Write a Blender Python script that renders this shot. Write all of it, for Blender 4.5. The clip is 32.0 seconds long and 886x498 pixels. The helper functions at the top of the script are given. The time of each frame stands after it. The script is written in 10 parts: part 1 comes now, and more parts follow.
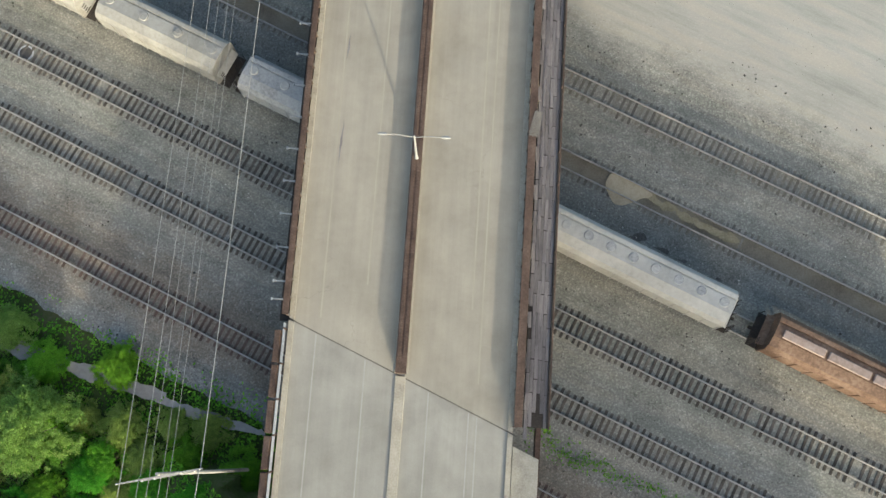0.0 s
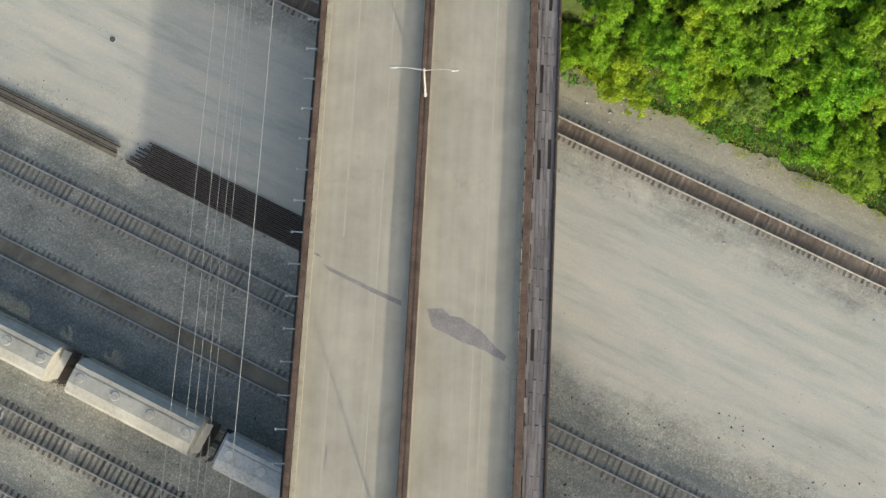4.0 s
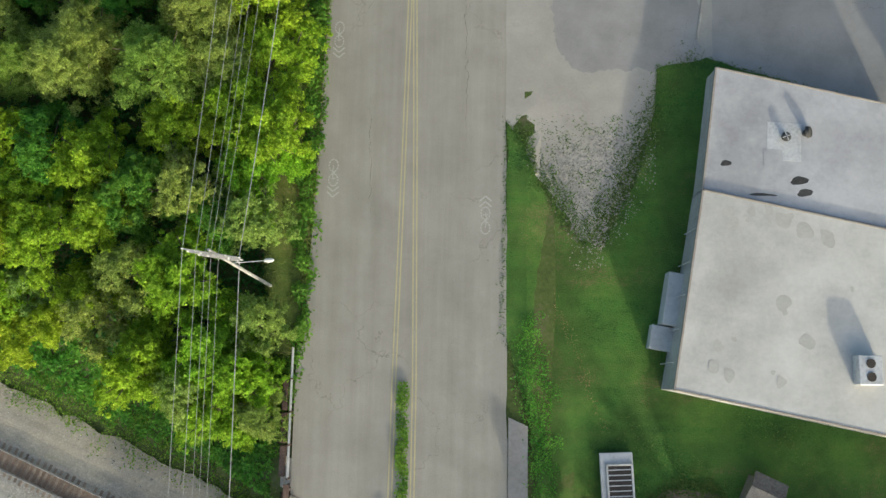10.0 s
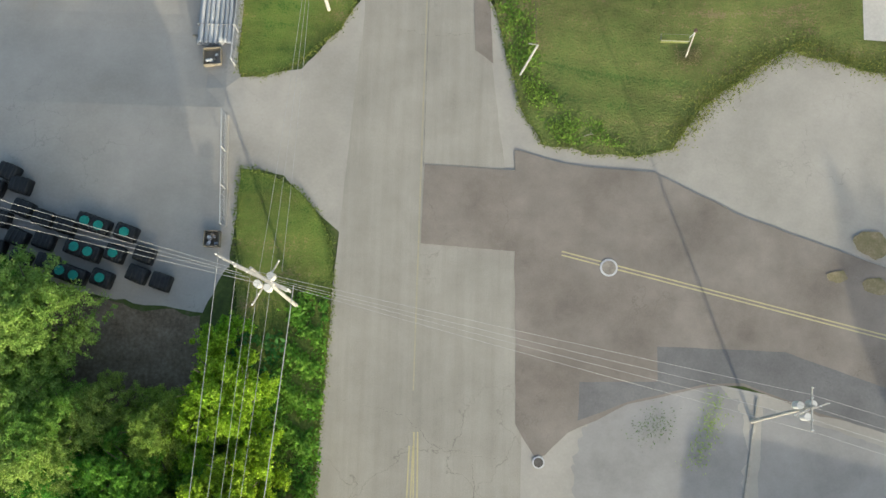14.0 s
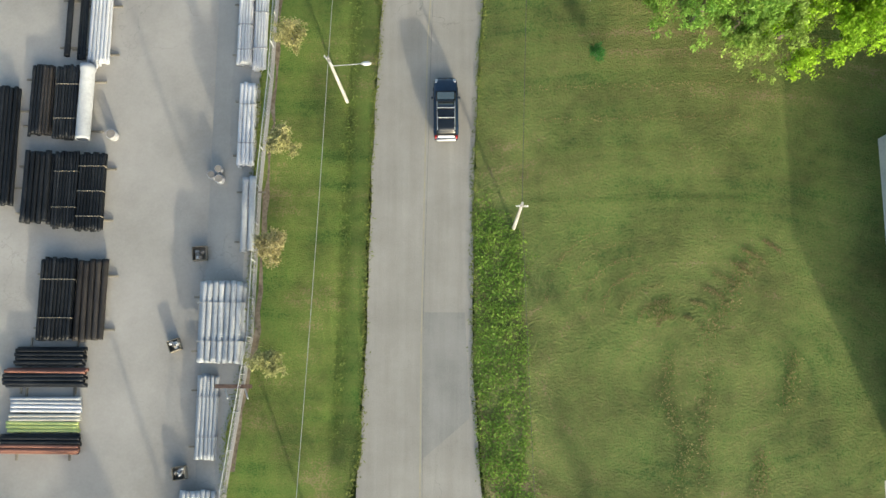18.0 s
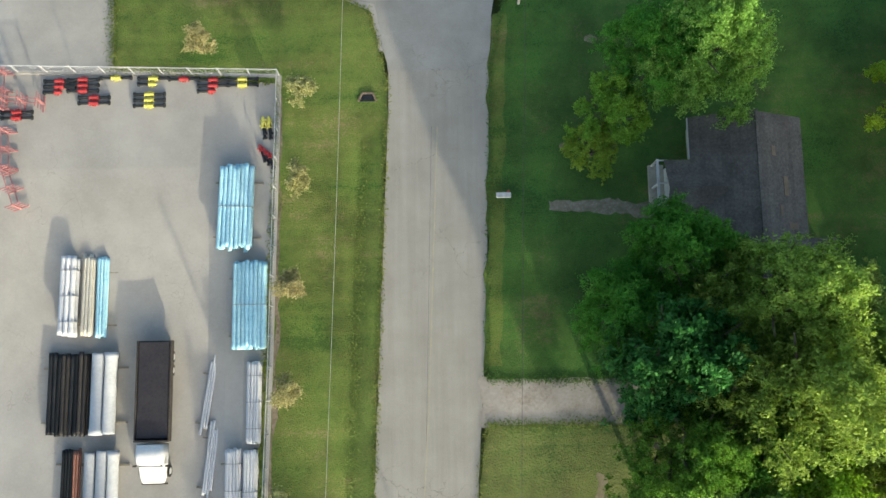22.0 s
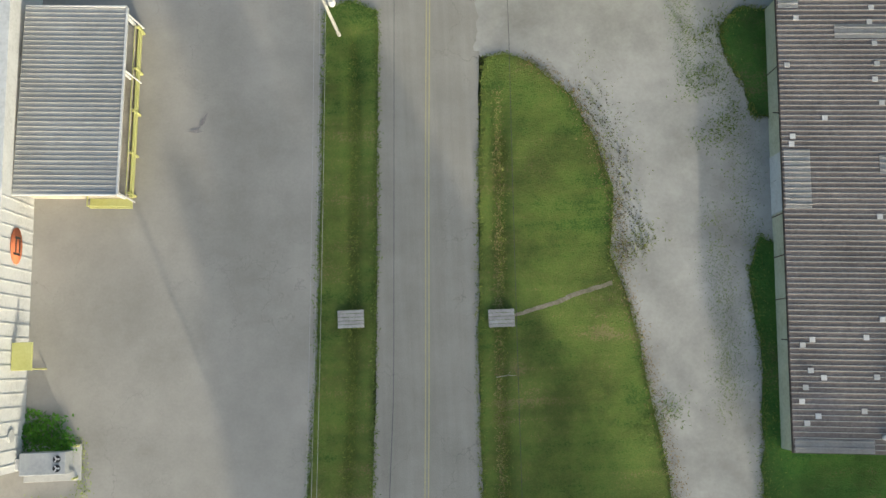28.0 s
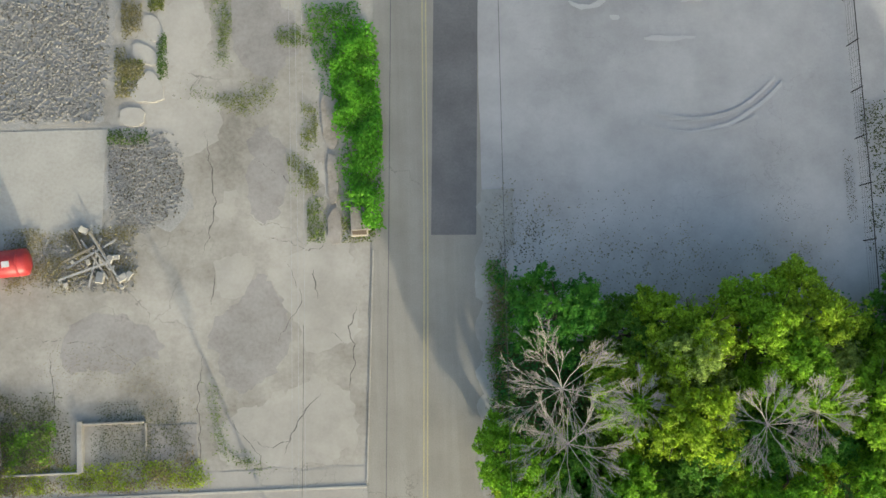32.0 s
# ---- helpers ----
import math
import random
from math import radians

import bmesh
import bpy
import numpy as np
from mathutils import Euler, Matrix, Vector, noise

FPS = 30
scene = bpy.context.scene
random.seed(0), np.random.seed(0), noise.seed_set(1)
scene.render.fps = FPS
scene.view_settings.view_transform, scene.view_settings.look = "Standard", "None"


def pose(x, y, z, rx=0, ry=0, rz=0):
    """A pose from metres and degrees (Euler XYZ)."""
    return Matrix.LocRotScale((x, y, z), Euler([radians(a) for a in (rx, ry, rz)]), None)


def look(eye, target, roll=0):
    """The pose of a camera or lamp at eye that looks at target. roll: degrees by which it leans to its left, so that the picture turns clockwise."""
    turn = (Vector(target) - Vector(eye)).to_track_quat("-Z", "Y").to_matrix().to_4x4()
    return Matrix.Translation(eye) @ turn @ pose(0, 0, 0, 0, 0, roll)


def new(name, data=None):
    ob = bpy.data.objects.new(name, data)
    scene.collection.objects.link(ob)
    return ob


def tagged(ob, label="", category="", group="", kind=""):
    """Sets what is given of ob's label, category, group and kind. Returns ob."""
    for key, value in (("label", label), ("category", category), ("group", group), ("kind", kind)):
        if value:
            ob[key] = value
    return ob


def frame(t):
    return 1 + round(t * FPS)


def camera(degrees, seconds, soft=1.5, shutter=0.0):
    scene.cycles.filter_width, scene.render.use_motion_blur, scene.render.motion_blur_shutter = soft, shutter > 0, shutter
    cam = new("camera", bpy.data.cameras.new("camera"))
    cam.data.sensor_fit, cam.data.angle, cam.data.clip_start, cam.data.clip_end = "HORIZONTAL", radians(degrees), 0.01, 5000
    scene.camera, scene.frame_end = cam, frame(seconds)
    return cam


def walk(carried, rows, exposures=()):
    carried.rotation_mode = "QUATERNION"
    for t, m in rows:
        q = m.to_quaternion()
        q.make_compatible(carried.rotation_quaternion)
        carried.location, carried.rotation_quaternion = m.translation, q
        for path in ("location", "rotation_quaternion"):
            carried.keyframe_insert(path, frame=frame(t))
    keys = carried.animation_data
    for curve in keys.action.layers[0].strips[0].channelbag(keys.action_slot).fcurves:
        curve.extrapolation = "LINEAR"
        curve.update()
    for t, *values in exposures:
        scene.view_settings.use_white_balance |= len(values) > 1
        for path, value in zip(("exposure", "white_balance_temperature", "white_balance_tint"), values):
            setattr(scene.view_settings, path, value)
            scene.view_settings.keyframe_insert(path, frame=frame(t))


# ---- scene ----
cam = camera(54.94, 32.0)
# seconds, eye x y z, tilt ahead of straight down, roll, yaw
ROWS = [
    (0.0, -0.00, -0.00, 61.72, 10.72, 0.03, 3.80),
    (0.5, -0.02, 3.90, 62.17, 10.23, 0.08, 3.90),
    (1.0, -0.09, 8.00, 62.67, 9.80, 0.08, 3.98),
    (1.5, -0.27, 12.14, 63.31, 9.39, 0.04, 3.98),
    (2.0, -0.46, 16.33, 64.12, 9.13, -0.05, 3.86),
    (2.5, -0.53, 20.52, 64.97, 8.94, -0.08, 3.63),
    (3.0, -0.69, 24.66, 65.69, 8.86, -0.16, 3.37),
    (3.5, -0.84, 28.66, 65.98, 8.98, -0.28, 3.26),
    (5.5, -1.02, 44.33, 64.62, 10.05, -0.31, 1.61),
    (6.0, -1.00, 48.58, 64.57, 10.02, -0.35, 1.13),
    (6.5, -0.93, 53.05, 64.79, 9.79, -0.37, 0.89),
    (7.0, -0.85, 57.57, 65.24, 9.51, -0.37, 0.78),
    (7.5, -0.73, 62.02, 65.78, 9.28, -0.34, 0.66),
    (8.0, -0.56, 66.51, 66.44, 9.03, -0.26, 0.74),
    (8.5, -0.41, 71.02, 67.09, 8.80, -0.22, 0.79),
    (9.0, -0.47, 75.44, 67.41, 8.68, -0.33, 0.87),
    (9.5, -0.63, 79.72, 67.56, 8.75, -0.48, 1.02),
    (10.0, -0.78, 83.94, 67.31, 8.96, -0.61, 1.15),
    (10.5, -1.00, 88.16, 66.70, 9.29, -0.77, 1.38),
    (11.0, -1.37, 92.55, 65.85, 9.55, -1.04, 1.71),
    (11.5, -1.75, 97.19, 65.02, 9.73, -1.23, 1.97),
    (12.0, -2.00, 102.10, 64.50, 9.78, -1.33, 2.12),
    (12.5, -2.05, 107.27, 64.11, 9.60, -1.22, 2.23),
    (13.0, -1.91, 112.50, 63.79, 9.35, -0.96, 2.19),
    (13.5, -1.68, 117.68, 63.66, 9.16, -0.60, 2.12),
    (14.0, -1.55, 122.56, 63.75, 8.97, -0.34, 1.85),
    (14.5, -1.63, 127.65, 63.75, 8.94, -0.27, 1.67),
    (16.5, -1.97, 146.86, 64.31, 9.58, -0.47, 1.13),
    (17.0, -2.07, 151.81, 64.56, 9.57, -0.44, 0.85),
    (17.5, -2.04, 156.95, 65.02, 9.45, -0.32, 0.57),
    (18.0, -1.88, 162.41, 65.54, 9.13, -0.15, 0.32),
    (18.5, -1.63, 168.03, 66.13, 8.81, 0.04, 0.14),
    (19.0, -1.33, 173.74, 66.76, 8.49, 0.25, 0.07),
    (19.5, -1.13, 179.45, 67.30, 8.23, 0.36, -0.06),
    (20.0, -1.07, 185.01, 67.71, 8.19, 0.35, -0.29),
    (20.5, -1.04, 190.42, 68.31, 8.31, 0.30, -0.49),
    (21.0, -1.03, 195.79, 69.03, 8.45, 0.20, -0.70),
    (21.5, -1.06, 201.37, 69.64, 8.47, 0.08, -0.83),
    (22.0, -0.98, 207.30, 70.02, 8.30, 0.05, -0.91),
    (22.5, -0.82, 213.41, 70.30, 8.16, 0.02, -0.88),
    (23.0, -0.60, 219.69, 70.63, 7.99, 0.02, -0.88),
    (23.5, -0.33, 226.27, 70.78, 7.56, 0.01, -0.93),
    (24.0, -0.02, 232.69, 70.75, 7.10, 0.05, -1.11),
    (24.5, 0.26, 238.50, 70.43, 6.92, 0.13, -1.55),
    (25.0, 0.66, 243.89, 69.63, 6.88, 0.24, -1.78),
    (25.5, 0.80, 249.14, 68.60, 6.79, 0.22, -1.99),
    (27.5, 1.13, 269.02, 64.73, 7.82, -0.24, -2.37),
    (28.0, 1.47, 274.59, 64.13, 7.87, -0.23, -2.39),
    (28.5, 1.91, 280.55, 63.57, 7.58, -0.05, -2.43),
    (29.0, 2.41, 286.66, 63.10, 7.10, 0.17, -2.44),
    (29.5, 2.87, 292.77, 62.61, 6.62, 0.34, -2.28),
    (30.0, 3.08, 298.82, 62.00, 6.18, 0.32, -2.14),
    (30.5, 3.08, 304.78, 61.48, 5.81, 0.12, -2.06),
    (31.0, 3.03, 310.72, 60.96, 5.38, -0.14, -2.09),
    (31.5, 3.07, 316.69, 60.54, 4.77, -0.33, -2.25),
    (32.0, 3.27, 322.62, 60.23, 4.06, -0.48, -2.33),
]
EXPO = [(0.0, 0.74, 6700, 1), (4.5, 0.64, 6750, 1), (9.0, 0.54, 6620, 1), (12.0, 0.56, 6600, 1), (13.0, 0.76, 6690, 1), (14.0, 0.8, 6680, 1), (18.0, 0.9, 6640, 1), (22.0, 0.97, 6600, 1), (25.0, 0.94, 6620, 1), (28.0, 0.56, 6600, 1), (30.0, 0.64, 6850, 1), (32.0, 0.76, 6800, 1)]
walk(cam, [(t, pose(x, y, z, 0, 0, yaw) @ pose(0, 0, 0, tilt) @ pose(0, 0, 0, 0, roll))
           for t, x, y, z, tilt, roll, yaw in ROWS], EXPO)

# ---- light: a low, hazy sun from behind the camera's way, and the sky ----
SUN_ELEV, SUN_AZ = radians(12.0), math.atan2(0.368, -0.930)
world = bpy.data.worlds.new("world")
scene.world = world
world.use_nodes = True
wn = world.node_tree
sky = wn.nodes.new("ShaderNodeTexSky")
sky.sky_type, sky.sun_disc, sky.sun_elevation, sky.sun_rotation = "NISHITA", False, radians(24), SUN_AZ
sky.dust_density, sky.air_density = 3.0, 1.0
wn.links.new(sky.outputs[0], wn.nodes["Background"].inputs[0])
wn.nodes["Background"].inputs[1].default_value = 0.162
sun = new("sun", bpy.data.lights.new("sun", "SUN"))
sun.data.energy, sun.data.angle, sun.data.color = 3.15, radians(0.9), (1.0, 0.89, 0.72)
sun.matrix_world = look((60, -160, 46), (60 - 36.8, -160 + 93.0, 46 - 100 * math.tan(SUN_ELEV)))


# ---- materials ----
def mat(name, cols, scale=0.25, fine=6.0, rough=0.9, bump=0.2, metal=0.0, mixf=0.45, vary=0.0, stretch=(1, 1, 1), island=False,
        spec=0.3, rot=0.0, bdist=0.04, detail=6, cracks=0.0, blots=0.0, streak=0.0):
    """Colour from two noises over the world's metres: cols are the dark, middle and light tones."""
    m = bpy.data.materials.new(name)
    m.use_nodes = True
    nt = m.node_tree
    N, L = nt.nodes.new, nt.links.new
    b = nt.nodes["Principled BSDF"]
    geo = N("ShaderNodeNewGeometry")
    mp = N("ShaderNodeMapping")
    mp.inputs["Scale"].default_value = stretch
    mp.inputs["Rotation"].default_value = (0, 0, rot)
    L(geo.outputs["Position"], mp.inputs[0])
    n1, n2 = N("ShaderNodeTexNoise"), N("ShaderNodeTexNoise")
    for n, s in ((n1, scale), (n2, fine)):
        n.inputs["Scale"].default_value = s
        n.inputs["Detail"].default_value = detail
        n.inputs["Roughness"].default_value = 0.62
        L(mp.outputs[0], n.inputs["Vector"])
    mix = N("ShaderNodeMix")
    mix.inputs[0].default_value = mixf
    L(n1.outputs[0], mix.inputs[2])
    L(n2.outputs[0], mix.inputs[3])
    ramp = N("ShaderNodeValToRGB")
    e = ramp.color_ramp.elements
    e[0].position, e[1].position = 0.34, 0.66
    e[0].color, e[1].color = (*cols[0], 1), (*cols[-1], 1)
    for i, c in enumerate(cols[1:-1]):
        k = ramp.color_ramp.elements.new(0.34 + 0.32 * (i + 1) / (len(cols) - 1))
        k.color = (*c, 1)
    L(mix.outputs[0], ramp.inputs[0])
    out = ramp.outputs[0]
    if vary:
        hsv = N("ShaderNodeHueSaturation")
        mr = N("ShaderNodeMapRange")
        mr.inputs[3].default_value, mr.inputs[4].default_value = 1 - vary, 1 + vary
        if island:
            L(geo.outputs["Random Per Island"], mr.inputs[0])
        else:
            L(N("ShaderNodeObjectInfo").outputs["Random"], mr.inputs[0])
        L(mr.outputs[0], hsv.inputs["Value"])
        L(out, hsv.inputs["Color"])
        out = hsv.outputs[0]
    for k, amount in enumerate((cracks, blots, streak)):
        if not amount:
            continue
        f = N("ShaderNodeMapRange")
        if k == 0:      # thin cracks along the borders of warped cells, in some places only
            wob, cell, add, msk = N("ShaderNodeTexNoise"), N("ShaderNodeTexVoronoi"), N("ShaderNodeMixRGB"), N("ShaderNodeTexNoise")
            wob.inputs["Scale"].default_value, wob.inputs["Detail"].default_value = 0.45, 8
            msk.inputs["Scale"].default_value, msk.inputs["Detail"].default_value = 0.08, 3
            add.blend_type, add.inputs[0].default_value = "ADD", 1.0
            cell.feature, cell.inputs["Scale"].default_value = "DISTANCE_TO_EDGE", 0.17
            sc = N("ShaderNodeVectorMath")
            sc.operation, sc.inputs[3].default_value = "SCALE", 5.0
            L(geo.outputs["Position"], wob.inputs["Vector"])
            L(geo.outputs["Position"], msk.inputs["Vector"])
            L(wob.outputs["Color"], sc.inputs[0])
            L(geo.outputs["Position"], add.inputs[1])
            L(sc.outputs[0], add.inputs[2])
            L(add.outputs[0], cell.inputs["Vector"])
            thr = N("ShaderNodeMapRange")
            thr.inputs[1].default_value, thr.inputs[2].default_value = 0.50, 0.62
            thr.inputs[3].default_value, thr.inputs[4].default_value = 0.0, amount
            L(msk.outputs[0], thr.inputs[0])
            f.inputs[1].default_value, f.inputs[2].default_value = 0.0, 0.008
            f.inputs[4].default_value = 1.0
            inv = N("ShaderNodeMath")
            inv.operation, inv.inputs[0].default_value = "SUBTRACT", 1.0
            L(thr.outputs[0], inv.inputs[1])
            L(inv.outputs[0], f.inputs[3])
            L(cell.outputs["Distance"], f.inputs[0])
        else:           # broad soft stains, or long wear streaks
            nz = N("ShaderNodeTexNoise")
            nz.inputs["Scale"].default_value, nz.inputs["Detail"].default_value = (0.16, 10) if k == 1 else (1.3, 7)
            nz.inputs["Roughness"].default_value = 0.68
            vm = N("ShaderNodeVectorMath")
            vm.operation, vm.inputs[1].default_value = "MULTIPLY", (1, 1, 1) if k == 1 else (1, 0.035, 1)
            L(geo.outputs["Position"], vm.inputs[0])
            L(vm.outputs[0], nz.inputs["Vector"])
            f.inputs[1].default_value, f.inputs[2].default_value = 0.36, 0.62
            f.inputs[3].default_value, f.inputs[4].default_value = 1 - amount, 1 + 0.3 * amount
            L(nz.outputs[0], f.inputs[0])
        mul = N("ShaderNodeVectorMath")
        mul.operation = "SCALE"
        L(out, mul.inputs[0])
        L(f.outputs[0], mul.inputs[3])
        out = mul.outputs[0]
    L(out, b.inputs["Base Color"])
    b.inputs["Roughness"].default_value, b.inputs["Metallic"].default_value = rough, metal
    b.inputs["Specular IOR Level"].default_value = spec
    if bump:
        bp = N("ShaderNodeBump")
        bp.inputs["Strength"].default_value, bp.inputs["Distance"].default_value = bump, bdist
        L(n2.outputs[0], bp.inputs["Height"])
        L(bp.outputs[0], b.inputs["Normal"])
    return m


M = {}


def leaf_mat(name, dark, light, trans=0.3):
    m = mat(name, (dark, light), scale=0.35, fine=3.0, rough=0.6, bump=0, vary=0.35, island=True, spec=0.25)
    nt = m.node_tree
    b = nt.nodes["Principled BSDF"]
    hue = [n for n in nt.nodes if n.bl_idname == "ShaderNodeHueSaturation"][0]      # each plant has its own tint
    hr = nt.nodes.new("ShaderNodeMapRange")
    hr.inputs[3].default_value, hr.inputs[4].default_value = 0.475, 0.52
    nt.links.new(nt.nodes.new("ShaderNodeObjectInfo").outputs["Random"], hr.inputs[0])
    nt.links.new(hr.outputs[0], hue.inputs["Hue"])
    tr, mx = nt.nodes.new("ShaderNodeBsdfTranslucent"), nt.nodes.new("ShaderNodeMixShader")
    src = b.inputs["Base Color"].links[0].from_socket
    nt.links.new(src, tr.inputs[0])
    mx.inputs[0].default_value = trans
    nt.links.new(b.outputs[0], mx.inputs[1])
    nt.links.new(tr.outputs[0], mx.inputs[2])
    nt.links.new(mx.outputs[0], nt.nodes["Material Output"].inputs[0])
    return m


def turf(name, cols, broad=0.09, mow=0.15, angle=0.0, centre=None, fine=8.0, lump=0.16):
    """Short grass: broad tone, clumps and blades, with a faint trace of the mower's lanes."""
    m = mat(name, cols, 0.6, fine, bump=1.0, mixf=0.66, bdist=lump, detail=10, blots=0.42)
    nt = m.node_tree
    N, L = nt.nodes.new, nt.links.new
    ramp = [n for n in nt.nodes if n.bl_idname == "ShaderNodeValToRGB"][0]
    src = ramp.inputs[0].links[0].from_socket
    geo, mp = N("ShaderNodeNewGeometry"), N("ShaderNodeMapping")
    mp.inputs["Rotation"].default_value = (0, 0, angle)
    mp.inputs["Scale"].default_value = (0.06, 1.1, 1)
    L(geo.outputs["Position"], mp.inputs[0])
    big, lane = N("ShaderNodeTexNoise"), N("ShaderNodeTexNoise")
    big.inputs["Scale"].default_value, big.inputs["Detail"].default_value = broad, 6
    lane.inputs["Scale"].default_value, lane.inputs["Detail"].default_value = 1.0, 3
    L(geo.outputs["Position"], big.inputs["Vector"])
    L(mp.outputs[0], lane.inputs["Vector"])
    if centre:          # the mower went round and round this point
        sub, ln, cmb = N("ShaderNodeVectorMath"), N("ShaderNodeVectorMath"), N("ShaderNodeCombineXYZ")
        sub.operation, ln.operation = "MULTIPLY_ADD", "LENGTH"
        sub.inputs[1].default_value, sub.inputs[2].default_value = (0.7, 1.25, 0), (-centre[0] * 0.7, -centre[1] * 1.25, 0)
        L(geo.outputs["Position"], sub.inputs[0])
        L(sub.outputs[0], ln.inputs[0])
        L(ln.outputs["Value"], cmb.inputs[0])
        mp2 = N("ShaderNodeVectorMath")
        mp2.operation, mp2.inputs[1].default_value = "MULTIPLY_ADD", (0.03, 0.03, 0)
        L(geo.outputs["Position"], mp2.inputs[0])
        L(cmb.outputs[0], mp2.inputs[2])
        L(mp2.outputs[0], lane.inputs["Vector"])
    a, c = N("ShaderNodeMix"), N("ShaderNodeMix")
    a.inputs[0].default_value, c.inputs[0].default_value = 0.40, mow
    L(src, a.inputs[2])
    L(big.outputs[0], a.inputs[3])
    L(a.outputs[0], c.inputs[2])
    L(lane.outputs[0], c.inputs[3])
    L(c.outputs[0], ramp.inputs[0])
    ramp.color_ramp.elements[0].position, ramp.color_ramp.elements[-1].position = 0.425, 0.585
    return m


M["soil"] = mat("undergrowth", ((0.035, 0.05, 0.015), (0.06, 0.09, 0.02), (0.11, 0.10, 0.06)), 0.3, 3, bump=0.6, bdist=0.15)
M["yard"] = mat("yard_gravel", ((0.12, 0.115, 0.10), (0.21, 0.20, 0.18), (0.32, 0.31, 0.28)), 0.22, 9, bump=0.5, mixf=0.5)
M["brownballast"] = mat("rusty_ballast", ((0.085, 0.06, 0.046), (0.155, 0.115, 0.09), (0.24, 0.19, 0.155)), 0.3, 14, bump=0.8, mixf=0.6)
M["sand"] = mat("pale_sand", ((0.27, 0.225, 0.16), (0.33, 0.28, 0.205), (0.39, 0.34, 0.26)), 0.3, 5, bump=0.2)
M["slab"] = mat("yard_concrete", ((0.40, 0.39, 0.375), (0.47, 0.46, 0.44), (0.52, 0.51, 0.485)), 0.1, 5, bump=0.1, blots=0.12, cracks=0.4)
M["deck"] = mat("bridge_concrete", ((0.345, 0.312, 0.257), (0.392, 0.357, 0.298), (0.425, 0.39, 0.33)), 0.3, 11, bump=0.08, mixf=0.25, streak=0.08, blots=0.12, cracks=0.2)
M["road"] = mat("worn_asphalt", ((0.25, 0.235, 0.207), (0.302, 0.284, 0.25), (0.348, 0.328, 0.29)), 0.3, 12, bump=0.1, mixf=0.55, streak=0.09, blots=0.10, cracks=0.35)
M["street"] = mat("side_street_asphalt", ((0.23, 0.222, 0.202), (0.285, 0.274, 0.25), (0.33, 0.318, 0.29)), 0.3, 11, bump=0.1, mixf=0.5, blots=0.16, cracks=0.4)
M["lot"] = mat("pale_lot", ((0.285, 0.268, 0.24), (0.335, 0.316, 0.285), (0.375, 0.354, 0.322)), 0.12, 5, bump=0.06, mixf=0.25, detail=9, blots=0.14, cracks=0.2)
M["gravel"] = mat("pale_gravel", ((0.29, 0.278, 0.25), (0.365, 0.352, 0.322), (0.43, 0.415, 0.38)), 0.15, 4, bump=0.06, mixf=0.2, detail=10, blots=0.24)
M["dirtlot"] = mat("broken_concrete", ((0.245, 0.225, 0.19), (0.315, 0.293, 0.255), (0.36, 0.338, 0.30), (0.395, 0.375, 0.338)), 0.16, 3.5, bump=0.2, mixf=0.35, detail=11, blots=0.2, cracks=0.5)
M["sealed"] = mat("sealed_grey_asphalt", ((0.235, 0.228, 0.222), (0.272, 0.264, 0.257), (0.305, 0.296, 0.288)), 0.2, 6, bump=0.08, mixf=0.25, detail=9, blots=0.18, cracks=0.3)
M["overlay"] = mat("pale_concrete_skin", ((0.34, 0.318, 0.28), (0.385, 0.363, 0.325), (0.42, 0.398, 0.36)), 0.4, 4, bump=0.1, mixf=0.3, detail=9, blots=0.15)
M["worn"] = mat("worn_purple_grey_concrete", ((0.245, 0.228, 0.212), (0.295, 0.277, 0.259), (0.335, 0.316, 0.297)), 0.5, 4, bump=0.15, mixf=0.4, detail=10, blots=0.2, cracks=0.3)
M["asphalt"] = mat("brown_asphalt", ((0.165, 0.143, 0.124), (0.212, 0.187, 0.164), (0.25, 0.224, 0.198)), 0.2, 9, bump=0.1, mixf=0.25, blots=0.2, cracks=0.3)
M["dkasphalt"] = mat("dark_asphalt", ((0.125, 0.123, 0.125), (0.155, 0.152, 0.153), (0.19, 0.187, 0.185)), 0.3, 6, bump=0.1, mixf=0.35, blots=0.15, cracks=0.2)
M["grass"] = turf("rough_grass", ((0.06, 0.118, 0.018), (0.10, 0.158, 0.028), (0.148, 0.182, 0.04), (0.22, 0.195, 0.08)), 0.12, 0.2, 1.5)
M["lawn"] = turf("shady_lawn", ((0.03, 0.10, 0.016), (0.052, 0.14, 0.022), (0.085, 0.16, 0.03), (0.15, 0.155, 0.06)), 0.12, 0.12)
M["field"] = turf("mown_field", ((0.082, 0.138, 0.03), (0.124, 0.170, 0.042), (0.170, 0.186, 0.056), (0.235, 0.195, 0.095)), 0.06, 0.2, centre=(19, 163), fine=6.0, lump=0.2)
M["dirt"] = mat("bare_dirt", ((0.09, 0.07, 0.045), (0.16, 0.125, 0.085), (0.24, 0.195, 0.145)), 0.5, 4, bump=0.4)
M["ditch"] = turf("rank_ditch_grass", ((0.065, 0.105, 0.014), (0.10, 0.135, 0.022), (0.14, 0.15, 0.035), (0.18, 0.15, 0.055)), 0.3, 0.1)
M["drive"] = mat("tan_gravel_drive", ((0.22, 0.19, 0.155), (0.33, 0.295, 0.255), (0.40, 0.365, 0.325)), 0.45, 4, bump=0.25, mixf=0.4, detail=10, blots=0.3)
M["lotgrey"] = mat("grey_lot", ((0.34, 0.333, 0.328), (0.40, 0.391, 0.384), (0.44, 0.431, 0.42)), 0.1, 6, bump=0.06, mixf=0.2, detail=10, blots=0.18, cracks=0.15)
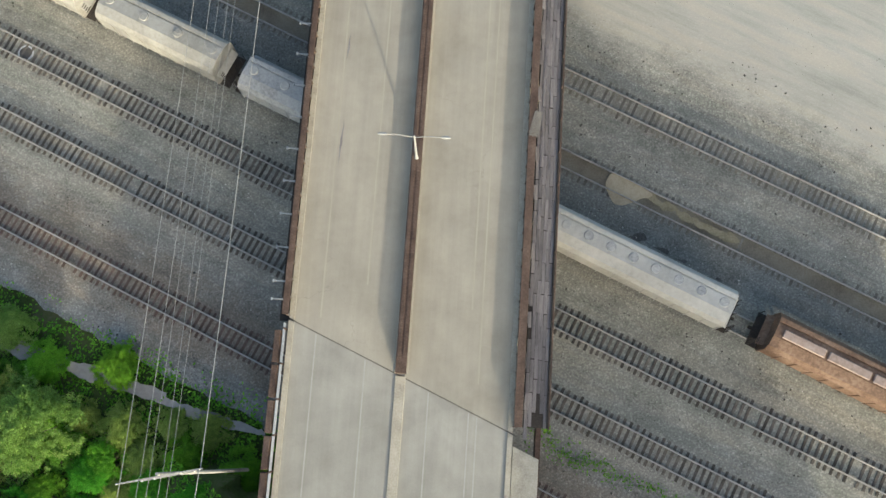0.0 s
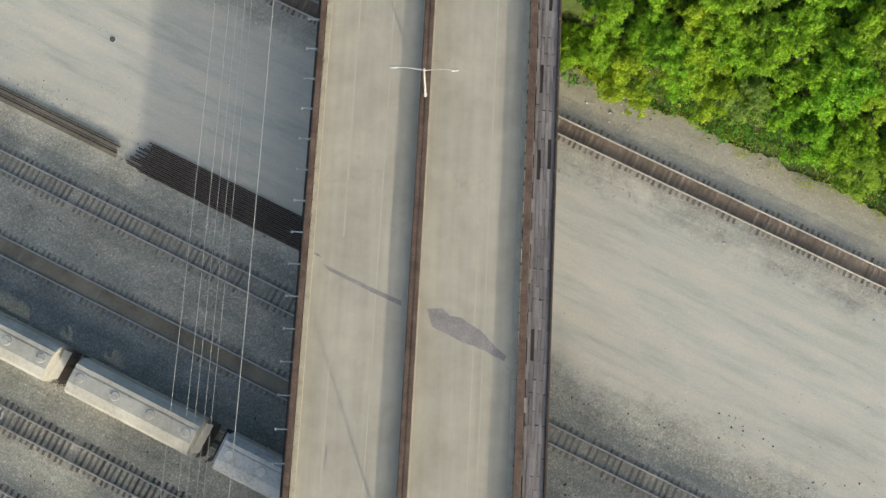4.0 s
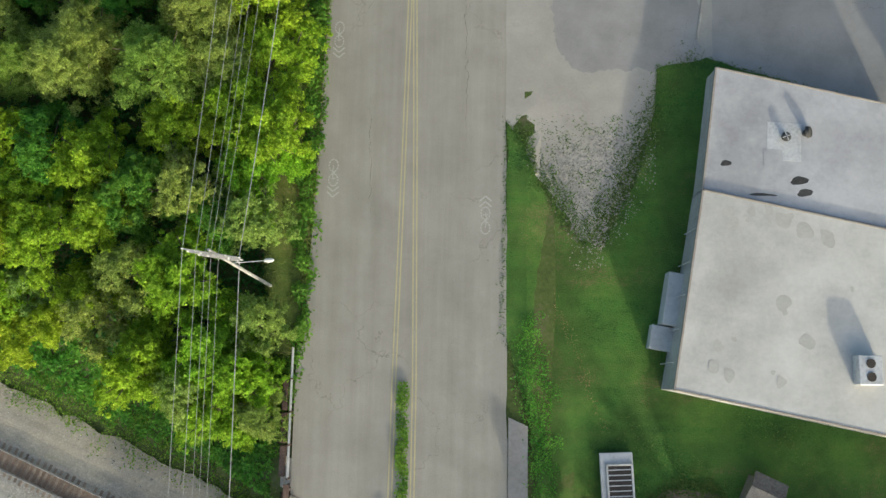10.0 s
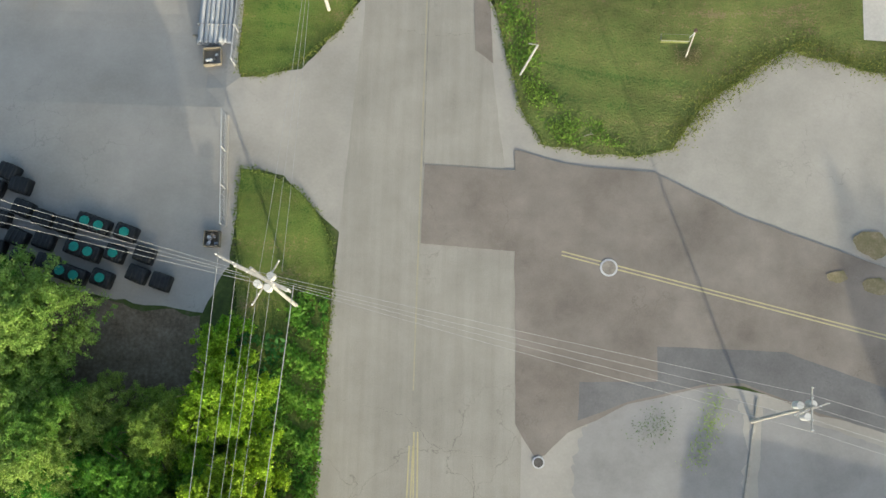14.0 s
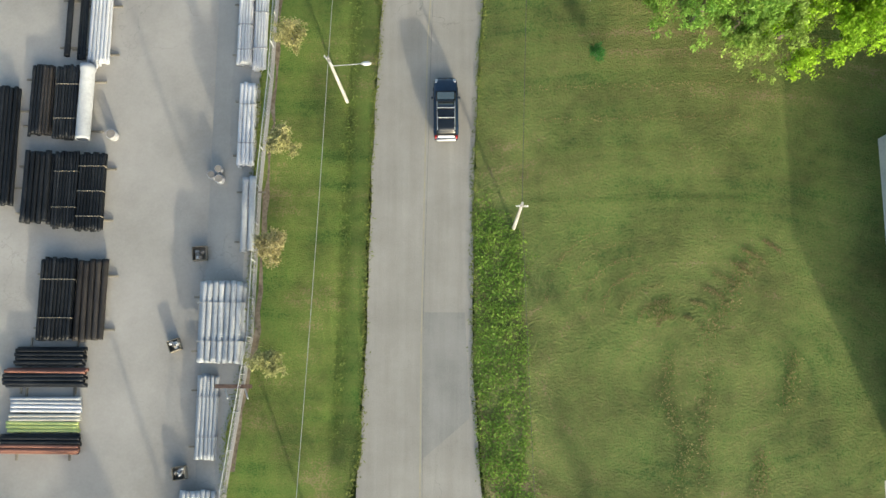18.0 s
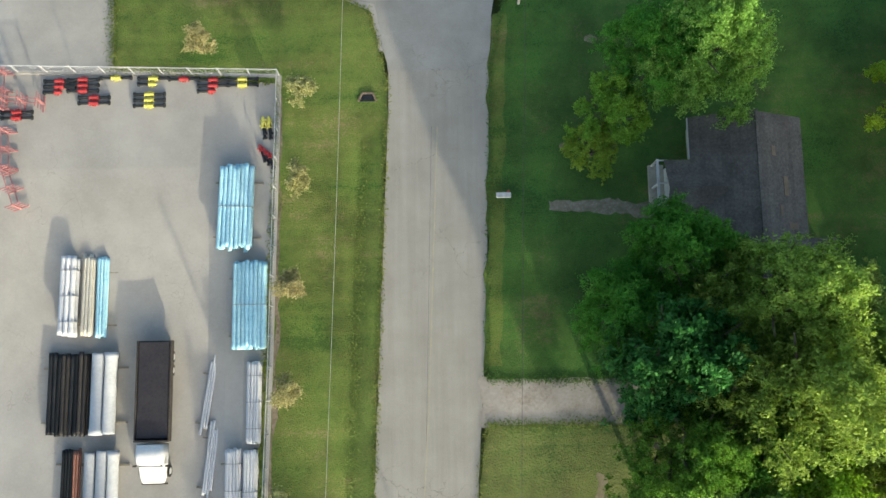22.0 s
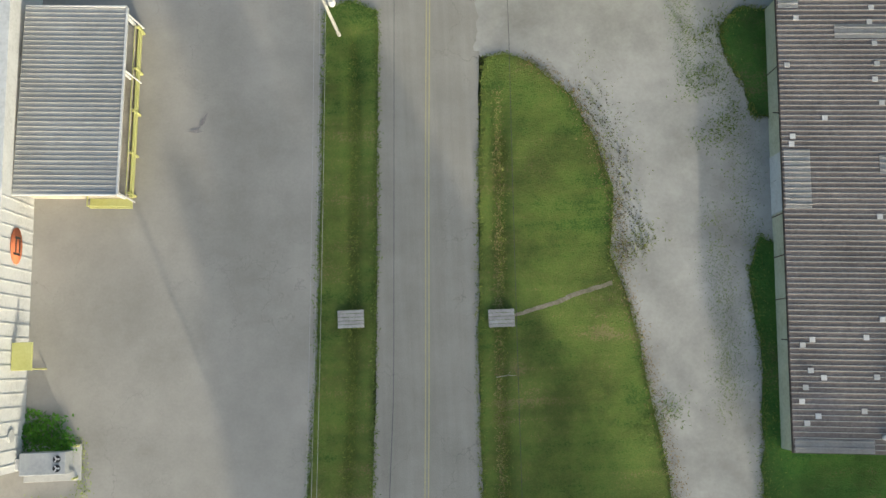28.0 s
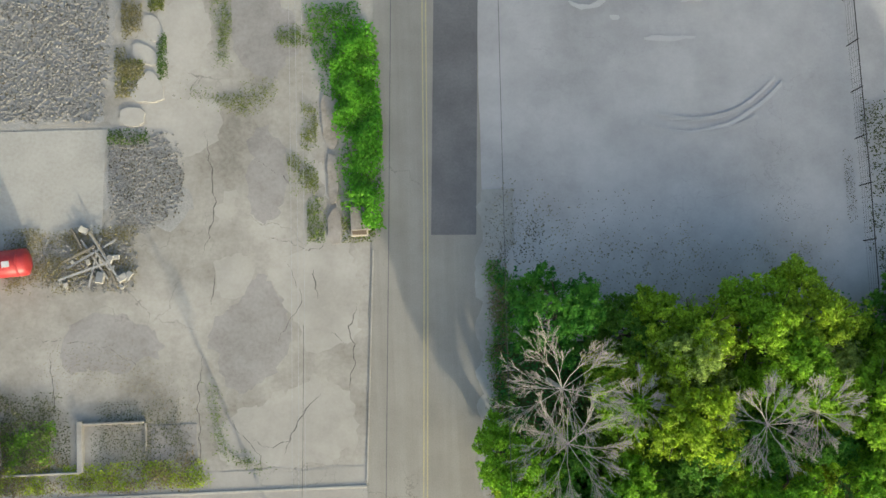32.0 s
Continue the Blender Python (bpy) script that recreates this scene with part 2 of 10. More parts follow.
M["palelot"] = mat("pale_dust_on_lot", ((0.42, 0.412, 0.404), (0.47, 0.462, 0.452)), 0.5, 6, bump=0.05)
M["rust"] = mat("rusty_steel", ((0.05, 0.032, 0.026), (0.105, 0.068, 0.053), (0.17, 0.12, 0.095)), 0.8, 8, rough=0.8, bump=0.3)
M["rail"] = mat("rail_steel", ((0.30, 0.285, 0.27), (0.44, 0.425, 0.41)), 0.5, 4, rough=0.5, metal=0.15)
M["tie"] = mat("weathered_tie", ((0.055, 0.047, 0.04), (0.10, 0.087, 0.075), (0.155, 0.138, 0.12)), 1.0, 9, vary=0.4, bump=0.4)
M["wood"] = mat("grey_planks", ((0.12, 0.105, 0.108), (0.20, 0.18, 0.18), (0.29, 0.265, 0.26)), 1.2, 9, vary=0.22, bump=0.4, stretch=(5, 0.3, 1))
M["bark"] = mat("bark", ((0.07, 0.055, 0.04), (0.16, 0.13, 0.10)), 2, 12, bump=0.5)
M["deadwood"] = mat("bare_grey_wood", ((0.27, 0.25, 0.21), (0.44, 0.41, 0.36)), 1, 8, bump=0.3)
M["yellow"] = mat("yellow_line", ((0.35, 0.32, 0.22), (0.43, 0.38, 0.225), (0.49, 0.43, 0.235)), 0.8, 6, bump=0)
M["white"] = mat("white_paint", ((0.46, 0.455, 0.44), (0.58, 0.575, 0.56), (0.64, 0.635, 0.62)), 0.6, 5, bump=0.05)
M["roofw"] = mat("white_roof", ((0.42, 0.41, 0.385), (0.49, 0.48, 0.455), (0.53, 0.522, 0.495)), 0.2, 3, bump=0.05, mixf=0.3, detail=9, blots=0.22)
M["lampgrey"] = mat("dull_grey_lamp_paint", ((0.26, 0.26, 0.26), (0.34, 0.34, 0.34), (0.40, 0.40, 0.395)), 0.5, 4, rough=0.6, bump=0.05)
M["galv"] = mat("galvanised_metal", ((0.36, 0.36, 0.36), (0.52, 0.52, 0.52), (0.62, 0.62, 0.61)), 0.5, 4, rough=0.5, metal=0.3, bump=0.05)
M["leaf1"] = leaf_mat("lime_leaves", (0.14, 0.30, 0.018), (0.40, 0.60, 0.045), 0.45)
M["leaf2"] = leaf_mat("green_leaves", (0.05, 0.19, 0.022), (0.19, 0.38, 0.045), 0.45)
M["leaf3"] = leaf_mat("pale_leaves", (0.16, 0.28, 0.055), (0.38, 0.50, 0.12), 0.45)
M["leaf5"] = leaf_mat("yellowing_leaves", (0.15, 0.29, 0.03), (0.36, 0.50, 0.06), 0.45)
M["leaf6"] = leaf_mat("bright_green_leaves", (0.07, 0.28, 0.02), (0.24, 0.55, 0.05), 0.5)
M["leaf8"] = leaf_mat("olive_lime_leaves", (0.13, 0.265, 0.04), (0.33, 0.47, 0.09), 0.45)
M["leaf7"] = leaf_mat("dry_brown_leaves", (0.14, 0.13, 0.06), (0.28, 0.24, 0.12))
M["shrubleaf"] = leaf_mat("pale_shrub_leaves", (0.22, 0.23, 0.08), (0.46, 0.43, 0.20))
M["hay"] = leaf_mat("dry_cut_grass", (0.15, 0.125, 0.045), (0.34, 0.27, 0.13))
M["blade"] = leaf_mat("grass_blades", (0.10, 0.14, 0.025), (0.20, 0.24, 0.06))
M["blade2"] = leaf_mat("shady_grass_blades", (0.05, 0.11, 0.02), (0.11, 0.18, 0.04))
M["leaf4"] = leaf_mat("dark_leaves", (0.025, 0.11, 0.022), (0.09, 0.23, 0.045), 0.35)



def zone_mat():
    """Yard ground: stone, gravel, dirt and sand lie in bands beside the tracks, with ragged borders."""
    m = mat("yard_bands", ((0.5, 0.5, 0.49), (0.88, 0.88, 0.86), (1.1, 1.1, 1.08), (1.5, 1.5, 1.46)), 0.35, 6.5, bump=0.6, mixf=0.6, detail=8)
    nt = m.node_tree
    N, L = nt.nodes.new, nt.links.new
    b = nt.nodes["Principled BSDF"]
    tone = b.inputs["Base Color"].links[0].from_socket
    geo, sep = N("ShaderNodeNewGeometry"), N("ShaderNodeSeparateXYZ")
    L(geo.outputs["Position"], sep.inputs[0])
    q = N("ShaderNodeMath")
    q.operation = "MULTIPLY_ADD"
    q.inputs[1].default_value = SLOPE
    L(sep.outputs[0], q.inputs[0])
    L(sep.outputs[1], q.inputs[2])
    nz, nf = N("ShaderNodeTexNoise"), N("ShaderNodeTexNoise")
    nz.inputs["Scale"].default_value, nz.inputs["Detail"].default_value, nz.inputs["Roughness"].default_value = 0.22, 9, 0.7
    nf.inputs["Scale"].default_value, nf.inputs["Detail"].default_value = 2.5, 4
    for n in (nz, nf):
        L(geo.outputs["Position"], n.inputs["Vector"])
    a = N("ShaderNodeMath")
    a.operation = "MULTIPLY_ADD"
    a.inputs[1].default_value = 9.0
    L(nz.outputs[0], a.inputs[0])
    L(q.outputs[0], a.inputs[2])
    c = N("ShaderNodeMath")
    c.operation = "MULTIPLY_ADD"
    c.inputs[1].default_value = 2.0
    L(nf.outputs[0], c.inputs[0])
    L(a.outputs[0], c.inputs[2])
    mr = N("ShaderNodeMapRange")
    mr.inputs[1].default_value, mr.inputs[2].default_value = -12 + 5.5, 70 + 5.5
    L(c.outputs[0], mr.inputs[0])
    ramp = N("ShaderNodeValToRGB")
    stops = ((-12, (0.185, 0.188, 0.188)), (-7.5, (0.234, 0.237, 0.238)), (-4.5, (0.195, 0.172, 0.155)), (-1, (0.185, 0.162, 0.144)), (1.5, (0.219, 0.215, 0.209)), (8.5, (0.239, 0.237, 0.223)), (14, (0.278, 0.270, 0.246)),
             (18, (0.229, 0.227, 0.212)), (22.5, (0.180, 0.183, 0.180)), (28, (0.249, 0.243, 0.227)), (31, (0.219, 0.217, 0.209)), (35.5, (0.229, 0.228, 0.217)), (37.5, (0.273, 0.267, 0.251)), (40.5, (0.400, 0.388, 0.361)),
             (48, (0.439, 0.430, 0.408)), (56, (0.419, 0.410, 0.387)), (58.2, (0.273, 0.270, 0.261)), (61.5, (0.254, 0.250, 0.246)), (63.5, (0.351, 0.330, 0.293)), (69, (0.28, 0.26, 0.21)))
    e = ramp.color_ramp.elements
    e[0].position, e[0].color = 0.0, (*stops[0][1], 1)
    e[1].position, e[1].color = (stops[-1][0] + 12) / 82, (*stops[-1][1], 1)
    for p, col in stops[1:-1]:
        e.new((p + 12) / 82).color = (*col, 1)
    L(mr.outputs[0], ramp.inputs[0])
    mx = N("ShaderNodeMix")
    mx.data_type, mx.blend_type = "RGBA", "MULTIPLY"
    fac = N("ShaderNodeValToRGB")       # stones show on the track bed, hardly on the sand
    fe = fac.color_ramp.elements
    fe[0].position, fe[0].color = (37 + 12) / 82, (1, 1, 1, 1)
    fe[1].position, fe[1].color = (66 + 12) / 82, (0.45, 0.45, 0.45, 1)
    for p_, g_ in ((41, 0.14), (57, 0.14), (59, 0.8), (63, 0.45)):
        fe.new((p_ + 12) / 82).color = (g_, g_, g_, 1)
    L(mr.outputs[0], fac.inputs[0])
    L(fac.outputs[0], mx.inputs[0])
    vor, st_ = N("ShaderNodeTexVoronoi"), N("ShaderNodeMapRange")
    vor.inputs["Scale"].default_value = 9.0
    L(geo.outputs["Position"], vor.inputs["Vector"])
    sp = N("ShaderNodeSeparateColor")
    L(vor.outputs["Color"], sp.inputs[0])
    pw = N("ShaderNodeMath")
    pw.operation, pw.inputs[1].default_value = "POWER", 3.0
    L(sp.outputs[0], pw.inputs[0])
    st_.inputs[3].default_value, st_.inputs[4].default_value = 0.86, 1.36
    L(pw.outputs[0], st_.inputs[0])
    stone = N("ShaderNodeVectorMath")
    stone.operation = "SCALE"
    L(tone, stone.inputs[0])
    L(st_.outputs[0], stone.inputs[3])
    # long smears of dust, oil and weeds that follow the tracks
    lie, smear = N("ShaderNodeMapping"), N("ShaderNodeTexNoise")
    lie.inputs["Rotation"].default_value = (0, 0, math.atan(SLOPE))
    L(geo.outputs["Position"], lie.inputs[0])
    pull = N("ShaderNodeVectorMath")
    pull.operation, pull.inputs[1].default_value = "MULTIPLY", (0.09, 0.75, 1)
    L(lie.outputs[0], pull.inputs[0])
    smear.inputs["Scale"].default_value, smear.inputs["Detail"].default_value, smear.inputs["Roughness"].default_value = 1.0, 8, 0.72
    L(pull.outputs[0], smear.inputs["Vector"])
    dust = N("ShaderNodeValToRGB")
    de = dust.color_ramp.elements
    de[0].position, de[0].color = 0.33, (0.78, 0.79, 0.76, 1)
    de[1].position, de[1].color = 0.70, (1.10, 1.05, 0.98, 1)
    for p_, c_ in ((0.42, (0.90, 0.91, 0.87, 1)), (0.50, (1.0, 0.985, 0.96, 1)), (0.58, (1.06, 1.02, 0.95, 1))):
        de.new(p_).color = c_
    L(smear.outputs[0], dust.inputs[0])
    soil = N("ShaderNodeMix")
    soil.data_type, soil.blend_type = "RGBA", "MULTIPLY"
    soil.inputs[0].default_value = 1.0
    L(ramp.outputs[0], soil.inputs[6])
    L(dust.outputs[0], soil.inputs[7])
    L(soil.outputs[2], mx.inputs[6])
    L(stone.outputs[0], mx.inputs[7])
    L(mx.outputs[2], b.inputs["Base Color"])
    return m


SLOPE = 0.43
M["bands"] = zone_mat()


# ---- mesh helpers ----
from mathutils.geometry import delaunay_2d_cdt


def mesh(name, verts, faces, material, smooth=False):
    me = bpy.data.meshes.new(name)
    me.from_pydata(verts, [], faces)
    me.materials.append(material)
    if smooth:
        me.shade_smooth()
    me.update()
    return me


def part(name, bm, material, parent=None, label=""):
    me = bpy.data.meshes.new(name)
    bm.to_mesh(me)
    bm.free()
    me.materials.append(material)
    ob = new(name, me)
    ob.parent = parent
    if label:
        ob["label"] = label
    return ob


def empty(name, x, y, z, rz=0.0, label="", category="", group="", kind=""):
    ob = new(name)
    ob.matrix_basis = pose(x, y, z, 0, 0, rz)
    return tagged(ob, label, category, group, kind)


def box(bm, x0, y0, z0, x1, y1, z1, bev=0.0, m=None):
    r = bmesh.ops.create_cube(bm, size=1.0, matrix=Matrix.LocRotScale(((x0 + x1) / 2, (y0 + y1) / 2, (z0 + z1) / 2), None, (x1 - x0, y1 - y0, z1 - z0)))
    vs = r["verts"]
    if bev:
        es = list({e for v in vs for e in v.link_edges})
        r2 = bmesh.ops.bevel(bm, geom=es, offset=bev, segments=1, affect="EDGES", clamp_overlap=True)
        vs = [v for v in r2["verts"]]
        vs = list({v for f in r2["faces"] for v in f.verts} | set(vs))
    if m is not None:
        bmesh.ops.transform(bm, matrix=m, verts=vs)
    return bm


def bx(*a, **k):
    return box(bmesh.new(), *a, **k)


def rod(bm, a, b, r0, r1=None, seg=8):
    """A tapered round bar from a to b."""
    a, b = Vector(a), Vector(b)
    d = b - a
    m = Matrix.Translation((a + b) / 2) @ d.to_track_quat("Z", "Y").to_matrix().to_4x4()
    bmesh.ops.create_cone(bm, cap_ends=True, segments=seg, radius1=r0, radius2=r0 if r1 is None else r1, depth=d.length, matrix=m)
    return bm


def quad(bm, *p):
    return bm.faces.new([bm.verts.new(v) for v in p])


def prism(pts, z0, z1):
    bm = bmesh.new()
    f = bm.faces.new([bm.verts.new((x, y, z0)) for x, y in pts])
    r = bmesh.ops.extrude_face_region(bm, geom=[f])
    for v in r["geom"]:
        if isinstance(v, bmesh.types.BMVert):
            v.co.z = z1
    bmesh.ops.recalc_face_normals(bm, faces=bm.faces[:])
    return bm


def step(a, b, x):
    t = min(1.0, max(0.0, (x - a) / (b - a)))
    return t * t * (3 - 2 * t)


SLOPE = 0.43
YARD = -8.9


def height(x, y):
    """The lie of the land: the rail yard deep under the bridge, level ground beyond."""
    q = y + SLOPE * x
    h = YARD + 7.4 * step(66, 84, q) + 1.5 * step(84, 116, q) + 3.6 * (1 - step(-46, -8.6, q))
    if q > 69 or q < -14:
        d = max(0.0, -11.6 - x, x - 6.9)
        h = max(h, -0.06 - d * 0.75)
    h -= 1.2 * step(141, 152, y) * (1 - step(205, 228, y)) * (1 - step(-20.5, -17.5, x))
    return min(h, -0.06) if q > 69 else h


def jagged(pts, jag, size=0.7, seed=0):
    out = []
    for i, (ax, ay) in enumerate(pts):
        cx, cy = pts[(i + 1) % len(pts)]
        n = max(1, int(math.hypot(cx - ax, cy - ay) / size))
        for k in range(n):
            x, y = ax + (cx - ax) * k / n, ay + (cy - ay) * k / n
            if jag:
                v = noise.noise_vector((x * 0.55, y * 0.55, seed)) + 0.6 * noise.noise_vector((x * 2.1, y * 2.1, seed + 9))
                x, y = x + v.x * jag, y + v.y * jag
            out.append((x, y))
    return out


def rounded(pts, n=5):
    """Chaikin's corner cutting: smooth outline from a few corners."""
    for _ in range(n):
        q = []
        for i, a in enumerate(pts):
            b = pts[(i + 1) % len(pts)]
            q += [(a[0] * .75 + b[0] * .25, a[1] * .75 + b[1] * .25), (a[0] * .25 + b[0] * .75, a[1] * .25 + b[1] * .75)]
        pts = q
    return pts


def inside(pts, x, y):
    c, j = False, len(pts) - 1
    for i in range(len(pts)):
        (ax, ay), (bx_, by) = pts[i], pts[j]
        if (ay > y) != (by > y) and x < (bx_ - ax) * (y - ay) / (by - ay) + ax:
            c = not c
        j = i
    return c


EDGES = {}


def patch(name, pts, off, material, label, category, jag=0.0, cut=0.0, soft=0, seed=0, size=0.7, hz=None, dips=()):
    """A sheet of ground cover lying on the land, off metres above it."""
    if soft:
        pts = rounded(pts, soft)
    EDGES[name] = list(pts)
    pts = jagged(pts, jag, size, seed)
    n = len(pts)
    vs = [Vector(p) for p in pts]
    if cut:
        xs, ys = [p[0] for p in pts], [p[1] for p in pts]
        vs += [Vector((x, y)) for x in np.arange(min(xs), max(xs), cut) for y in np.arange(min(ys), max(ys), cut) if inside(pts, x, y)]
    vo, _, fo, _, _, _ = delaunay_2d_cdt(vs, [(i, (i + 1) % n) for i in range(n)], [list(range(n))], 1, 1e-4)
    bm = bmesh.new()
    sag = lambda v: sum(d * math.exp(-((v.x - c(v.y)) / w) ** 2) * step(y0, y0 + 2, v.y) * (1 - step(y1 - 2, y1, v.y)) for c, w, d, y0, y1 in dips)
    bv = [bm.verts.new((v.x, v.y, (height(v.x, v.y) if hz is None else hz) + off - sag(v))) for v in vo]
    for t in fo:
        f = bm.faces.new([bv[i] for i in t])
        f.normal_update()
        if f.normal.z < 0:
            f.normal_flip()
        f.smooth = bool(dips)
    return tagged(part(name, bm, material), label, category, kind="structure")


# ---- ground ----
def axis(lo, hi, fine, far):
    a = list(np.arange(lo, hi + 0.01, fine))
    d = fine
    while a[-1] < far:
        d *= 1.6
        a.append(a[-1] + d)
    d = fine
    while a[0] > -far:
        d *= 1.6
        a.insert(0, a[0] - d)
    return a


gx, gy = axis(-60, 60, 1.5, 2500), axis(-40, 360, 1.5, 2500)
gv = [(x, y, height(x, y) - (0.6 if x < (19 if y > 153 else -15) and 141 < y < 310 else 0.3 if -9 < y + SLOPE * x < 67.3 else 0)) for y in gy for x in gx]
w = len(gx)
gf = [(j * w + i, j * w + i + 1, (j + 1) * w + i + 1, (j + 1) * w + i) for j in range(len(gy) - 1) for i in range(w - 1)]
tagged(new("ground", mesh("ground", gv, gf, M["soil"], True)), "dark earth and low weeds over the whole site", "ground", kind="structure")


def along(q, x):
    """The point at x on the line beside the tracks that crosses x = 0 at q."""
    return (x, q - SLOPE * x)


def band(q0, q1, x0=-75, x1=75):
    return [along(q0, x0), along(q0, x1), along(q1, x1), along(q1, x0)]


patch("ground_yard", band(-8.5, 66.5, -120, 120), 0.03, M["bands"], "gravel, stones and pale sand of a rail yard", "ground", jag=0.6, hz=YARD)


# ---- road, lots and verges ----
def road_mid(y):
    ys = [-60, 0, 72, 106, 128, 150, 165, 180, 190, 203, 215, 228, 250, 273, 290, 310, 327, 345, 480]
    lo = [-11.6, -11.6, -11.5, -10.5, -9.8, -8.4, -7.6, -7.4, -7.0, -6.5, -6.0, -5.4, -5.0, -3.3, -2.7, -2.0, -1.2, -0.4, 6.0]
    hi = [5.0, 5.0, 5.0, 4.7, 4.6, 1.5, 0.5, 0.7, 1.1, 2.0, 2.7, 3.2, 4.0, 4.4, 5.1, 6.2, 6.8, 7.1, 13.5]
    return float(np.interp(y, ys, lo)), float(np.interp(y, ys, hi))


def strip(name, y0, y1, f0, f1, off, material, label, category, stepy=1.5, jag=0.0, hz=None):
    n = max(1, int(abs(y1 - y0) / stepy))
    ys = [y0 + (y1 - y0) * i / n for i in range(n + 1)]
    vs, fs = [], []
    for i, y in enumerate(ys):
        a, b = f0(y), f1(y)
        if jag:
            a += jag * noise.noise((a, y * 0.8, 3)) + 0.4 * jag * noise.noise((a, y * 3.1, 3))
            b += jag * noise.noise((b, y * 0.8, 7)) + 0.4 * jag * noise.noise((b, y * 3.1, 7))
        for x in (a, b):
            vs.append((x, y, (height(x, y) if hz is None else hz) + off))
    fs = [(2 * i, 2 * i + 1, 2 * i + 3, 2 * i + 2) for i in range(n)]
    return tagged(new(name, mesh(name, vs, fs, material)), label, category, kind="structure")


patch("ground_lot_west", [(-70, 141), (-60, 262), (-60, 312), (-1.4, 312), (-1.3, 301), (-3.2, 302.4), (-5.6, 302.6), (-5.9, 301), (-6.7, 274), (-8.4, 255), (-7.4, 252.8), (-4.6, 253.2), (-3, 250), (-5, 235), (-12.6, 233), (-13, 208), (-13.8, 187), (-14.4, 166), (-16, 154), (-17.8, 145.8), (-13, 146.5), (-8.6, 152.5), (-7.2, 151), (-8, 133), (-10, 134), (-14, 138), (-17, 138.5), (-17.6, 131), (-19.3, 127.2), (-29.7, 128.6), (-45, 136)], 0.04, M["lot"], "wide pale gravel and concrete lot", "ground", cut=1.6, jag=0.3)
patch("ground_lot_end", [(-60, 311), (-1, 311), (0.5, 345), (6, 480), (-60, 480)], 0.025, M["dirtlot"], "cracked and patched old concrete lot", "ground")
patch("ground_lot_east", [(5, 320), (60, 320), (60, 480), (12, 480)], 0.02, M["lotgrey"], "empty grey lot behind the trees", "ground")
patch("ground_gravel_east", [(8.2, 246), (40, 244), (40, 305), (26, 304.8), (18.5, 306.4), (15, 309.2), (9.5, 310), (7.3, 308.2), (5.9, 306.3), (5.6, 303), (5, 300), (5.5, 298.6), (8.8, 298.2), (8.2, 270)], 0.02, M["gravel"], "pale gravel forecourt and track", "ground", jag=0.5)
patch("ground_lot_corner", [(4.6, 119.5), (7.2, 119.2), (9, 120.6), (13.7, 122.2), (18.8, 123.2), (60, 116), (60, 100), (21.3, 110), (17.2, 110), (16.9, 106), (14.4, 101.5), (11.3, 95.2), (9.1, 98.7), (6, 102.1), (4.6, 105.7)], 0.03, M["lot"], "pale gravel corner lot", "ground", cut=3)
patch("lot_sealed", [(8.75, 120.2), (13.7, 122), (18.8, 123), (21.4, 122), (20.6, 110.4), (17.5, 110.2), (14.5, 109.7), (8.7, 109.8)], 0.042, M["sealed"], "blue-grey sealed asphalt of the corner lot", "ground", jag=0.7, size=0.25, cut=3, soft=1)
patch("lot_sealed", [(22.4, 121.6), (34, 118.2), (60, 111), (60, 101), (34, 107.6), (21.7, 110.6)], 0.044, M["sealed"], "grey sealed asphalt beside the white building", "ground", jag=0.2, size=0.4, cut=3)
patch("ground_lot_junction", [(0, 156), (-1, 150), (0, 142), (4.4, 137), (20, 134), (60, 122), (60, 148), (26, 150), (14, 143), (6, 144), (3, 150)], 0.02, M["lot"], "pale worn gravel beside the junction", "ground", cut=3)
strip("road", 76, 480, lambda y: road_mid(y)[0], lambda y: road_mid(y)[1], 0.0, M["road"], "worn grey two-lane asphalt road", "road", jag=0.12, hz=0.0)
patch("road_crossing", [(-9.2, 239.8), (-6.5, 239), (-5.3, 233), (3.3, 233), (3.8, 239.3), (10, 240.5), (37.5, 239.5), (60, 239), (60, 243.5), (38, 244.8), (21.6, 246.8), (6.5, 247.6), (3.6, 250), (-4, 252), (-7, 250.5), (-10, 248)], 0.018, M["street"], "grey asphalt side street crossing the road", "road", jag=0.15, hz=0.0)
patch("road_side", [(3.8, 140.6), (7.9, 139.5), (14.6, 139.1), (21.3, 135.9), (33, 132), (60, 124), (60, 110), (32.5, 120), (26.6, 121.1), (21, 123.1), (18, 122.9), (12.4, 121.4), (8.1, 119.3), (6.4, 117.6), (5.6, 117.5), (4.2, 119.8)], 0.018, M["asphalt"], "brownish asphalt side road joining the main road", "road", jag=0.1, hz=0.0)
patch("road_patch", [(-3.1, 139.2), (4.3, 138.9), (4.4, 132.6), (-3.2, 133)], 0.024, M["asphalt"], "darker rectangular asphalt repair in the road", "road patch", hz=0.0)

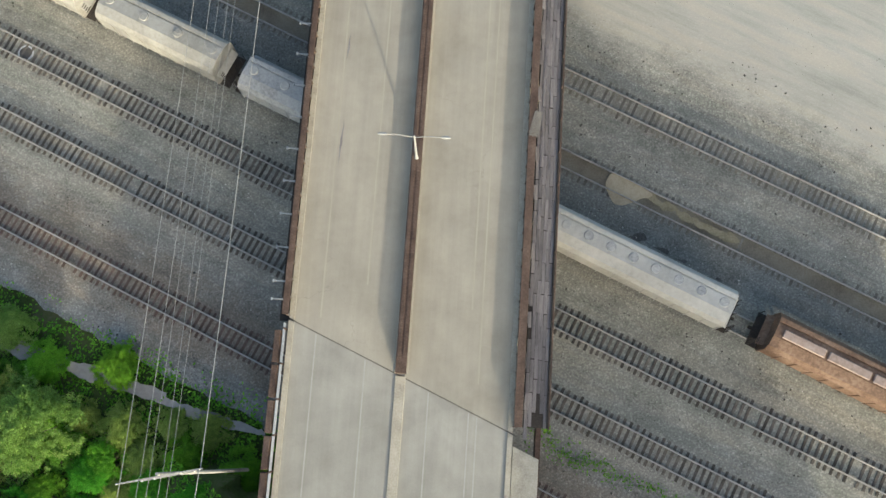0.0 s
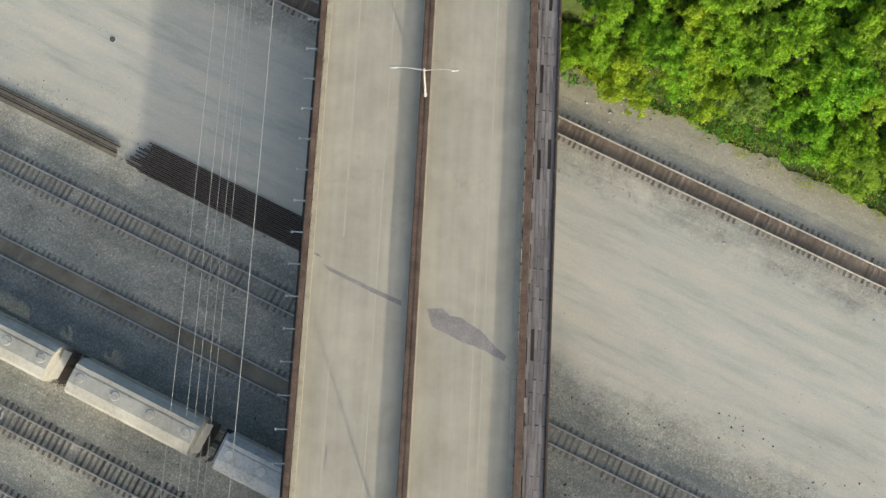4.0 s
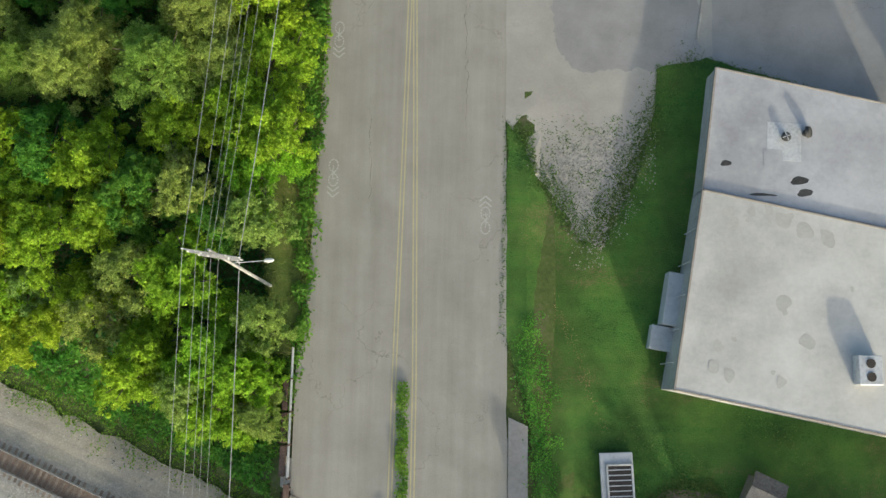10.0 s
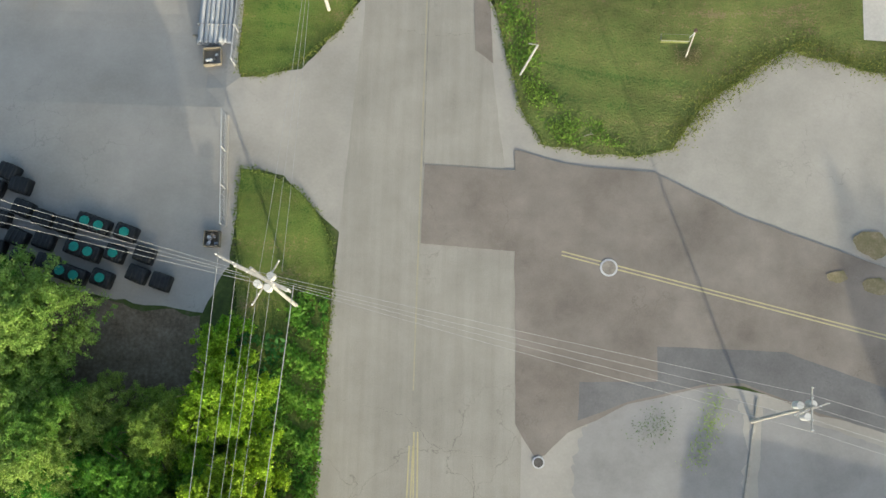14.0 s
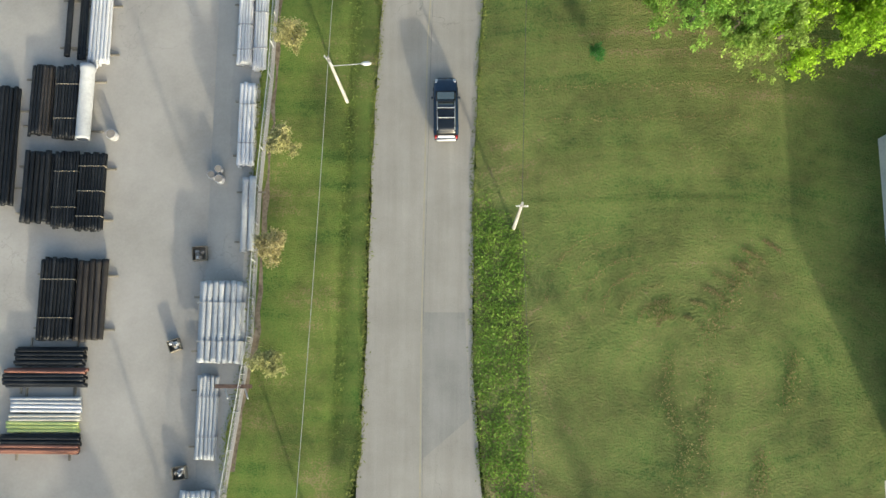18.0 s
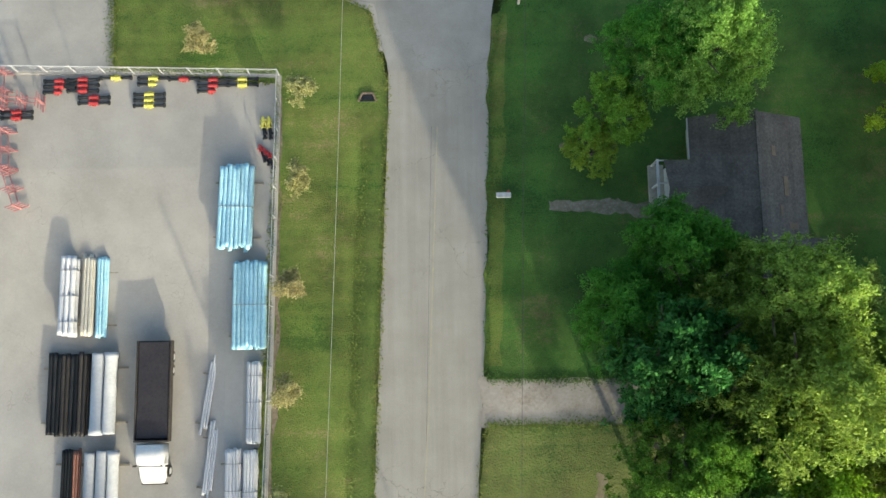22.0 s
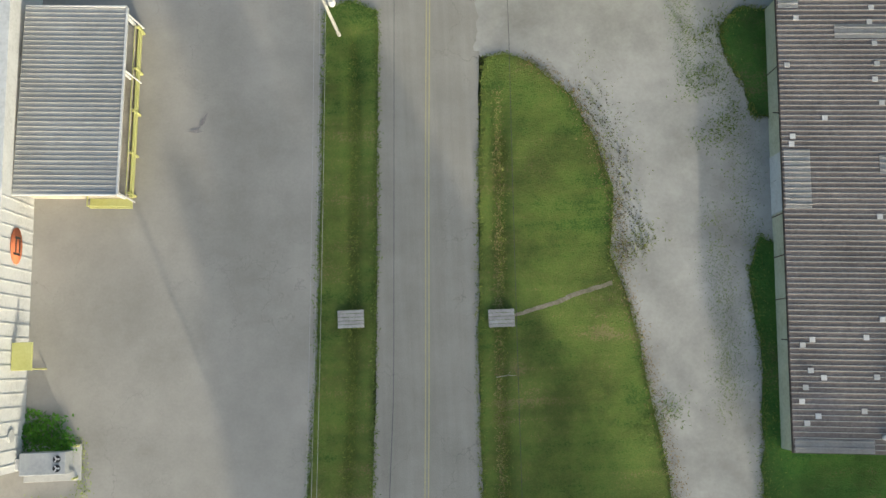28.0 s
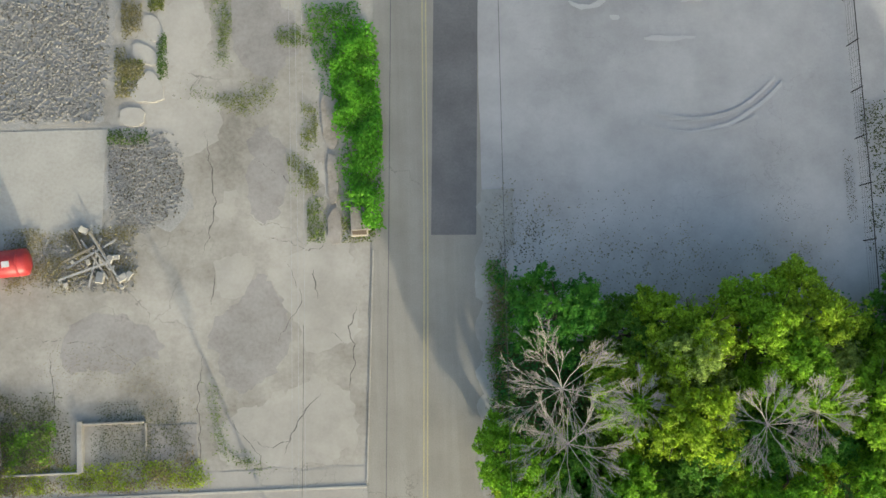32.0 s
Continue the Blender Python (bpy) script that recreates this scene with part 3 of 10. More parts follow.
# grass
patch("grass_verge_west", [(-17.7, 138.4), (-16, 138.3), (-14.3, 137.7), (-12.6, 136.7), (-11.2, 135.3), (-10.2, 133.5), (-9.7, 131), (-9.7, 127.6), (-10.2, 117.6), (-10.5, 105.3), (-11.4, 86), (-14, 86), (-16, 120)], 0.06, M["grass"], "strip of rough grass beside the road", "grass", soft=1, jag=0.2, hz=0.0)
patch("grass_corner_west", [(-16.7, 178), (-14.7, 232), (-28.9, 233.5), (-29, 241.2), (-9.4, 239.7), (-6.9, 238.5), (-5.4, 232), (-6, 215), (-7, 190), (-7.6, 178), (-7.9, 157.2), (-9, 152), (-10.1, 149.9), (-13.4, 146.9), (-15.8, 145.8), (-17.9, 146), (-18.1, 158.3), (-16.5, 166)], 0.06, M["grass"], "mown grass strip between road and pipe yard", "grass", jag=0.2, hz=0.0, cut=0.45, dips=((lambda y: road_mid(y)[0] - 1.9, 0.7, 0.28, 156, 229),))
patch("grass_field_east", [(0.6, 178), (0.6, 164), (1.2, 156), (2.6, 150), (4.3, 143.5), (5.9, 141.1), (9.7, 140.4), (13.4, 140.4), (15.9, 141), (18.5, 144.6), (22.4, 147.5), (25.5, 149.3), (31.7, 147.7), (60, 146), (60, 203), (14.7, 202.9), (2.6, 203.2), (1.9, 200), (1.0, 187)], 0.06, M["field"], "mown lawn in a wide field", "grass", jag=0.25, hz=0.0)
patch("grass_house_lot", [(2.6, 206.8), (14.9, 206.6), (60, 206), (60, 239), (37.5, 239.4), (10.1, 240.4), (4.6, 239.3), (3.4, 233), (3.1, 222), (2.7, 212)], 0.06, M["lawn"], "shady lawn round the house", "grass", jag=0.2, hz=0.0)
patch("driveway", [(1.9, 207.2), (15, 206.8), (15, 202.6), (1.9, 202.9)], 0.03, M["drive"], "pale tan gravel driveway", "driveway", jag=0.4, size=0.35, hz=0.0)
patch("grass_island_west", [(-13.5, 252.1), (-9.8, 253.1), (-7.7, 274), (-6.4, 302.8), (-4.5, 303.6), (-2.4, 302.6), (-2.3, 300.7), (-2.9, 285), (-3.4, 273.8), (-4.2, 257.7), (-5.2, 253), (-7, 251.2), (-8.9, 249.8), (-12.6, 250.4)], 0.07, M["grass"], "long narrow grass verge with a ditch", "grass", jag=0.12, hz=0.0, cut=0.35, dips=((lambda y: road_mid(y)[0] - 1.75, 0.55, 0.42, 254, 302),))
patch("grass_island_east", [(4.4, 273.6), (4.1, 260), (4.1, 249.4), (5.9, 248), (10.4, 247.2), (15.6, 248.2), (18.1, 251.3), (18.8, 256), (18, 265.7), (17.0, 271.8), (16.5, 276), (15.7, 279.9), (14.8, 282.5), (15.3, 286.9), (14.5, 290.9), (12.6, 295.1), (9.6, 297.9), (7.4, 298.7), (5.9, 298.3), (5.1, 289)], 0.07, M["grass"], "tongue of grass between road and gravel track", "grass", jag=0.2, hz=0.0, cut=0.4, dips=((lambda y: road_mid(y)[1] + 1.7, 0.5, 0.4, 249, 296),))
patch("grass_shed_side", [(25.6, 272.9), (24.3, 260.6), (22.9, 251.2), (21.5, 247), (26.5, 246.2), (36.5, 245.7), (60, 244), (60, 275), (27, 283), (26.2, 283.4), (25.2, 281)], 0.07, M["lawn"], "dark green grass along the metal shed", "grass", jag=0.3, hz=0.0)
patch("grass_shed_corner", [(24.6, 300.1), (26.3, 301.8), (29.4, 301.4), (29, 292.9), (26.8, 292.8), (26.0, 295.3), (24.9, 297.9)], 0.07, M["lawn"], "dark green grass at the corner of the metal shed", "grass", jag=0.5, size=0.35, hz=0.0)
patch("grass_slope_east", [(4.8, 104.9), (4.5, 88.6), (6.9, 81), (7.5, 70), (40, 62), (60, 60), (60, 100), (21.3, 111), (17.2, 110.2), (16.9, 106), (14.8, 99.2), (12.4, 94.9), (10.1, 96.2), (7.5, 100.1), (5.9, 104)], 0.05, M["lawn"], "green slope behind the white building", "grass", cut=2, jag=0.3)



patch("ground_scrape", [(16.4, 74.7), (17.8, 76), (20.1, 76.4), (22, 75.5), (20.4, 73.8), (18.2, 72.6)], 0.075, M["dirt"], "bare earth scrape in the shady lawn", "ground", jag=0.5, cut=1.0, soft=1)
patch("ground_clearing", [(-30.5, 128.4), (-19.5, 127), (-18.5, 121), (-22, 117.5), (-28, 119), (-31.5, 124)], 0.03, M["dirt"], "bare brown dirt in a clearing of the wood", "ground", jag=0.5, cut=2)
strip("grass_fence_strip", 156, 231, lambda y: float(np.interp(y, [156, 166, 187, 208, 231], [-17.7, -16.2, -15.4, -14.8, -14.5])), lambda y: float(np.interp(y, [156, 166, 187, 208, 231], [-17.3, -15.85, -15.1, -14.55, -14.25])), 0.075, M["dirt"], "bare brown soil along the fence", "soil", jag=0.4, hz=0.0)
strip("road_edge", 207.8, 238, lambda y: road_mid(y)[1] - 0.05, lambda y: road_mid(y)[1] + 1.3, 0.075, M["grass"], "rank grass along the road edge", "grass", jag=0.4, hz=0.0)


# ---- bridge ----
def skew(x0, x1, q0, q1, z0, z1):
    """A slab whose ends run beside the tracks."""
    bm = bmesh.new()
    vs = [bm.verts.new((x, q - SLOPE * x, z)) for z in (z0, z1) for x, q in ((x0, q0), (x1, q0), (x1, q1), (x0, q1))]
    for f in ((3, 2, 1, 0), (4, 5, 6, 7), (0, 1, 5, 4), (1, 2, 6, 5), (2, 3, 7, 6), (3, 0, 4, 7)):
        bm.faces.new([vs[i] for i in f])
    return bm


M["curb"] = mat("kerb_concrete", ((0.30, 0.27, 0.22), (0.42, 0.38, 0.31), (0.50, 0.46, 0.39)), 0.8, 8, bump=0.15)
M["darksteel"] = mat("dark_steel", ((0.03, 0.025, 0.022), (0.07, 0.058, 0.05)), 1, 8, bump=0.2)
M["stiff"] = mat("dull_stiffener", ((0.09, 0.065, 0.052), (0.15, 0.11, 0.09)), 2, 9, bump=0)
M["whitecap"] = mat("pale_post_paint", ((0.17, 0.15, 0.13), (0.31, 0.28, 0.24)), 2, 9, bump=0)
M["tar"] = mat("tar_seam", ((0.06, 0.055, 0.05), (0.13, 0.12, 0.11)), 2, 9, bump=0.2)
M["joint"] = mat("joint_filler", ((0.12, 0.108, 0.09), (0.21, 0.19, 0.16)), 1.2, 6, bump=0.2)
M["palegrey"] = mat("pale_asphalt", ((0.315, 0.297, 0.262), (0.36, 0.342, 0.304), (0.40, 0.382, 0.342)), 0.3, 9, bump=0.08, mixf=0.25, streak=0.08, blots=0.12)
M["line"] = mat("worn_white_line", ((0.36, 0.345, 0.315), (0.44, 0.425, 0.395)), 1.5, 8, bump=0)
M["seam"] = mat("concrete_wear", ((0.37, 0.335, 0.27), (0.44, 0.405, 0.335)), 1.0, 8, bump=0, stretch=(1, 0.1, 1))

def st(ob, label, cat):
    return tagged(ob, label, cat, kind="structure")


st(part("bridge_deck", skew(-11.6, 5.0, 0.86, 70.35, -0.8, 0.0), M["deck"]), "pale tan concrete bridge deck with worn wheel tracks", "bridge deck")
st(part("bridge_deck_south", skew(-11.6, 5.0, -70, 0.76, -0.8, -0.006), M["palegrey"]), "grey approach span with faint lane lines", "bridge deck")
st(part("road_approach", skew(-11.6, 5.0, 70.45, 82, -4, 0.003), M["road"]), "worn grey asphalt where the road meets the bridge", "road")
st(part("abutment", skew(-12.4, 7.4, 70.6, 73, -9.2, -0.1), M["curb"]), "concrete abutment at the bridge end", "abutment")
st(part("sidewalk_south", skew(5.05, 6.9, -40, 0.0, -0.5, 0.1), M["curb"]), "bare concrete footway past the wooden walkway", "sidewalk")
st(part("sidewalk_north", skew(5.05, 6.55, 70.6, 83.6, -0.6, 0.08), M["worn"]), "dark worn asphalt footway beside the road", "sidewalk")
for q in (0.81, 70.4):
    st(part("expansion_joint", skew(-11.55, 4.95, q - 0.045, q + 0.045, -0.3, 0.006), M["joint"]), "dark tarred expansion joint across the deck", "joint")
for x0, x1, a in ((-11.6, -11.2, "kerb along the parapet"), (4.62, 5.0, "kerb below the walkway rail")):
    for q0, q1 in ((0.9, 70.3), (-70, 0.7)):
        st(part("curb", skew(x0, x1, q0, q1, 0.0, 0.16), M["curb"]), "low tan concrete " + a, "kerb")
for x in (-9.6, -5.9, -1.2, 1.75, 2.35):
    st(part("lane_line", skew(x, x + 0.1, -60, 0.7, -0.006, 0.0), M["line"]), "faint worn white lane line", "lane line")
for x, q0, q1 in ((-9.4, 2, 30), (-6.2, 6, 70), (1.55, 8, 44), (-9.0, 40, 69), (2.3, 3, 70)):
    st(part("lane_line", skew(x, x + 0.12, q0, q1, -0.01, 0.004), M["seam"]), "pale worn lane joint in the concrete", "lane line")
# bridge girders and piers below
for x in (-11.2, -7.2, -3.2, 0.8, 4.6, 6.9):
    st(part("girder", skew(x - 0.18, x + 0.18, -40, 70.2, -1.9, -0.81), M["rust"]), "rusty steel bridge girder", "girder")
for q in (8.6, 29.2, 47.5):
    st(part("pier", skew(-11.8, 6.8, q - 0.5, q + 0.5, -9.0, -1.91), M["curb"]), "concrete bridge pier wall", "pier")


def railing_west():
    r = empty("side_girder", -11.72, 6, 0, label="rusty steel plate girder along the deck edge with pale stiffener caps", category="girder")
    part("top_flange", bx(-0.27, 0, 0.94, 0.2, 70.2, 1.0, 0.01), M["rust"], r)
    part("cover_plate", bx(-0.2, 4, 1.0, 0.13, 66, 1.03, 0.01), M["rust"], r)
    part("web", bx(-0.05, 0, -1.1, 0.02, 70.2, 0.94), M["darksteel"], r)
    part("bottom_flange", bx(-0.8, -0.3, -1.2, 0.3, 70.4, -1.1), M["darksteel"], r)
    p = part("stiffener", bx(0.02, -0.025, 0.0, 0.19, 0.025, 0.93), M["stiff"], r)
    c = part("stiffener_cap", bx(0.2, -0.07, 0.90, 0.30, 0.07, 0.97), M["whitecap"], r)
    for i in range(1, 56):
        for o, nm in ((p, "stiffener"), (c, "stiffener_cap")):
            k = new(nm, o.data)
            k.parent, k.location = r, (0, i * 1.27, 0)
    bm = bx(-1.35, -0.04, -0.32, -0.05, 0.04, -0.2)
    box(bm, -1.42, -0.1, -0.4, -1.3, 0.1, -0.14, 0.01)
    rod(bm, (-1.3, 0, -0.24), (-0.1, 0, -0.9), 0.03, seg=5)
    b = part("bracket", bm, M["galv"], r)
    for i in range(1, 28):
        k = new("bracket", b.data)
        k.parent, k.location = r, (0, i * 2.54, 0)
    b.location = (0, 1.2, 0)
    return r


railing_west()


def pipe_railing(y0, y1):
    r = empty("pipe_railing", -11.75, y0, 0, label="weathered pipe handrail with brown steel posts", category="railing")
    for z in (0.45, 0.95):
        part("pipe", rod(bmesh.new(), (0, 0, z), (0, y1 - y0, z), 0.05), M["galv"], r)
    n = int((y1 - y0) / 2.5)
    for i in range(n + 1):
        part("post", bx(-0.07, i * 2.5 - 0.07, -0.3, 0.07, i * 2.5 + 0.07, 1.0, 0.01), M["rust"], r)
    for i in range(n):
        part("fascia_panel", bx(-0.75, i * 2.5 + 0.1, -0.6, -0.3, i * 2.5 + 2.4, 0.35, 0.03), M["rust"], r)


pipe_railing(-30, 5.4)
pipe_railing(76.6, 86.5)


def median():
    r = empty("median_girder", -3.2, 2.4, 0, label="rusty steel plate girder standing between the roadways", category="girder")
    part("plinth", bx(-0.5, 0, 0, 0.5, 69.1, 0.12, 0.02), M["curb"], r)
    part("web", bx(-0.04, 0, 0.12, 0.04, 69.1, 0.92), M["darksteel"], r)
    part("top_flange", bx(-0.4, 0, 0.92, 0.4, 69.1, 0.97, 0.01), M["rust"], r)
    for x in (-0.33, 0.07):
        part("cover_plate", bx(x, 1.0, 0.97, x + 0.26, 68, 1.02, 0.012), M["rust"], r)
    p = part("stiffener", bx(-0.36, -0.03, 0.12, 0.36, 0.03, 0.92), M["rust"], r)
    c = part("rivet_plate", bx(0.36, -0.04, 0.96, 0.43, 0.04, 1.0), M["whitecap"], r)
    for i in range(1, 54):
        k = new("stiffener", p.data)
        k.parent, k.location = r, (0, i * 1.27, 0)
        k = new("rivet_plate", c.data)
        k.parent, k.location = r, (0, i * 1.27, 0)


median()
st(part("median_strip", bx(-3.6, -40, 0, -2.85, 2.2, 0.14, 0.03), M["curb"]), "raised concrete median strip past the barrier", "median")


def walkway():
    r = empty("walkway", 5.05, -0.8, 0, label="weathered grey plank walkway with a rusty plate girder beside it", category="walkway")
    L = 68.5
    part("top_flange", bx(-0.08, 0, 1.0, 0.5, L, 1.07, 0.015), M["rust"], r)
    part("girder_web", bx(0.18, 0, -1.0, 0.26, L, 1.0), M["darksteel"], r)
    part("edge_beam", bx(2.28, 0, -0.5, 2.42, L, 0.32, 0.02), M["darksteel"], r)
    part("edge_rail", rod(bmesh.new(), (2.36, 0, 0.98), (2.36, L, 0.98), 0.05), M["rust"], r)
    part("bed", bx(0.65, 0, -0.3, 2.27, L, 0.1), M["darksteel"], r)
    p = part("stiffener", bx(-0.1, -0.04, 0.1, 0.18, 0.04, 0.98), M["stiff"], r)
    e = part("rail_post", bx(2.31, -0.04, 0.3, 2.41, 0.04, 0.98), M["rust"], r)
    for i in range(1, 54):
        k = new("stiffener", p.data)
        k.parent, k.location = r, (0, i * 1.27, 0)
        if i % 2 == 0:
            k = new("rail_post", e.data)
            k.parent, k.location = r, (0, i * 1.27, 0)
    rg = random.Random(3)
    planks = [part("plank", bx(-w / 2, -ln / 2, 0, w / 2, ln / 2, 0.05, 0.008), M["wood"], r) for w, ln in ((0.26, 2.36), (0.25, 2.3), (0.27, 1.15))]
    used = set()
    for row in range(29):
        for col in range(6):
            if rg.random() < 0.02:
                continue
            k = rg.choice((0, 0, 1))
            ob = planks[k] if k not in used else new("plank", planks[k].data)
            used.add(k)
            ob.parent = r
            ob.location = (0.8 + col * 0.268 + rg.uniform(-.012, .012), 0.3 + (col * 0.97 % 2.0) + row * 2.38 + rg.uniform(-.03, .03), 0.1 + rg.uniform(0, 0.035))
            ob.rotation_euler = (0, rg.uniform(-.03, .03), rg.uniform(-.012, .012))
    planks[2].location = (0.75, 30, 0.17)
    for i in range(26):
        k = new("plank", planks[2].data)
        k.parent, k.location, k.rotation_euler = r, (0.74 + rg.uniform(-.1, .05), 2 + i * 2.55 + rg.uniform(-.6, .6), 0.17 + rg.uniform(0, .1)), (0, rg.uniform(-.2, .2), rg.uniform(-.06, .06))
    part("end_board", bx(0.55, L - 0.1, 0.1, 2.3, L + 0.1, 0.6, 0.02), M["whitecap"], r)


walkway()


def lath_stack():
    s = empty("lath_stack", 6.1, 21.4, 0.2, rz=-12, label="bundle of pale wooden laths leaning on the walkway rail", category="timber")
    p = part("lath", bx(-0.035, -1.0, 0, 0.035, 1.0, 0.03), M["whitecap"], s)
    for i in range(1, 8):
        k = new("lath", p.data)
        k.parent, k.location, k.rotation_euler = s, (i * 0.085, 0.04 * (i % 3), 0.02 * (i % 2)), (0, 0, 0.01 * i)
    s.location.z = 1.08
    s.location.x = 5.2


lath_stack()


def twin_lamp(x, y, z, top, span, label):
    r = empty("street_lamp", x, y, z, label=label, category="street lamp", group="bridge lamps")
    part("base", rod(bmesh.new(), (0, 0, 0), (0, 0, 0.5), 0.16, 0.12), M["lampgrey"], r)
    part("pole", rod(bmesh.new(), (0, 0, 0.5), (0, 0, top), 0.1, 0.06), M["lampgrey"], r)
    for s in (-1, 1):
        a = part("arm", rod(rod(bmesh.new(), (0, 0, top - 0.35), (s * span * 0.45, 0, top), 0.03, seg=6), (s * span * 0.45, 0, top), (s * (span - 0.5), 0, top), 0.03, seg=6), M["lampgrey"], r)
        bm = bmesh.new()
        bmesh.ops.create_uvsphere(bm, u_segments=12, v_segments=6, radius=0.5, matrix=Matrix.LocRotScale((s * (span - 0.15), 0, top), None, (0.72, 0.24, 0.2)))
        part("lamp_head", bm, M["lampgrey"], a, "white cobra-head luminaire")


twin_lamp(-3.2, 18.2, 1.02, 5.13, 2.3, "white twin-arm street lamp on the median")
twin_lamp(-3.15, 55.4, 1.02, 5.73, 2.35, "white twin-arm street lamp on the median")


# ---- tracks ----
M["tiepale"] = mat("pale_dry_tie", ((0.10, 0.08, 0.065), (0.17, 0.14, 0.115), (0.25, 0.21, 0.175)), 1.0, 9, vary=0.3, bump=0.4)
M["fines"] = mat("brown_fines", ((0.105, 0.088, 0.066), (0.175, 0.152, 0.118), (0.24, 0.215, 0.172)), 0.35, 8, bump=0.3)
ANG = -math.degrees(math.atan(SLOPE))
TIE = {}
M["tierust"] = mat("brown_rusty_tie", ((0.065, 0.043, 0.036), (0.105, 0.073, 0.062), (0.15, 0.11, 0.093)), 1.0, 9, vary=0.25, bump=0.4)
M["tiedust"] = mat("dusty_grey_tie", ((0.10, 0.092, 0.08), (0.15, 0.138, 0.12), (0.21, 0.195, 0.17)), 1.0, 9, vary=0.25, bump=0.4)
for key in ("tie", "tiepale", "tierust", "tiedust"):
    bm = bx(-0.12, -1.3, 0, 0.12, 1.3, 0.14, 0.015)
    me = bpy.data.meshes.new("tie")
    bm.to_mesh(me)
    bm.free()
    me.materials.append(M[key])
    TIE[key] = me


def track(q, tie, label, sunk=0.0, infill=None, seed=0, spans=((-44, -9.5), (3.5, 40)), deep=0.0):
    c = 1 / math.cos(math.radians(ANG))
    r = empty("railway_track", 0, q, YARD + 0.05, rz=ANG, label=label, category="railway track", group="yard tracks")
    rg = random.Random(seed)
    bm = bmesh.new()
    xs = np.arange(-85, 85.1, 1.7)
    rows = []
    for x in xs:
        j = [0.25 * noise.noise((x * 0.7, q, k)) for k in range(2)]
        rows.append([bm.verts.new(v) for v in ((x, -2.9 + j[0], -0.03), (x, -1.6, 0.105), (x, 1.6, 0.105), (x, 2.9 + j[1], -0.03))])
    for a, b in zip(rows[:-1], rows[1:]):
        for k in range(3):
            bm.faces.new((a[k], b[k], b[k + 1], a[k + 1]))
    part("ballast_bed", bm, M["bands"], r)
    for s in (-1, 1):
        bm = bx(-85, s * 0.755 - 0.07, 0.2, 85, s * 0.755 + 0.07, 0.23)
        box(bm, -85, s * 0.755 - 0.02, 0.23, 85, s * 0.755 + 0.02, 0.33)
        box(bm, -85, s * 0.755 - 0.04, 0.33, 85, s * 0.755 + 0.04, 0.375, 0.008)
        part("rail", bm, M["rail"], r)
    if infill:
        part("infill", bx(-85, -0.66, 0.05, 85, 0.66, 0.132 - sunk), M[infill], r)
    for x0, x1 in spans:
        x = x0 * c
        while x < x1 * c:
            if rg.random() > 0.04:
                k = new("tie", TIE[tie])
                k.parent, k.location = r, (x + rg.uniform(-.05, .05), rg.uniform(-.1, .1), -0.005 - deep + (0.02 if infill is None else 0) + rg.uniform(-0.01, .014))
                k.rotation_euler = (0, 0, rg.uniform(-.03, .03))
            x += 0.56
    return r


track(-3.0, "tierust", "rusty yard track with brown ballast", 0.03, "brownballast", 1, deep=0.02)
track(5.2, "tie", "yard track on dark ballast with worn ties", 0.05, "fines", 2)
track(11.9, "tie", "yard track on grey ballast with dark ties standing proud", 0.0, None, 3)
track(18.8, "tie", "yard track below the standing freight cars", 0.0, None, 4, ((-44, -36), (30, 40)))
track(25.7, "tiedust", "yard track filled in with brown fines", 0.0, "fines", 5, deep=0.016)
track(33.0, "tiedust", "yard track half buried in gravel with grey ties", 0.03, "yard", 6, deep=0.012)
track(60.4, "tiepale", "main track with pale brown ties on a stone bed", 0.02, "brownballast", 7)

# ---- freight cars ----
M["hopd"] = mat("grimy_cream_car_paint", ((0.28, 0.265, 0.235), (0.37, 0.355, 0.322), (0.42, 0.405, 0.375)), 0.35, 3, rough=0.6, bump=0.05, blots=0.3)
M["hopw"] = mat("dirty_white_car_paint", ((0.36, 0.352, 0.328), (0.46, 0.452, 0.428), (0.51, 0.502, 0.478)), 0.35, 3, rough=0.6, bump=0.05, blots=0.2)
M["hopg"] = mat("grey_car_paint", ((0.25, 0.25, 0.25), (0.38, 0.38, 0.38), (0.47, 0.47, 0.46)), 0.5, 4, rough=0.6, bump=0.05)
M["hopp"] = mat("pinkish_hatch_paint", ((0.24, 0.17, 0.14), (0.36, 0.27, 0.23), (0.44, 0.35, 0.31)), 0.8, 4, rough=0.7, bump=0.05)
M["hopr"] = mat("rust_brown_car_paint", ((0.10, 0.058, 0.04), (0.17, 0.105, 0.072), (0.25, 0.17, 0.125)), 0.5, 4, rough=0.7, bump=0.1)


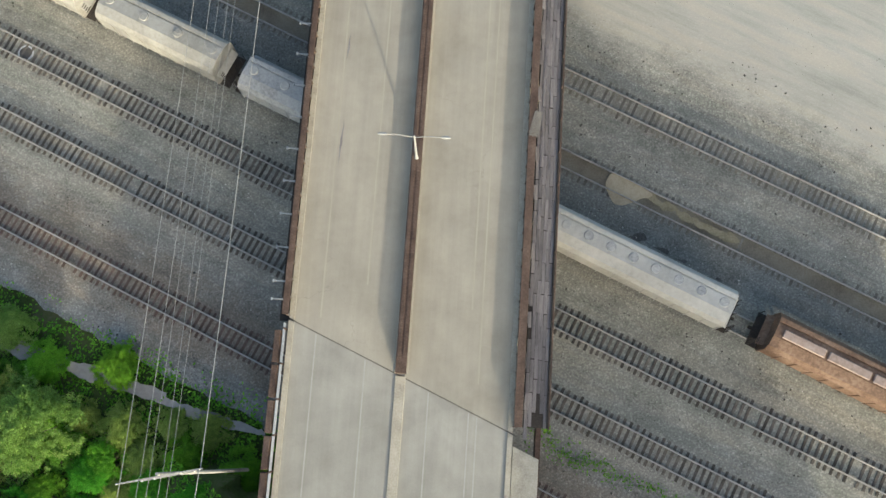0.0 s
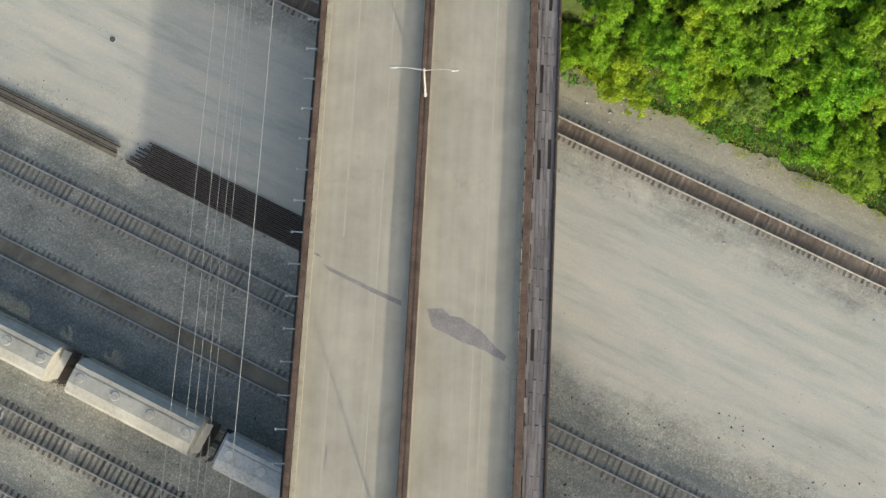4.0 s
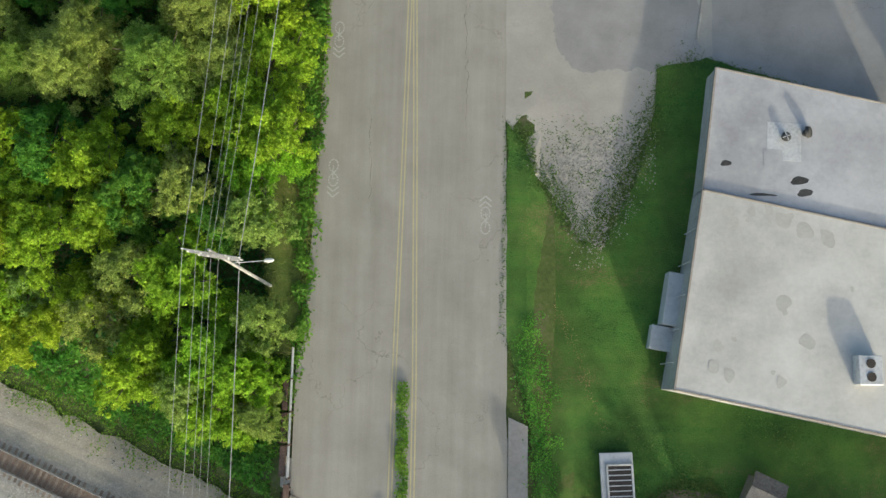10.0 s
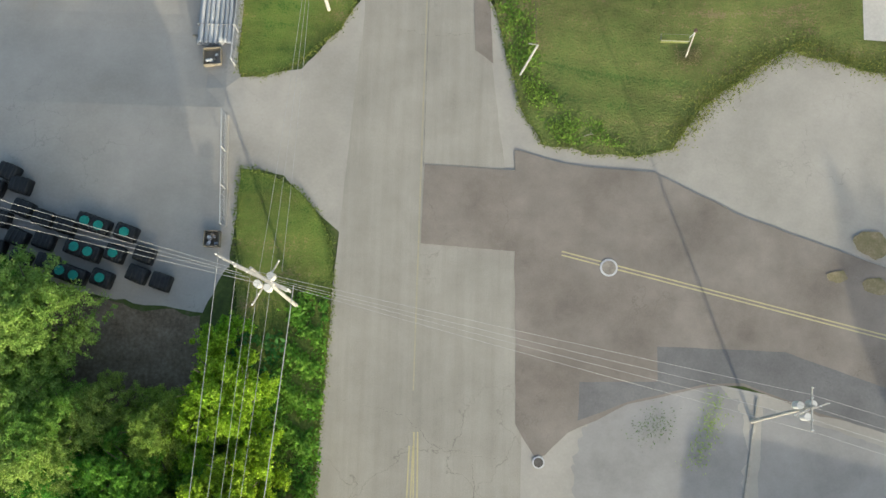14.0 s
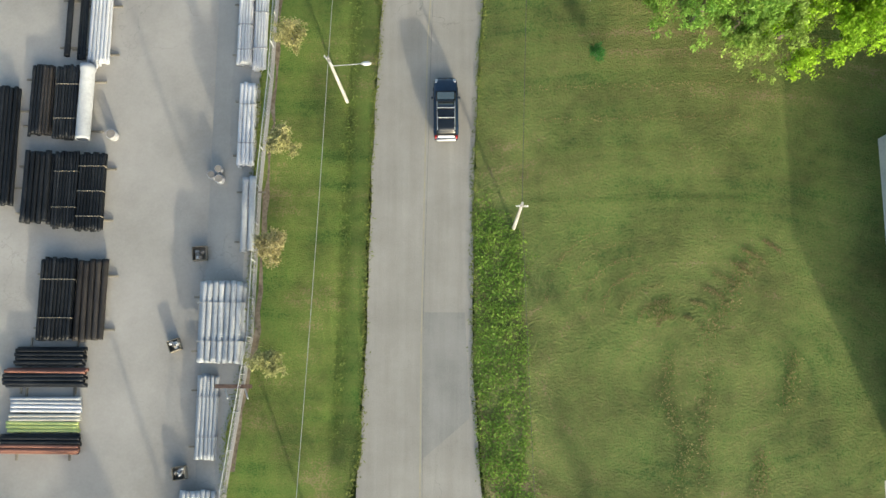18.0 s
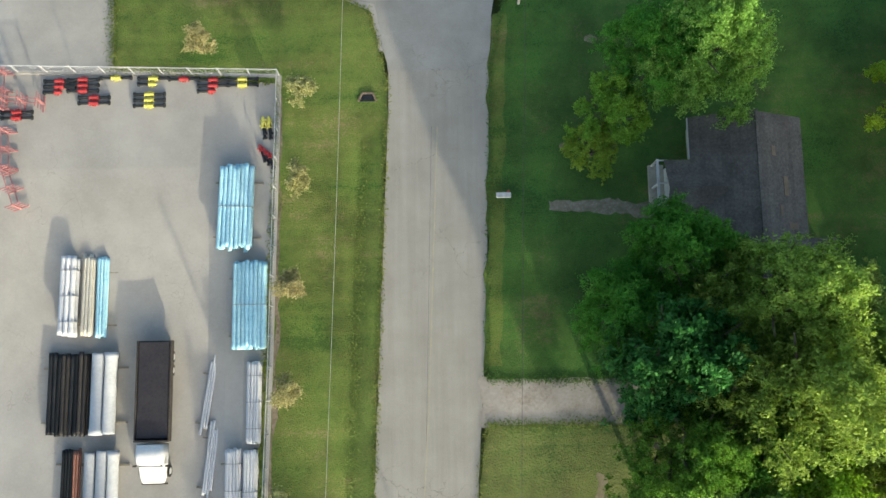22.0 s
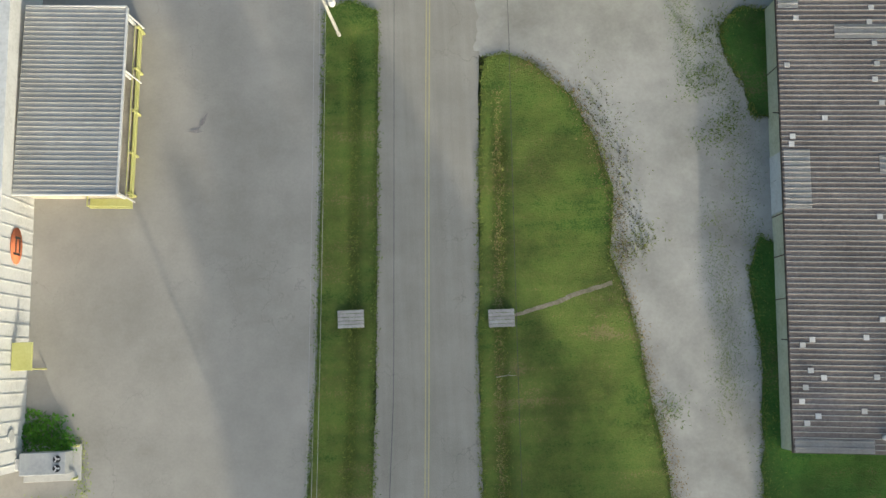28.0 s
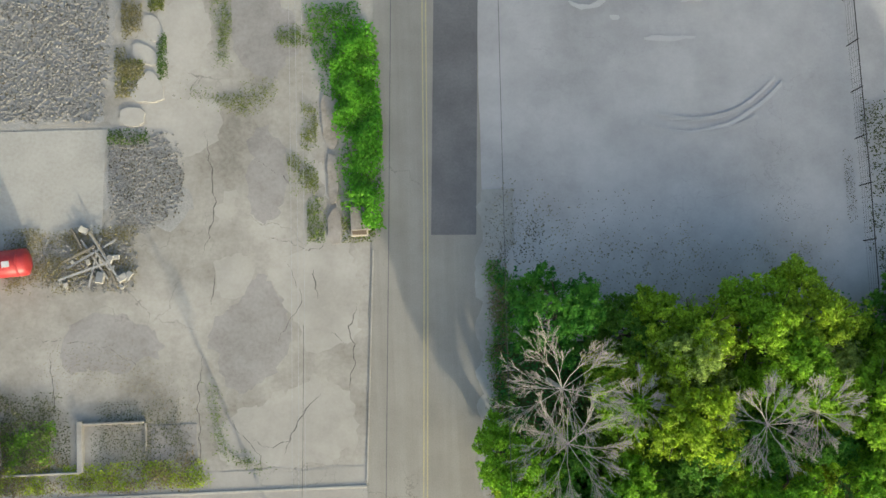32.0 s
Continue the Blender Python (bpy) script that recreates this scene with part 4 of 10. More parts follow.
def hopper(x, L, paint, top, hatch, label, hatches=8, trough=False):
    """A covered hopper car: x is its middle along the yard, L its length."""
    q = 18.8
    r = empty("hopper_car", *along(q, x), YARD + 0.5, rz=ANG, label=label, category="freight car", group="standing train")
    prof = [(-1.5, 0.9), (-1.58, 1.3), (-1.58, 3.15), (-1.3, 3.62), (-0.55, 3.95), (0.55, 3.95), (1.3, 3.62), (1.58, 3.15), (1.58, 1.3), (1.5, 0.9)]
    bm = bmesh.new()
    ends = []
    for xx in (-L / 2 + 0.9, L / 2 - 0.9):
        ends.append([bm.verts.new((xx, y, z)) for y, z in prof])
    n = len(prof)
    for i in range(n):
        bm.faces.new((ends[0][i], ends[0][(i + 1) % n], ends[1][(i + 1) % n], ends[1][i]))
    bm.faces.new(ends[0][::-1])
    bm.faces.new(ends[1])
    bmesh.ops.recalc_face_normals(bm, faces=bm.faces[:])
    part("body", bm, M[paint], r)
    k = int((L - 2) / 1.3)
    for i in range(k + 1):
        xx = -L / 2 + 1.0 + i * (L - 2) / k
        for s in (-1, 1):
            part("side_rib", bx(xx - 0.04, s * 1.6 - 0.03, 1.0, xx + 0.04, s * 1.6 + 0.03, 3.1, 0.01), M[paint], r)
    part("roof_walk", bx(-L / 2 + 0.9, 0.72, 3.9, L / 2 - 0.9, 1.05, 4.0), M[top], r)
    if trough:
        for i in range(4):
            a = -L / 2 + 1.4 + i * (L - 2.8) / 4
            part("trough_hatch", bx(a + 0.1, -0.42, 3.94, a + (L - 2.8) / 4 - 0.15, 0.3, 4.12, 0.06), M[hatch], r, "long pale hatch cover")
    else:
        for i in range(hatches):
            xx = -L / 2 + 1.7 + i * (L - 3.4) / (hatches - 1)
            bm = bmesh.new()
            bmesh.ops.create_cone(bm, cap_ends=True, segments=14, radius1=0.42, radius2=0.36, depth=0.09, matrix=Matrix.Translation((xx, 0.1, 3.97)))
            rod(bm, (xx - 0.45, 0.1, 4.03), (xx + 0.45, 0.1, 4.03), 0.02, seg=5)
            part("hatch", bm, M[hatch], r)
    part("underframe", bx(-L / 2 + 0.25, -0.4, 0.5, L / 2 - 0.25, 0.4, 0.85), M["darksteel"], r)
    for s in (-1, 1):
        e = s * (L / 2 - 0.45)
        part("end_platform", bx(e - 0.45, -1.45, 0.82, e + 0.45, 1.45, 0.9), M["darksteel"], r)
        for y in (-1.4, -1.0, 0.2, 1.0, 1.4):
            part("grab_iron", rod(bmesh.new(), (e + s * 0.38, y, 0.9), (e + s * 0.38, y, 2.1), 0.03, seg=5), M["darksteel"], r)
        for i in range(8):
            part("rung", bx(e + s * 0.3 - 0.03, -1.4, 1.0 + i * 0.33, e + s * 0.3 + 0.03, -1.0, 1.03 + i * 0.33), M["darksteel"], r)
        part("slope_sheet", box(bmesh.new(), e - s * 0.3 - 0.35, -1.3, 2.0, e - s * 0.3 + 0.35, 1.3, 2.08, 0, Matrix.Translation((e, 0, 2)) @ pose(0, 0, 0, 0, s * 40) @ Matrix.Translation((-e, 0, -2))), M[paint], r)
        part("coupler", bx(s * L / 2 - 0.3, -0.12, 0.55, s * L / 2 + 0.3, 0.12, 0.8, 0.03), M["darksteel"], r)
        t = part("truck", bx(s * (L / 2 - 2) - 1.1, -1.2, 0.25, s * (L / 2 - 2) + 1.1, 1.2, 0.6, 0.05), M["darksteel"], r)
        for a in (-0.85, 0.85):
            for y in (-0.75, 0.75):
                part("wheel", rod(bmesh.new(), (s * (L / 2 - 2) + a, y - 0.06, 0.42), (s * (L / 2 - 2) + a, y + 0.06, 0.42), 0.42, seg=16), M["rust"], t)
    return r


hopper(-37.9, 13.0, "hopd", "hopd", "hopd", "dirty white covered hopper car on the yard track", 4)
hopper(-25.6, 13.2, "hopd", "hopd", "hopd", "cream-white covered hopper car with round hatches", 4)
hopper(-13.4, 12.2, "hopg", "hopg", "hopw", "grey covered hopper car half under the bridge", 4)
hopper(14.15, 19.0, "hopw", "hopw", "hopg", "long white covered hopper car with a row of round hatches", 9)
hopper(32.75, 17.8, "hopr", "hopr", "hopp", "rusty brown hopper car with long pinkish hatch covers", 8, True)


# ---- yard clutter ----
def rail_pile(x0, q, L, n, label, mats, sp=0.16):
    r = empty("rail_pile", *along(q, x0), YARD + 0.08, rz=ANG, label=label, category="rail stack")
    rg = random.Random(int(L))
    for i in range(n):
        a = rg.uniform(-0.8, 0.8)
        bm = bx(a, i * sp - 0.06, 0, a + L - i * 0.12, i * sp + 0.06, 0.03)
        box(bm, a, i * sp - 0.03, 0.03, a + L - i * 0.12, i * sp + 0.03, 0.15)
        part("old_rail", bm, M[mats[i % len(mats)]], r)


rail_pile(-29.5, 38.0, 22, 17, "pile of dark rusty used rails on the ground", ("rust", "darksteel"), 0.17)
rail_pile(-45.5, 38.2, 16, 7, "bundle of brown used rails beside the slab", ("fines", "sand", "rust"), 0.2)
M["sandspill"] = mat("tan_spill", ((0.30, 0.245, 0.17), (0.40, 0.335, 0.24), (0.47, 0.40, 0.30)), 0.5, 6, bump=0.1)
M["spilltail"] = mat("brown_spill", ((0.17, 0.145, 0.09), (0.26, 0.225, 0.15), (0.33, 0.285, 0.20)), 0.8, 6, bump=0.2)
patch("sand_spill", [(12.4, 20.1), (13.2, 21.0), (14.4, 20.4), (15.8, 19.7), (16.8, 19.0), (15.6, 18.7), (14.4, 18.2), (13.3, 17.9), (12.8, 18.8)], 0.30, M["sandspill"], "pale tan sand spill over the track", "sand spill", soft=2, jag=0.15, hz=YARD)
patch("sand_spill", [(15.2, 19.9), (16.8, 19.3), (18.8, 18.1), (21.7, 16.8), (24.2, 15.8), (23.8, 15.3), (20.8, 16.5), (17.8, 17.9), (15.6, 18.9)], 0.285, M["spilltail"], "brown tail of spilled sand along the track", "sand spill", soft=1, jag=0.5, size=0.25, hz=YARD)
M["oil"] = mat("oily_gravel", ((0.045, 0.043, 0.04), (0.085, 0.082, 0.075), (0.15, 0.145, 0.135)), 0.8, 7, bump=0.5, mixf=0.6)
for x, q, s in ((15.6, 22.1, 0.5), (17.2, 21.9, 0.6), (19, 21.7, 0.45), (20.6, 21.6, 0.5), (22.4, 21.9, .4)):
    px_, py_ = along(q, x)
    patch("oil_stain", [(px_ + s * math.cos(a) * 1.6, py_ + s * math.sin(a) * 0.7) for a in np.arange(0, 6.2, 0.6)], 0.036, M["oil"], "dark oil stain on the gravel", "stain", soft=1, jag=0.45, size=0.3, seed=int(x * 7), hz=YARD)


# ---- utility poles and wires ----
M["polewood"] = mat("bleached_pole", ((0.25, 0.24, 0.215), (0.38, 0.365, 0.335), (0.47, 0.455, 0.42)), 1, 9, bump=0.2)
M["wire"] = mat("wire", ((0.30, 0.30, 0.29), (0.40, 0.40, 0.39)), 1, 4, rough=0.6, bump=0)
M["darkwire"] = mat("dark_cable", ((0.05, 0.05, 0.05), (0.09, 0.09, 0.09)), 1, 4, bump=0)


def pole(x, y, z0, top, lean, arms, label, lamp=None, cans=(), group="utility poles"):
    """arms: (height, half length, angle); lamp: (height, dx, dy); cans: (height, dx, dy)."""
    r = empty("utility_pole", x, y, z0, label=label, category="utility pole", group=group)
    lx, ly = lean
    at = lambda h: (lx * h / top, ly * h / top, h)
    part("pole", rod(bmesh.new(), (0, 0, -0.3), at(top), 0.15, 0.10, 10), M["polewood"], r)
    for h, half, ang in arms:
        c, s = math.cos(radians(ang)), math.sin(radians(ang))
        px_, py_, _ = at(h)
        bm = bmesh.new()
        box(bm, -half, -0.05, h - 0.06, half, 0.05, h + 0.06, 0.01, Matrix.Translation((px_, py_ - 0.14, 0)) @ pose(0, 0, 0, 0, 0, ang))
        a = part("crossarm", bm, M["polewood"], r)
        for k in (-0.95, -0.5, 0.5, 0.95):
            part("insulator", rod(bmesh.new(), (px_ + c * half * k, py_ - 0.14 + s * half * k, h + 0.06), (px_ + c * half * k, py_ - 0.14 + s * half * k, h + 0.26), 0.06, 0.03, 7), M["white"], a)
    if lamp:
        h, dx, dy = lamp
        px_, py_, _ = at(h)
        a = part("lamp_arm", rod(bmesh.new(), (px_, py_, h - 0.25), (px_ + dx, py_ + dy, h), 0.03, seg=6), M["galv"], r)
        bm = bmesh.new()
        n = math.hypot(dx, dy)
        bmesh.ops.create_uvsphere(bm, u_segments=10, v_segments=6, radius=0.4, matrix=Matrix.Translation((px_ + dx * (1 + .25 / n), py_ + dy * (1 + .25 / n), h)) @ pose(0, 0, 0, 0, 0, math.degrees(math.atan2(dy, dx))) @ Matrix.Diagonal((0.95, 0.42, 0.3, 1)))
        part("lamp_head", bm, M["white"], a, "white street-light head")
    for h, dx, dy in cans:
        px_, py_, _ = at(h)
        bm = bmesh.new()
        bmesh.ops.create_cone(bm, cap_ends=True, segments=12, radius1=0.26, radius2=0.24, depth=0.8, matrix=Matrix.Translation((px_ + dx, py_ + dy, h)))
        part("transformer", bm, M["white"], r, "pale grey transformer can")
    return r


pole(-15.0, -5.6, -7.0, 17.0, (-1.6, 0.8), ((16.6, 2.6, 14), (15.2, 1.7, 14)), "tall leaning wooden power pole on the south bank")
pole(-13.6, 91.2, -1.5, 13.6, (-2.1, 1.1), ((13.2, 2.0, -8), (12.5, 1.9, -8), (11.9, 1.4, -8)), "bleached wooden power pole with three crossarms and a street light", lamp=(9.8, 2.4, 0.2))
pole(-12.1, 127.8, 0, 12.6, (-1.0, 1.3), ((12.2, 2.6, -24), (11.7, 2.5, -24), (11.2, 2.4, -24), (10.4, 1.9, -24), (9.2, 1.7, 62)), "crowded wooden power pole with many crossarms and wires", cans=((9.6, .45, .2), (9.5, -.4, -.3), (9.3, .2, -.5)))
pole(21.6, 120.5, 0, 9.3, (0.6, 1.4), ((9.0, 1.4, 88), (8.9, 1.2, 20)), "wooden power pole with three grey transformers", cans=((8.0, .45, .3), (8.0, -.4, .2), (7.9, 0.1, -.5)))
pole(-11.1, 151.5, 0, 10.2, (-0.15, -0.1), ((9.9, 0.5, 0),), "bare bleached wooden pole in the grass")
pole(-9.5, 184.9, 0, 8.2, (-0.5, 0.4), ((7.9, 0.45, -50),), "wooden pole with a white street light over the verge", lamp=(6.95, 2.3, 0.1))
pole(3.75, 174.6, 0, 8.4, (-0.1, 0.2), ((8.1, 0.4, 0),), "wooden pole in the grass beside the road")
pole(6.0, 238.9, 0, 9.6, (-0.25, 0.5), ((9.3, 0.5, 10),), "wooden corner pole with a white street light", lamp=(9.3, -1.8, 1.1))
pole(-7.1, 252.4, 0, 12.3, (-0.3, 0.4), ((12.0, 1.5, -30), (11.2, 1.1, 60)), "wooden power pole with crossed arms at the corner")
pole(-5.3, 300.7, 0, 8.6, (-0.75, 0.5), ((8.4, 1.4, 8), (7.6, 0.9, 14)), "white-topped wooden pole at the tip of the verge", lamp=(7.6, 2.6, 0.4), cans=((7.4, -.3, -.2), (5.4, .5, .1)))


def wire(a, b, sag, r=0.028, material="wire", n=14, name="power_line", label="thin overhead power line between poles"):
    cu = bpy.data.curves.new(name, "CURVE")
    cu.dimensions, cu.bevel_depth, cu.bevel_resolution = "3D", r * 0.6, 1
    sp = cu.splines.new("POLY")
    sp.points.add(n)
    a, b = Vector(a), Vector(b)
    for i in range(n + 1):
        t = i / n
        p = a.lerp(b, t)
        p.z -= 4 * sag * t * (1 - t)
        sp.points[i].co = (*p, 1)
    me = bpy.data.meshes.new_from_object(bpy.data.objects.new("tmp", cu))
    me.materials.clear()
    me.materials.append(M[material])
    return tagged(new(name, me), label, "cable", group="overhead wires")


S, C, E = (-16.4, -4.8, 9.7), (-15.7, 92.3, 11.8), (-13.0, 129.2, 11.9)
for k, (o1, o2, o3, r_) in enumerate(((-2.4, -1.8, -2.3, .03), (-1.3, -1.0, -1.2, .025), (-0.7, -.5, -.4, .02), (0.0, 0.1, .3, .02), (0.5, .5, 1.0, .02), (2.2, 1.8, 2.3, .045))):
    wire((S[0] + o1, S[1] + .2 * o1, S[2] - .2 * (k % 2)), (C[0] + o2, C[1], C[2] - .4 * (k % 3)), 1.6, r_)
    wire((C[0] + o2, C[1], C[2] - .4 * (k % 3)), (E[0] + o3, E[1] - .4 * o3, E[2] - .4 * (k % 3)), 0.7, r_)
    wire((S[0] + o1, S[1] + .2 * o1, S[2]), (S[0] + o1 - 3, -60, S[2] + 1), 0.8, r_)
for k in range(4):
    wire((E[0] + k * .8 - 1, E[1] - .3 * k, E[2] - .5 * (k % 2)), (22.2 + 0.1 * k, 122.6 - .8 * k, 9.0 - .3 * (k % 2)), 1.0, 0.02)
    wire((22.2 + 0.1 * k, 122.6 - .8 * k, 9.0), (62, 112 - 1.0 * k, 9.5), 0.8, 0.02)
    wire((E[0] + k * .6 - 1.5, E[1] - .3 * k, E[2] - .5 * (k % 2)), (-48, 138 - .8 * k, 11), 0.6, 0.025)
for k in range(3):
    wire((E[0] + k * .7, E[1], 10.5), (-11.2 + .1 * k, 151.4, 9.9 - .2 * k), 0.5, 0.02)
wire((-11.2, 151.4, 9.8), (-10.0, 185.3, 7.9), 0.6, 0.03)
wire((-10.0, 185.3, 7.9), (-7.5, 252.7, 11.2), 1.4, 0.025)
wire((3.65, 174.8, 8.2), (5.8, 239.3, 9.3), 1.3, 0.03, "darkwire", label="dark overhead cable along the verge")
wire((3.65, 174.8, 8.2), (5.2, 148.5, 1.6), 0.4, 0.02, "darkwire", label="dark overhead cable along the verge")
wire((5.8, 239.3, 9.3), (7.2, 297, 7.8), 1.2, 0.025, "darkwire", label="dark overhead cable along the verge")
wire((7.2, 297, 7.8), (8.4, 360, 8), 1.2, 0.025, "darkwire", label="dark overhead cable along the verge")
for k in range(3):
    wire((-7.3 + .4 * k, 252.8 - .3 * k, 12.0), (62, 246.5 - 1.2 * k, 11), 1.2, 0.03)
    wire((-7.6 + .3 * k, 252.8, 11.2), (-6.1 + .4 * k, 301.2, 8.2), 1.0, 0.022)
    wire((-6.1 + .4 * k, 301.2, 8.2), (-4.9 + .4 * k, 360, 8.6), 1.2, 0.022)
wire((-8.5, 253.2, 11.2), (-60, 250, 11), 1.0, 0.025)
wire((-5.75, 301.9, 7.9), (-4.8, 322, 8.2), 0.5, 0.02, "darkwire", label="dark service cable from the pole")

# ---- road markings ----
def marks(name, pts, w, off, material, label):
    bm = bmesh.new()
    for i in range(len(pts) - 1):
        (ax, ay), (bx_, by) = pts[i], pts[i + 1]
        d = Vector((bx_ - ax, by - ay, 0)).normalized()
        n = Vector((-d.y, d.x, 0)) * (w / 2)
        vs = [bm.verts.new(Vector(p) + s * n) for p, s in (((ax, ay, off), -1), ((bx_, by, off), -1), ((bx_, by, off), 1), ((ax, ay, off), 1))]
        f = bm.faces.new(vs)
        f.normal_update()
        if f.normal.z < 0:
            f.normal_flip()
    return st(part(name, bm, material), label, "road marking")


M["yellowfaint"] = mat("faded_yellow_line", ((0.27, 0.255, 0.215), (0.32, 0.295, 0.225), (0.38, 0.34, 0.22)), 0.9, 5, bump=0)
for dx in (0, 0.28):
    marks("yellow_line", [(-4.15 + dx, 72), (-4.05 + dx, 84), (-3.75 + dx, 101), (-3.5 + dx, 118)], 0.11, 0.012, M["yellow"], "worn double yellow centre line")
    marks("yellow_line", [(-2.4 + dx, 71.2), (-2.45 + dx, 84), (-2.85 + dx, 105), (-3.2 + dx, 119)], 0.11, 0.012, M["yellow"], "worn double yellow centre line")
    marks("yellow_line", [(7.5, 132.45 + dx), (33, 126.6 + dx), (60, 120.4 + dx)], 0.11, 0.026, M["yellow"], "double yellow line of the side road")
mid = lambda y: sum(road_mid(y)) / 2
marks("yellow_line", [(-3.35, 122), (-3.4, 165), (-3.1, 190), (-2.2, 205), (-1.2, 228)], 0.12, 0.012, M["yellowfaint"], "faded yellow centre line")
for dx in (-0.13, 0.13):
    marks("yellow_line", [(mid(y) + dx - 0.05, y) for y in range(252, 350, 4)], 0.09, 0.012, M["yellow"], "double yellow centre line")
marks("seam", [(-3.2, 139), (-3.25, 168), (-2.8, 190), (-1.7, 228)], 0.03, 0.008, M["dkasphalt"], "thin dark seam between the lanes")
marks("seam", [(road_mid(y)[0] + 1.3, y) for y in range(256, 350, 4)], 0.06, 0.008, M["dkasphalt"], "thin dark edge seam of the lane")
M["repairlight"] = mat("darker_asphalt", ((0.20, 0.195, 0.18), (0.25, 0.242, 0.222), (0.29, 0.28, 0.26)), 0.3, 12, bump=0.1, mixf=0.5, streak=0.1)
patch("road_patch", [(3.15, 327.9), (6.35, 327.8), (7.2, 345), (9, 370), (5.4, 370), (4.0, 345)], 0.02, M["dkasphalt"], "darker resurfaced lane of the road", "road patch", hz=0.0)
patch("road_patch", [(-3.2, 168), (-0.05, 168), (0.3, 160), (-3.2, 157)], 0.006, M["repairlight"], "slightly darker rectangular repair in the road", "road patch", hz=0.0)
patch("road_patch", [(0.3, 153), (1.6, 153), (2.0, 147.5), (0.6, 148.5)], 0.03, M["asphalt"], "brown asphalt repair at the road edge", "road patch", hz=0.0, jag=0.1)
patch("road_patch", [(8.8, 120.2), (8.9, 123.0), (14.7, 123.2), (14.7, 125.8), (24.2, 125.7), (40, 120.5), (40, 117.6), (26.6, 121.3), (21, 123.3), (18, 123.1), (12.4, 121.6)], 0.024, M["dkasphalt"], "dark repaired strip along the side road", "road patch", hz=0.0, jag=0.06)


def sharrow(x, y, flip):
    s = -1 if flip else 1
    r = empty("bike_marking", x, y, 0.014, rz=180 if flip else 0, label="worn white bicycle and chevron road marking", category="road marking", group="bike markings")
    bm = bmesh.new()
    for k in (1.1, 1.55):
        for sx in (-1, 1):
            box(bm, -0.06, -0.32, 0, 0.06, 0.32, 0.004, 0, Matrix.Translation((sx * 0.24, k, 0)) @ pose(0, 0, 0, 0, 0, sx * 48))
    part("chevron", bm, M["line"], r)
    for k in (-0.85, 0.35):
        bm = bmesh.new()
        for i in range(12):
            a = i * math.pi / 6
            box(bm, -0.05, -0.09, 0, 0.05, 0.09, 0.004, 0, Matrix.Translation((0.36 * math.cos(a), k + 0.5 * math.sin(a), 0)) @ pose(0, 0, 0, 0, 0, math.degrees(a)))
        part("wheel_mark", bm, M["line"], r)
    bm = bmesh.new()
    for a, b in (((0, -0.85), (0.1, -0.2)), ((0.1, -0.2), (0.0, 0.35)), ((-0.15, -0.3), (0.1, -0.2)), ((-0.2, 0.2), (0.2, 0.25))):
        d = Vector((b[0] - a[0], b[1] - a[1], 0))
        box(bm, 0, -0.035, 0, d.length, 0.035, 0.004, 0, Matrix.Translation((*a, 0.0005)) @ pose(0, 0, 0, 0, 0, math.degrees(math.atan2(d.y, d.x))))
    part("frame_mark", bm, M["line"], r)


sharrow(-9.25, 100.4, True)
sharrow(3.1, 97.2, False)
sharrow(-9.2, 112.2, True)


def disc(name, x, y, z, rad, material, label, cat, seg=20):
    r = empty(name, x, y, z, label=label, category=cat)
    part("rim", rod(bmesh.new(), (0, 0, -0.05), (0, 0, 0.006), rad, seg=seg), M["galv"], r)
    part("lid", rod(bmesh.new(), (0, 0, -0.05), (0, 0, 0.014), rad * 0.78, seg=seg), material, r)
    return r


disc("manhole", 11.07, 131.6, 0.05, 0.68, M["whitecap"], "pale round concrete manhole collar in the side road", "manhole")
disc("drain", 5.95, 117.1, 0.05, 0.45, M["tar"], "rusty round storm drain at the corner", "drain")
disc("manhole", -32.6, 62.7, YARD + 0.06, 0.35, M["tar"], "dark round manhole in the yard slab", "manhole")
disc("manhole", -38.7, 28.4, YARD + 0.2, 0.7, M["tar"], "dark round pit beside the track", "manhole")
disc("manhole", 22.4, 3.0, YARD + 0.06, 0.5, M["tar"], "dark round pit in the gravel between the tracks", "manhole")

# ---- minivan on the road ----
M["carpaint"] = mat("dark_blue_paint", ((0.006, 0.016, 0.035), (0.012, 0.03, 0.06)), 0.5, 3, rough=0.25, bump=0, spec=0.6)
M["carblack"] = mat("black_glass", ((0.006, 0.008, 0.010), (0.01, 0.012, 0.014)), 1, 3, rough=0.08, bump=0, spec=0.7)
M["screen"] = mat("blue_tinted_glass", ((0.06, 0.11, 0.15), (0.09, 0.15, 0.19)), 1, 3, rough=0.1, bump=0, spec=0.8)
M["carsilver"] = mat("silver_trim", ((0.45, 0.45, 0.46), (0.6, 0.6, 0.61)), 1, 3, rough=0.3, metal=0.6, bump=0)
M["rubber"] = mat("tyre_rubber", ((0.015, 0.015, 0.015), (0.03, 0.03, 0.03)), 2, 9, bump=0.1)
M["redlight"] = mat("red_lens", ((0.25, 0.01, 0.01), (0.35, 0.02, 0.02)), 2, 9, rough=0.2, bump=0)


def loft(rings, cap=True):
    bm = bmesh.new()
    rr = [[bm.verts.new(p) for p in ring] for ring in rings]
    n = len(rr[0])
    for a, b in zip(rr[:-1], rr[1:]):
        for i in range(n):
            bm.faces.new((a[i], a[(i + 1) % n], b[(i + 1) % n], b[i]))
    if cap:
        bm.faces.new(rr[0][::-1])
        bm.faces.new(rr[-1])
    bmesh.ops.recalc_face_normals(bm, faces=bm.faces[:])
    for f in bm.faces:
        f.smooth = True
    return bm


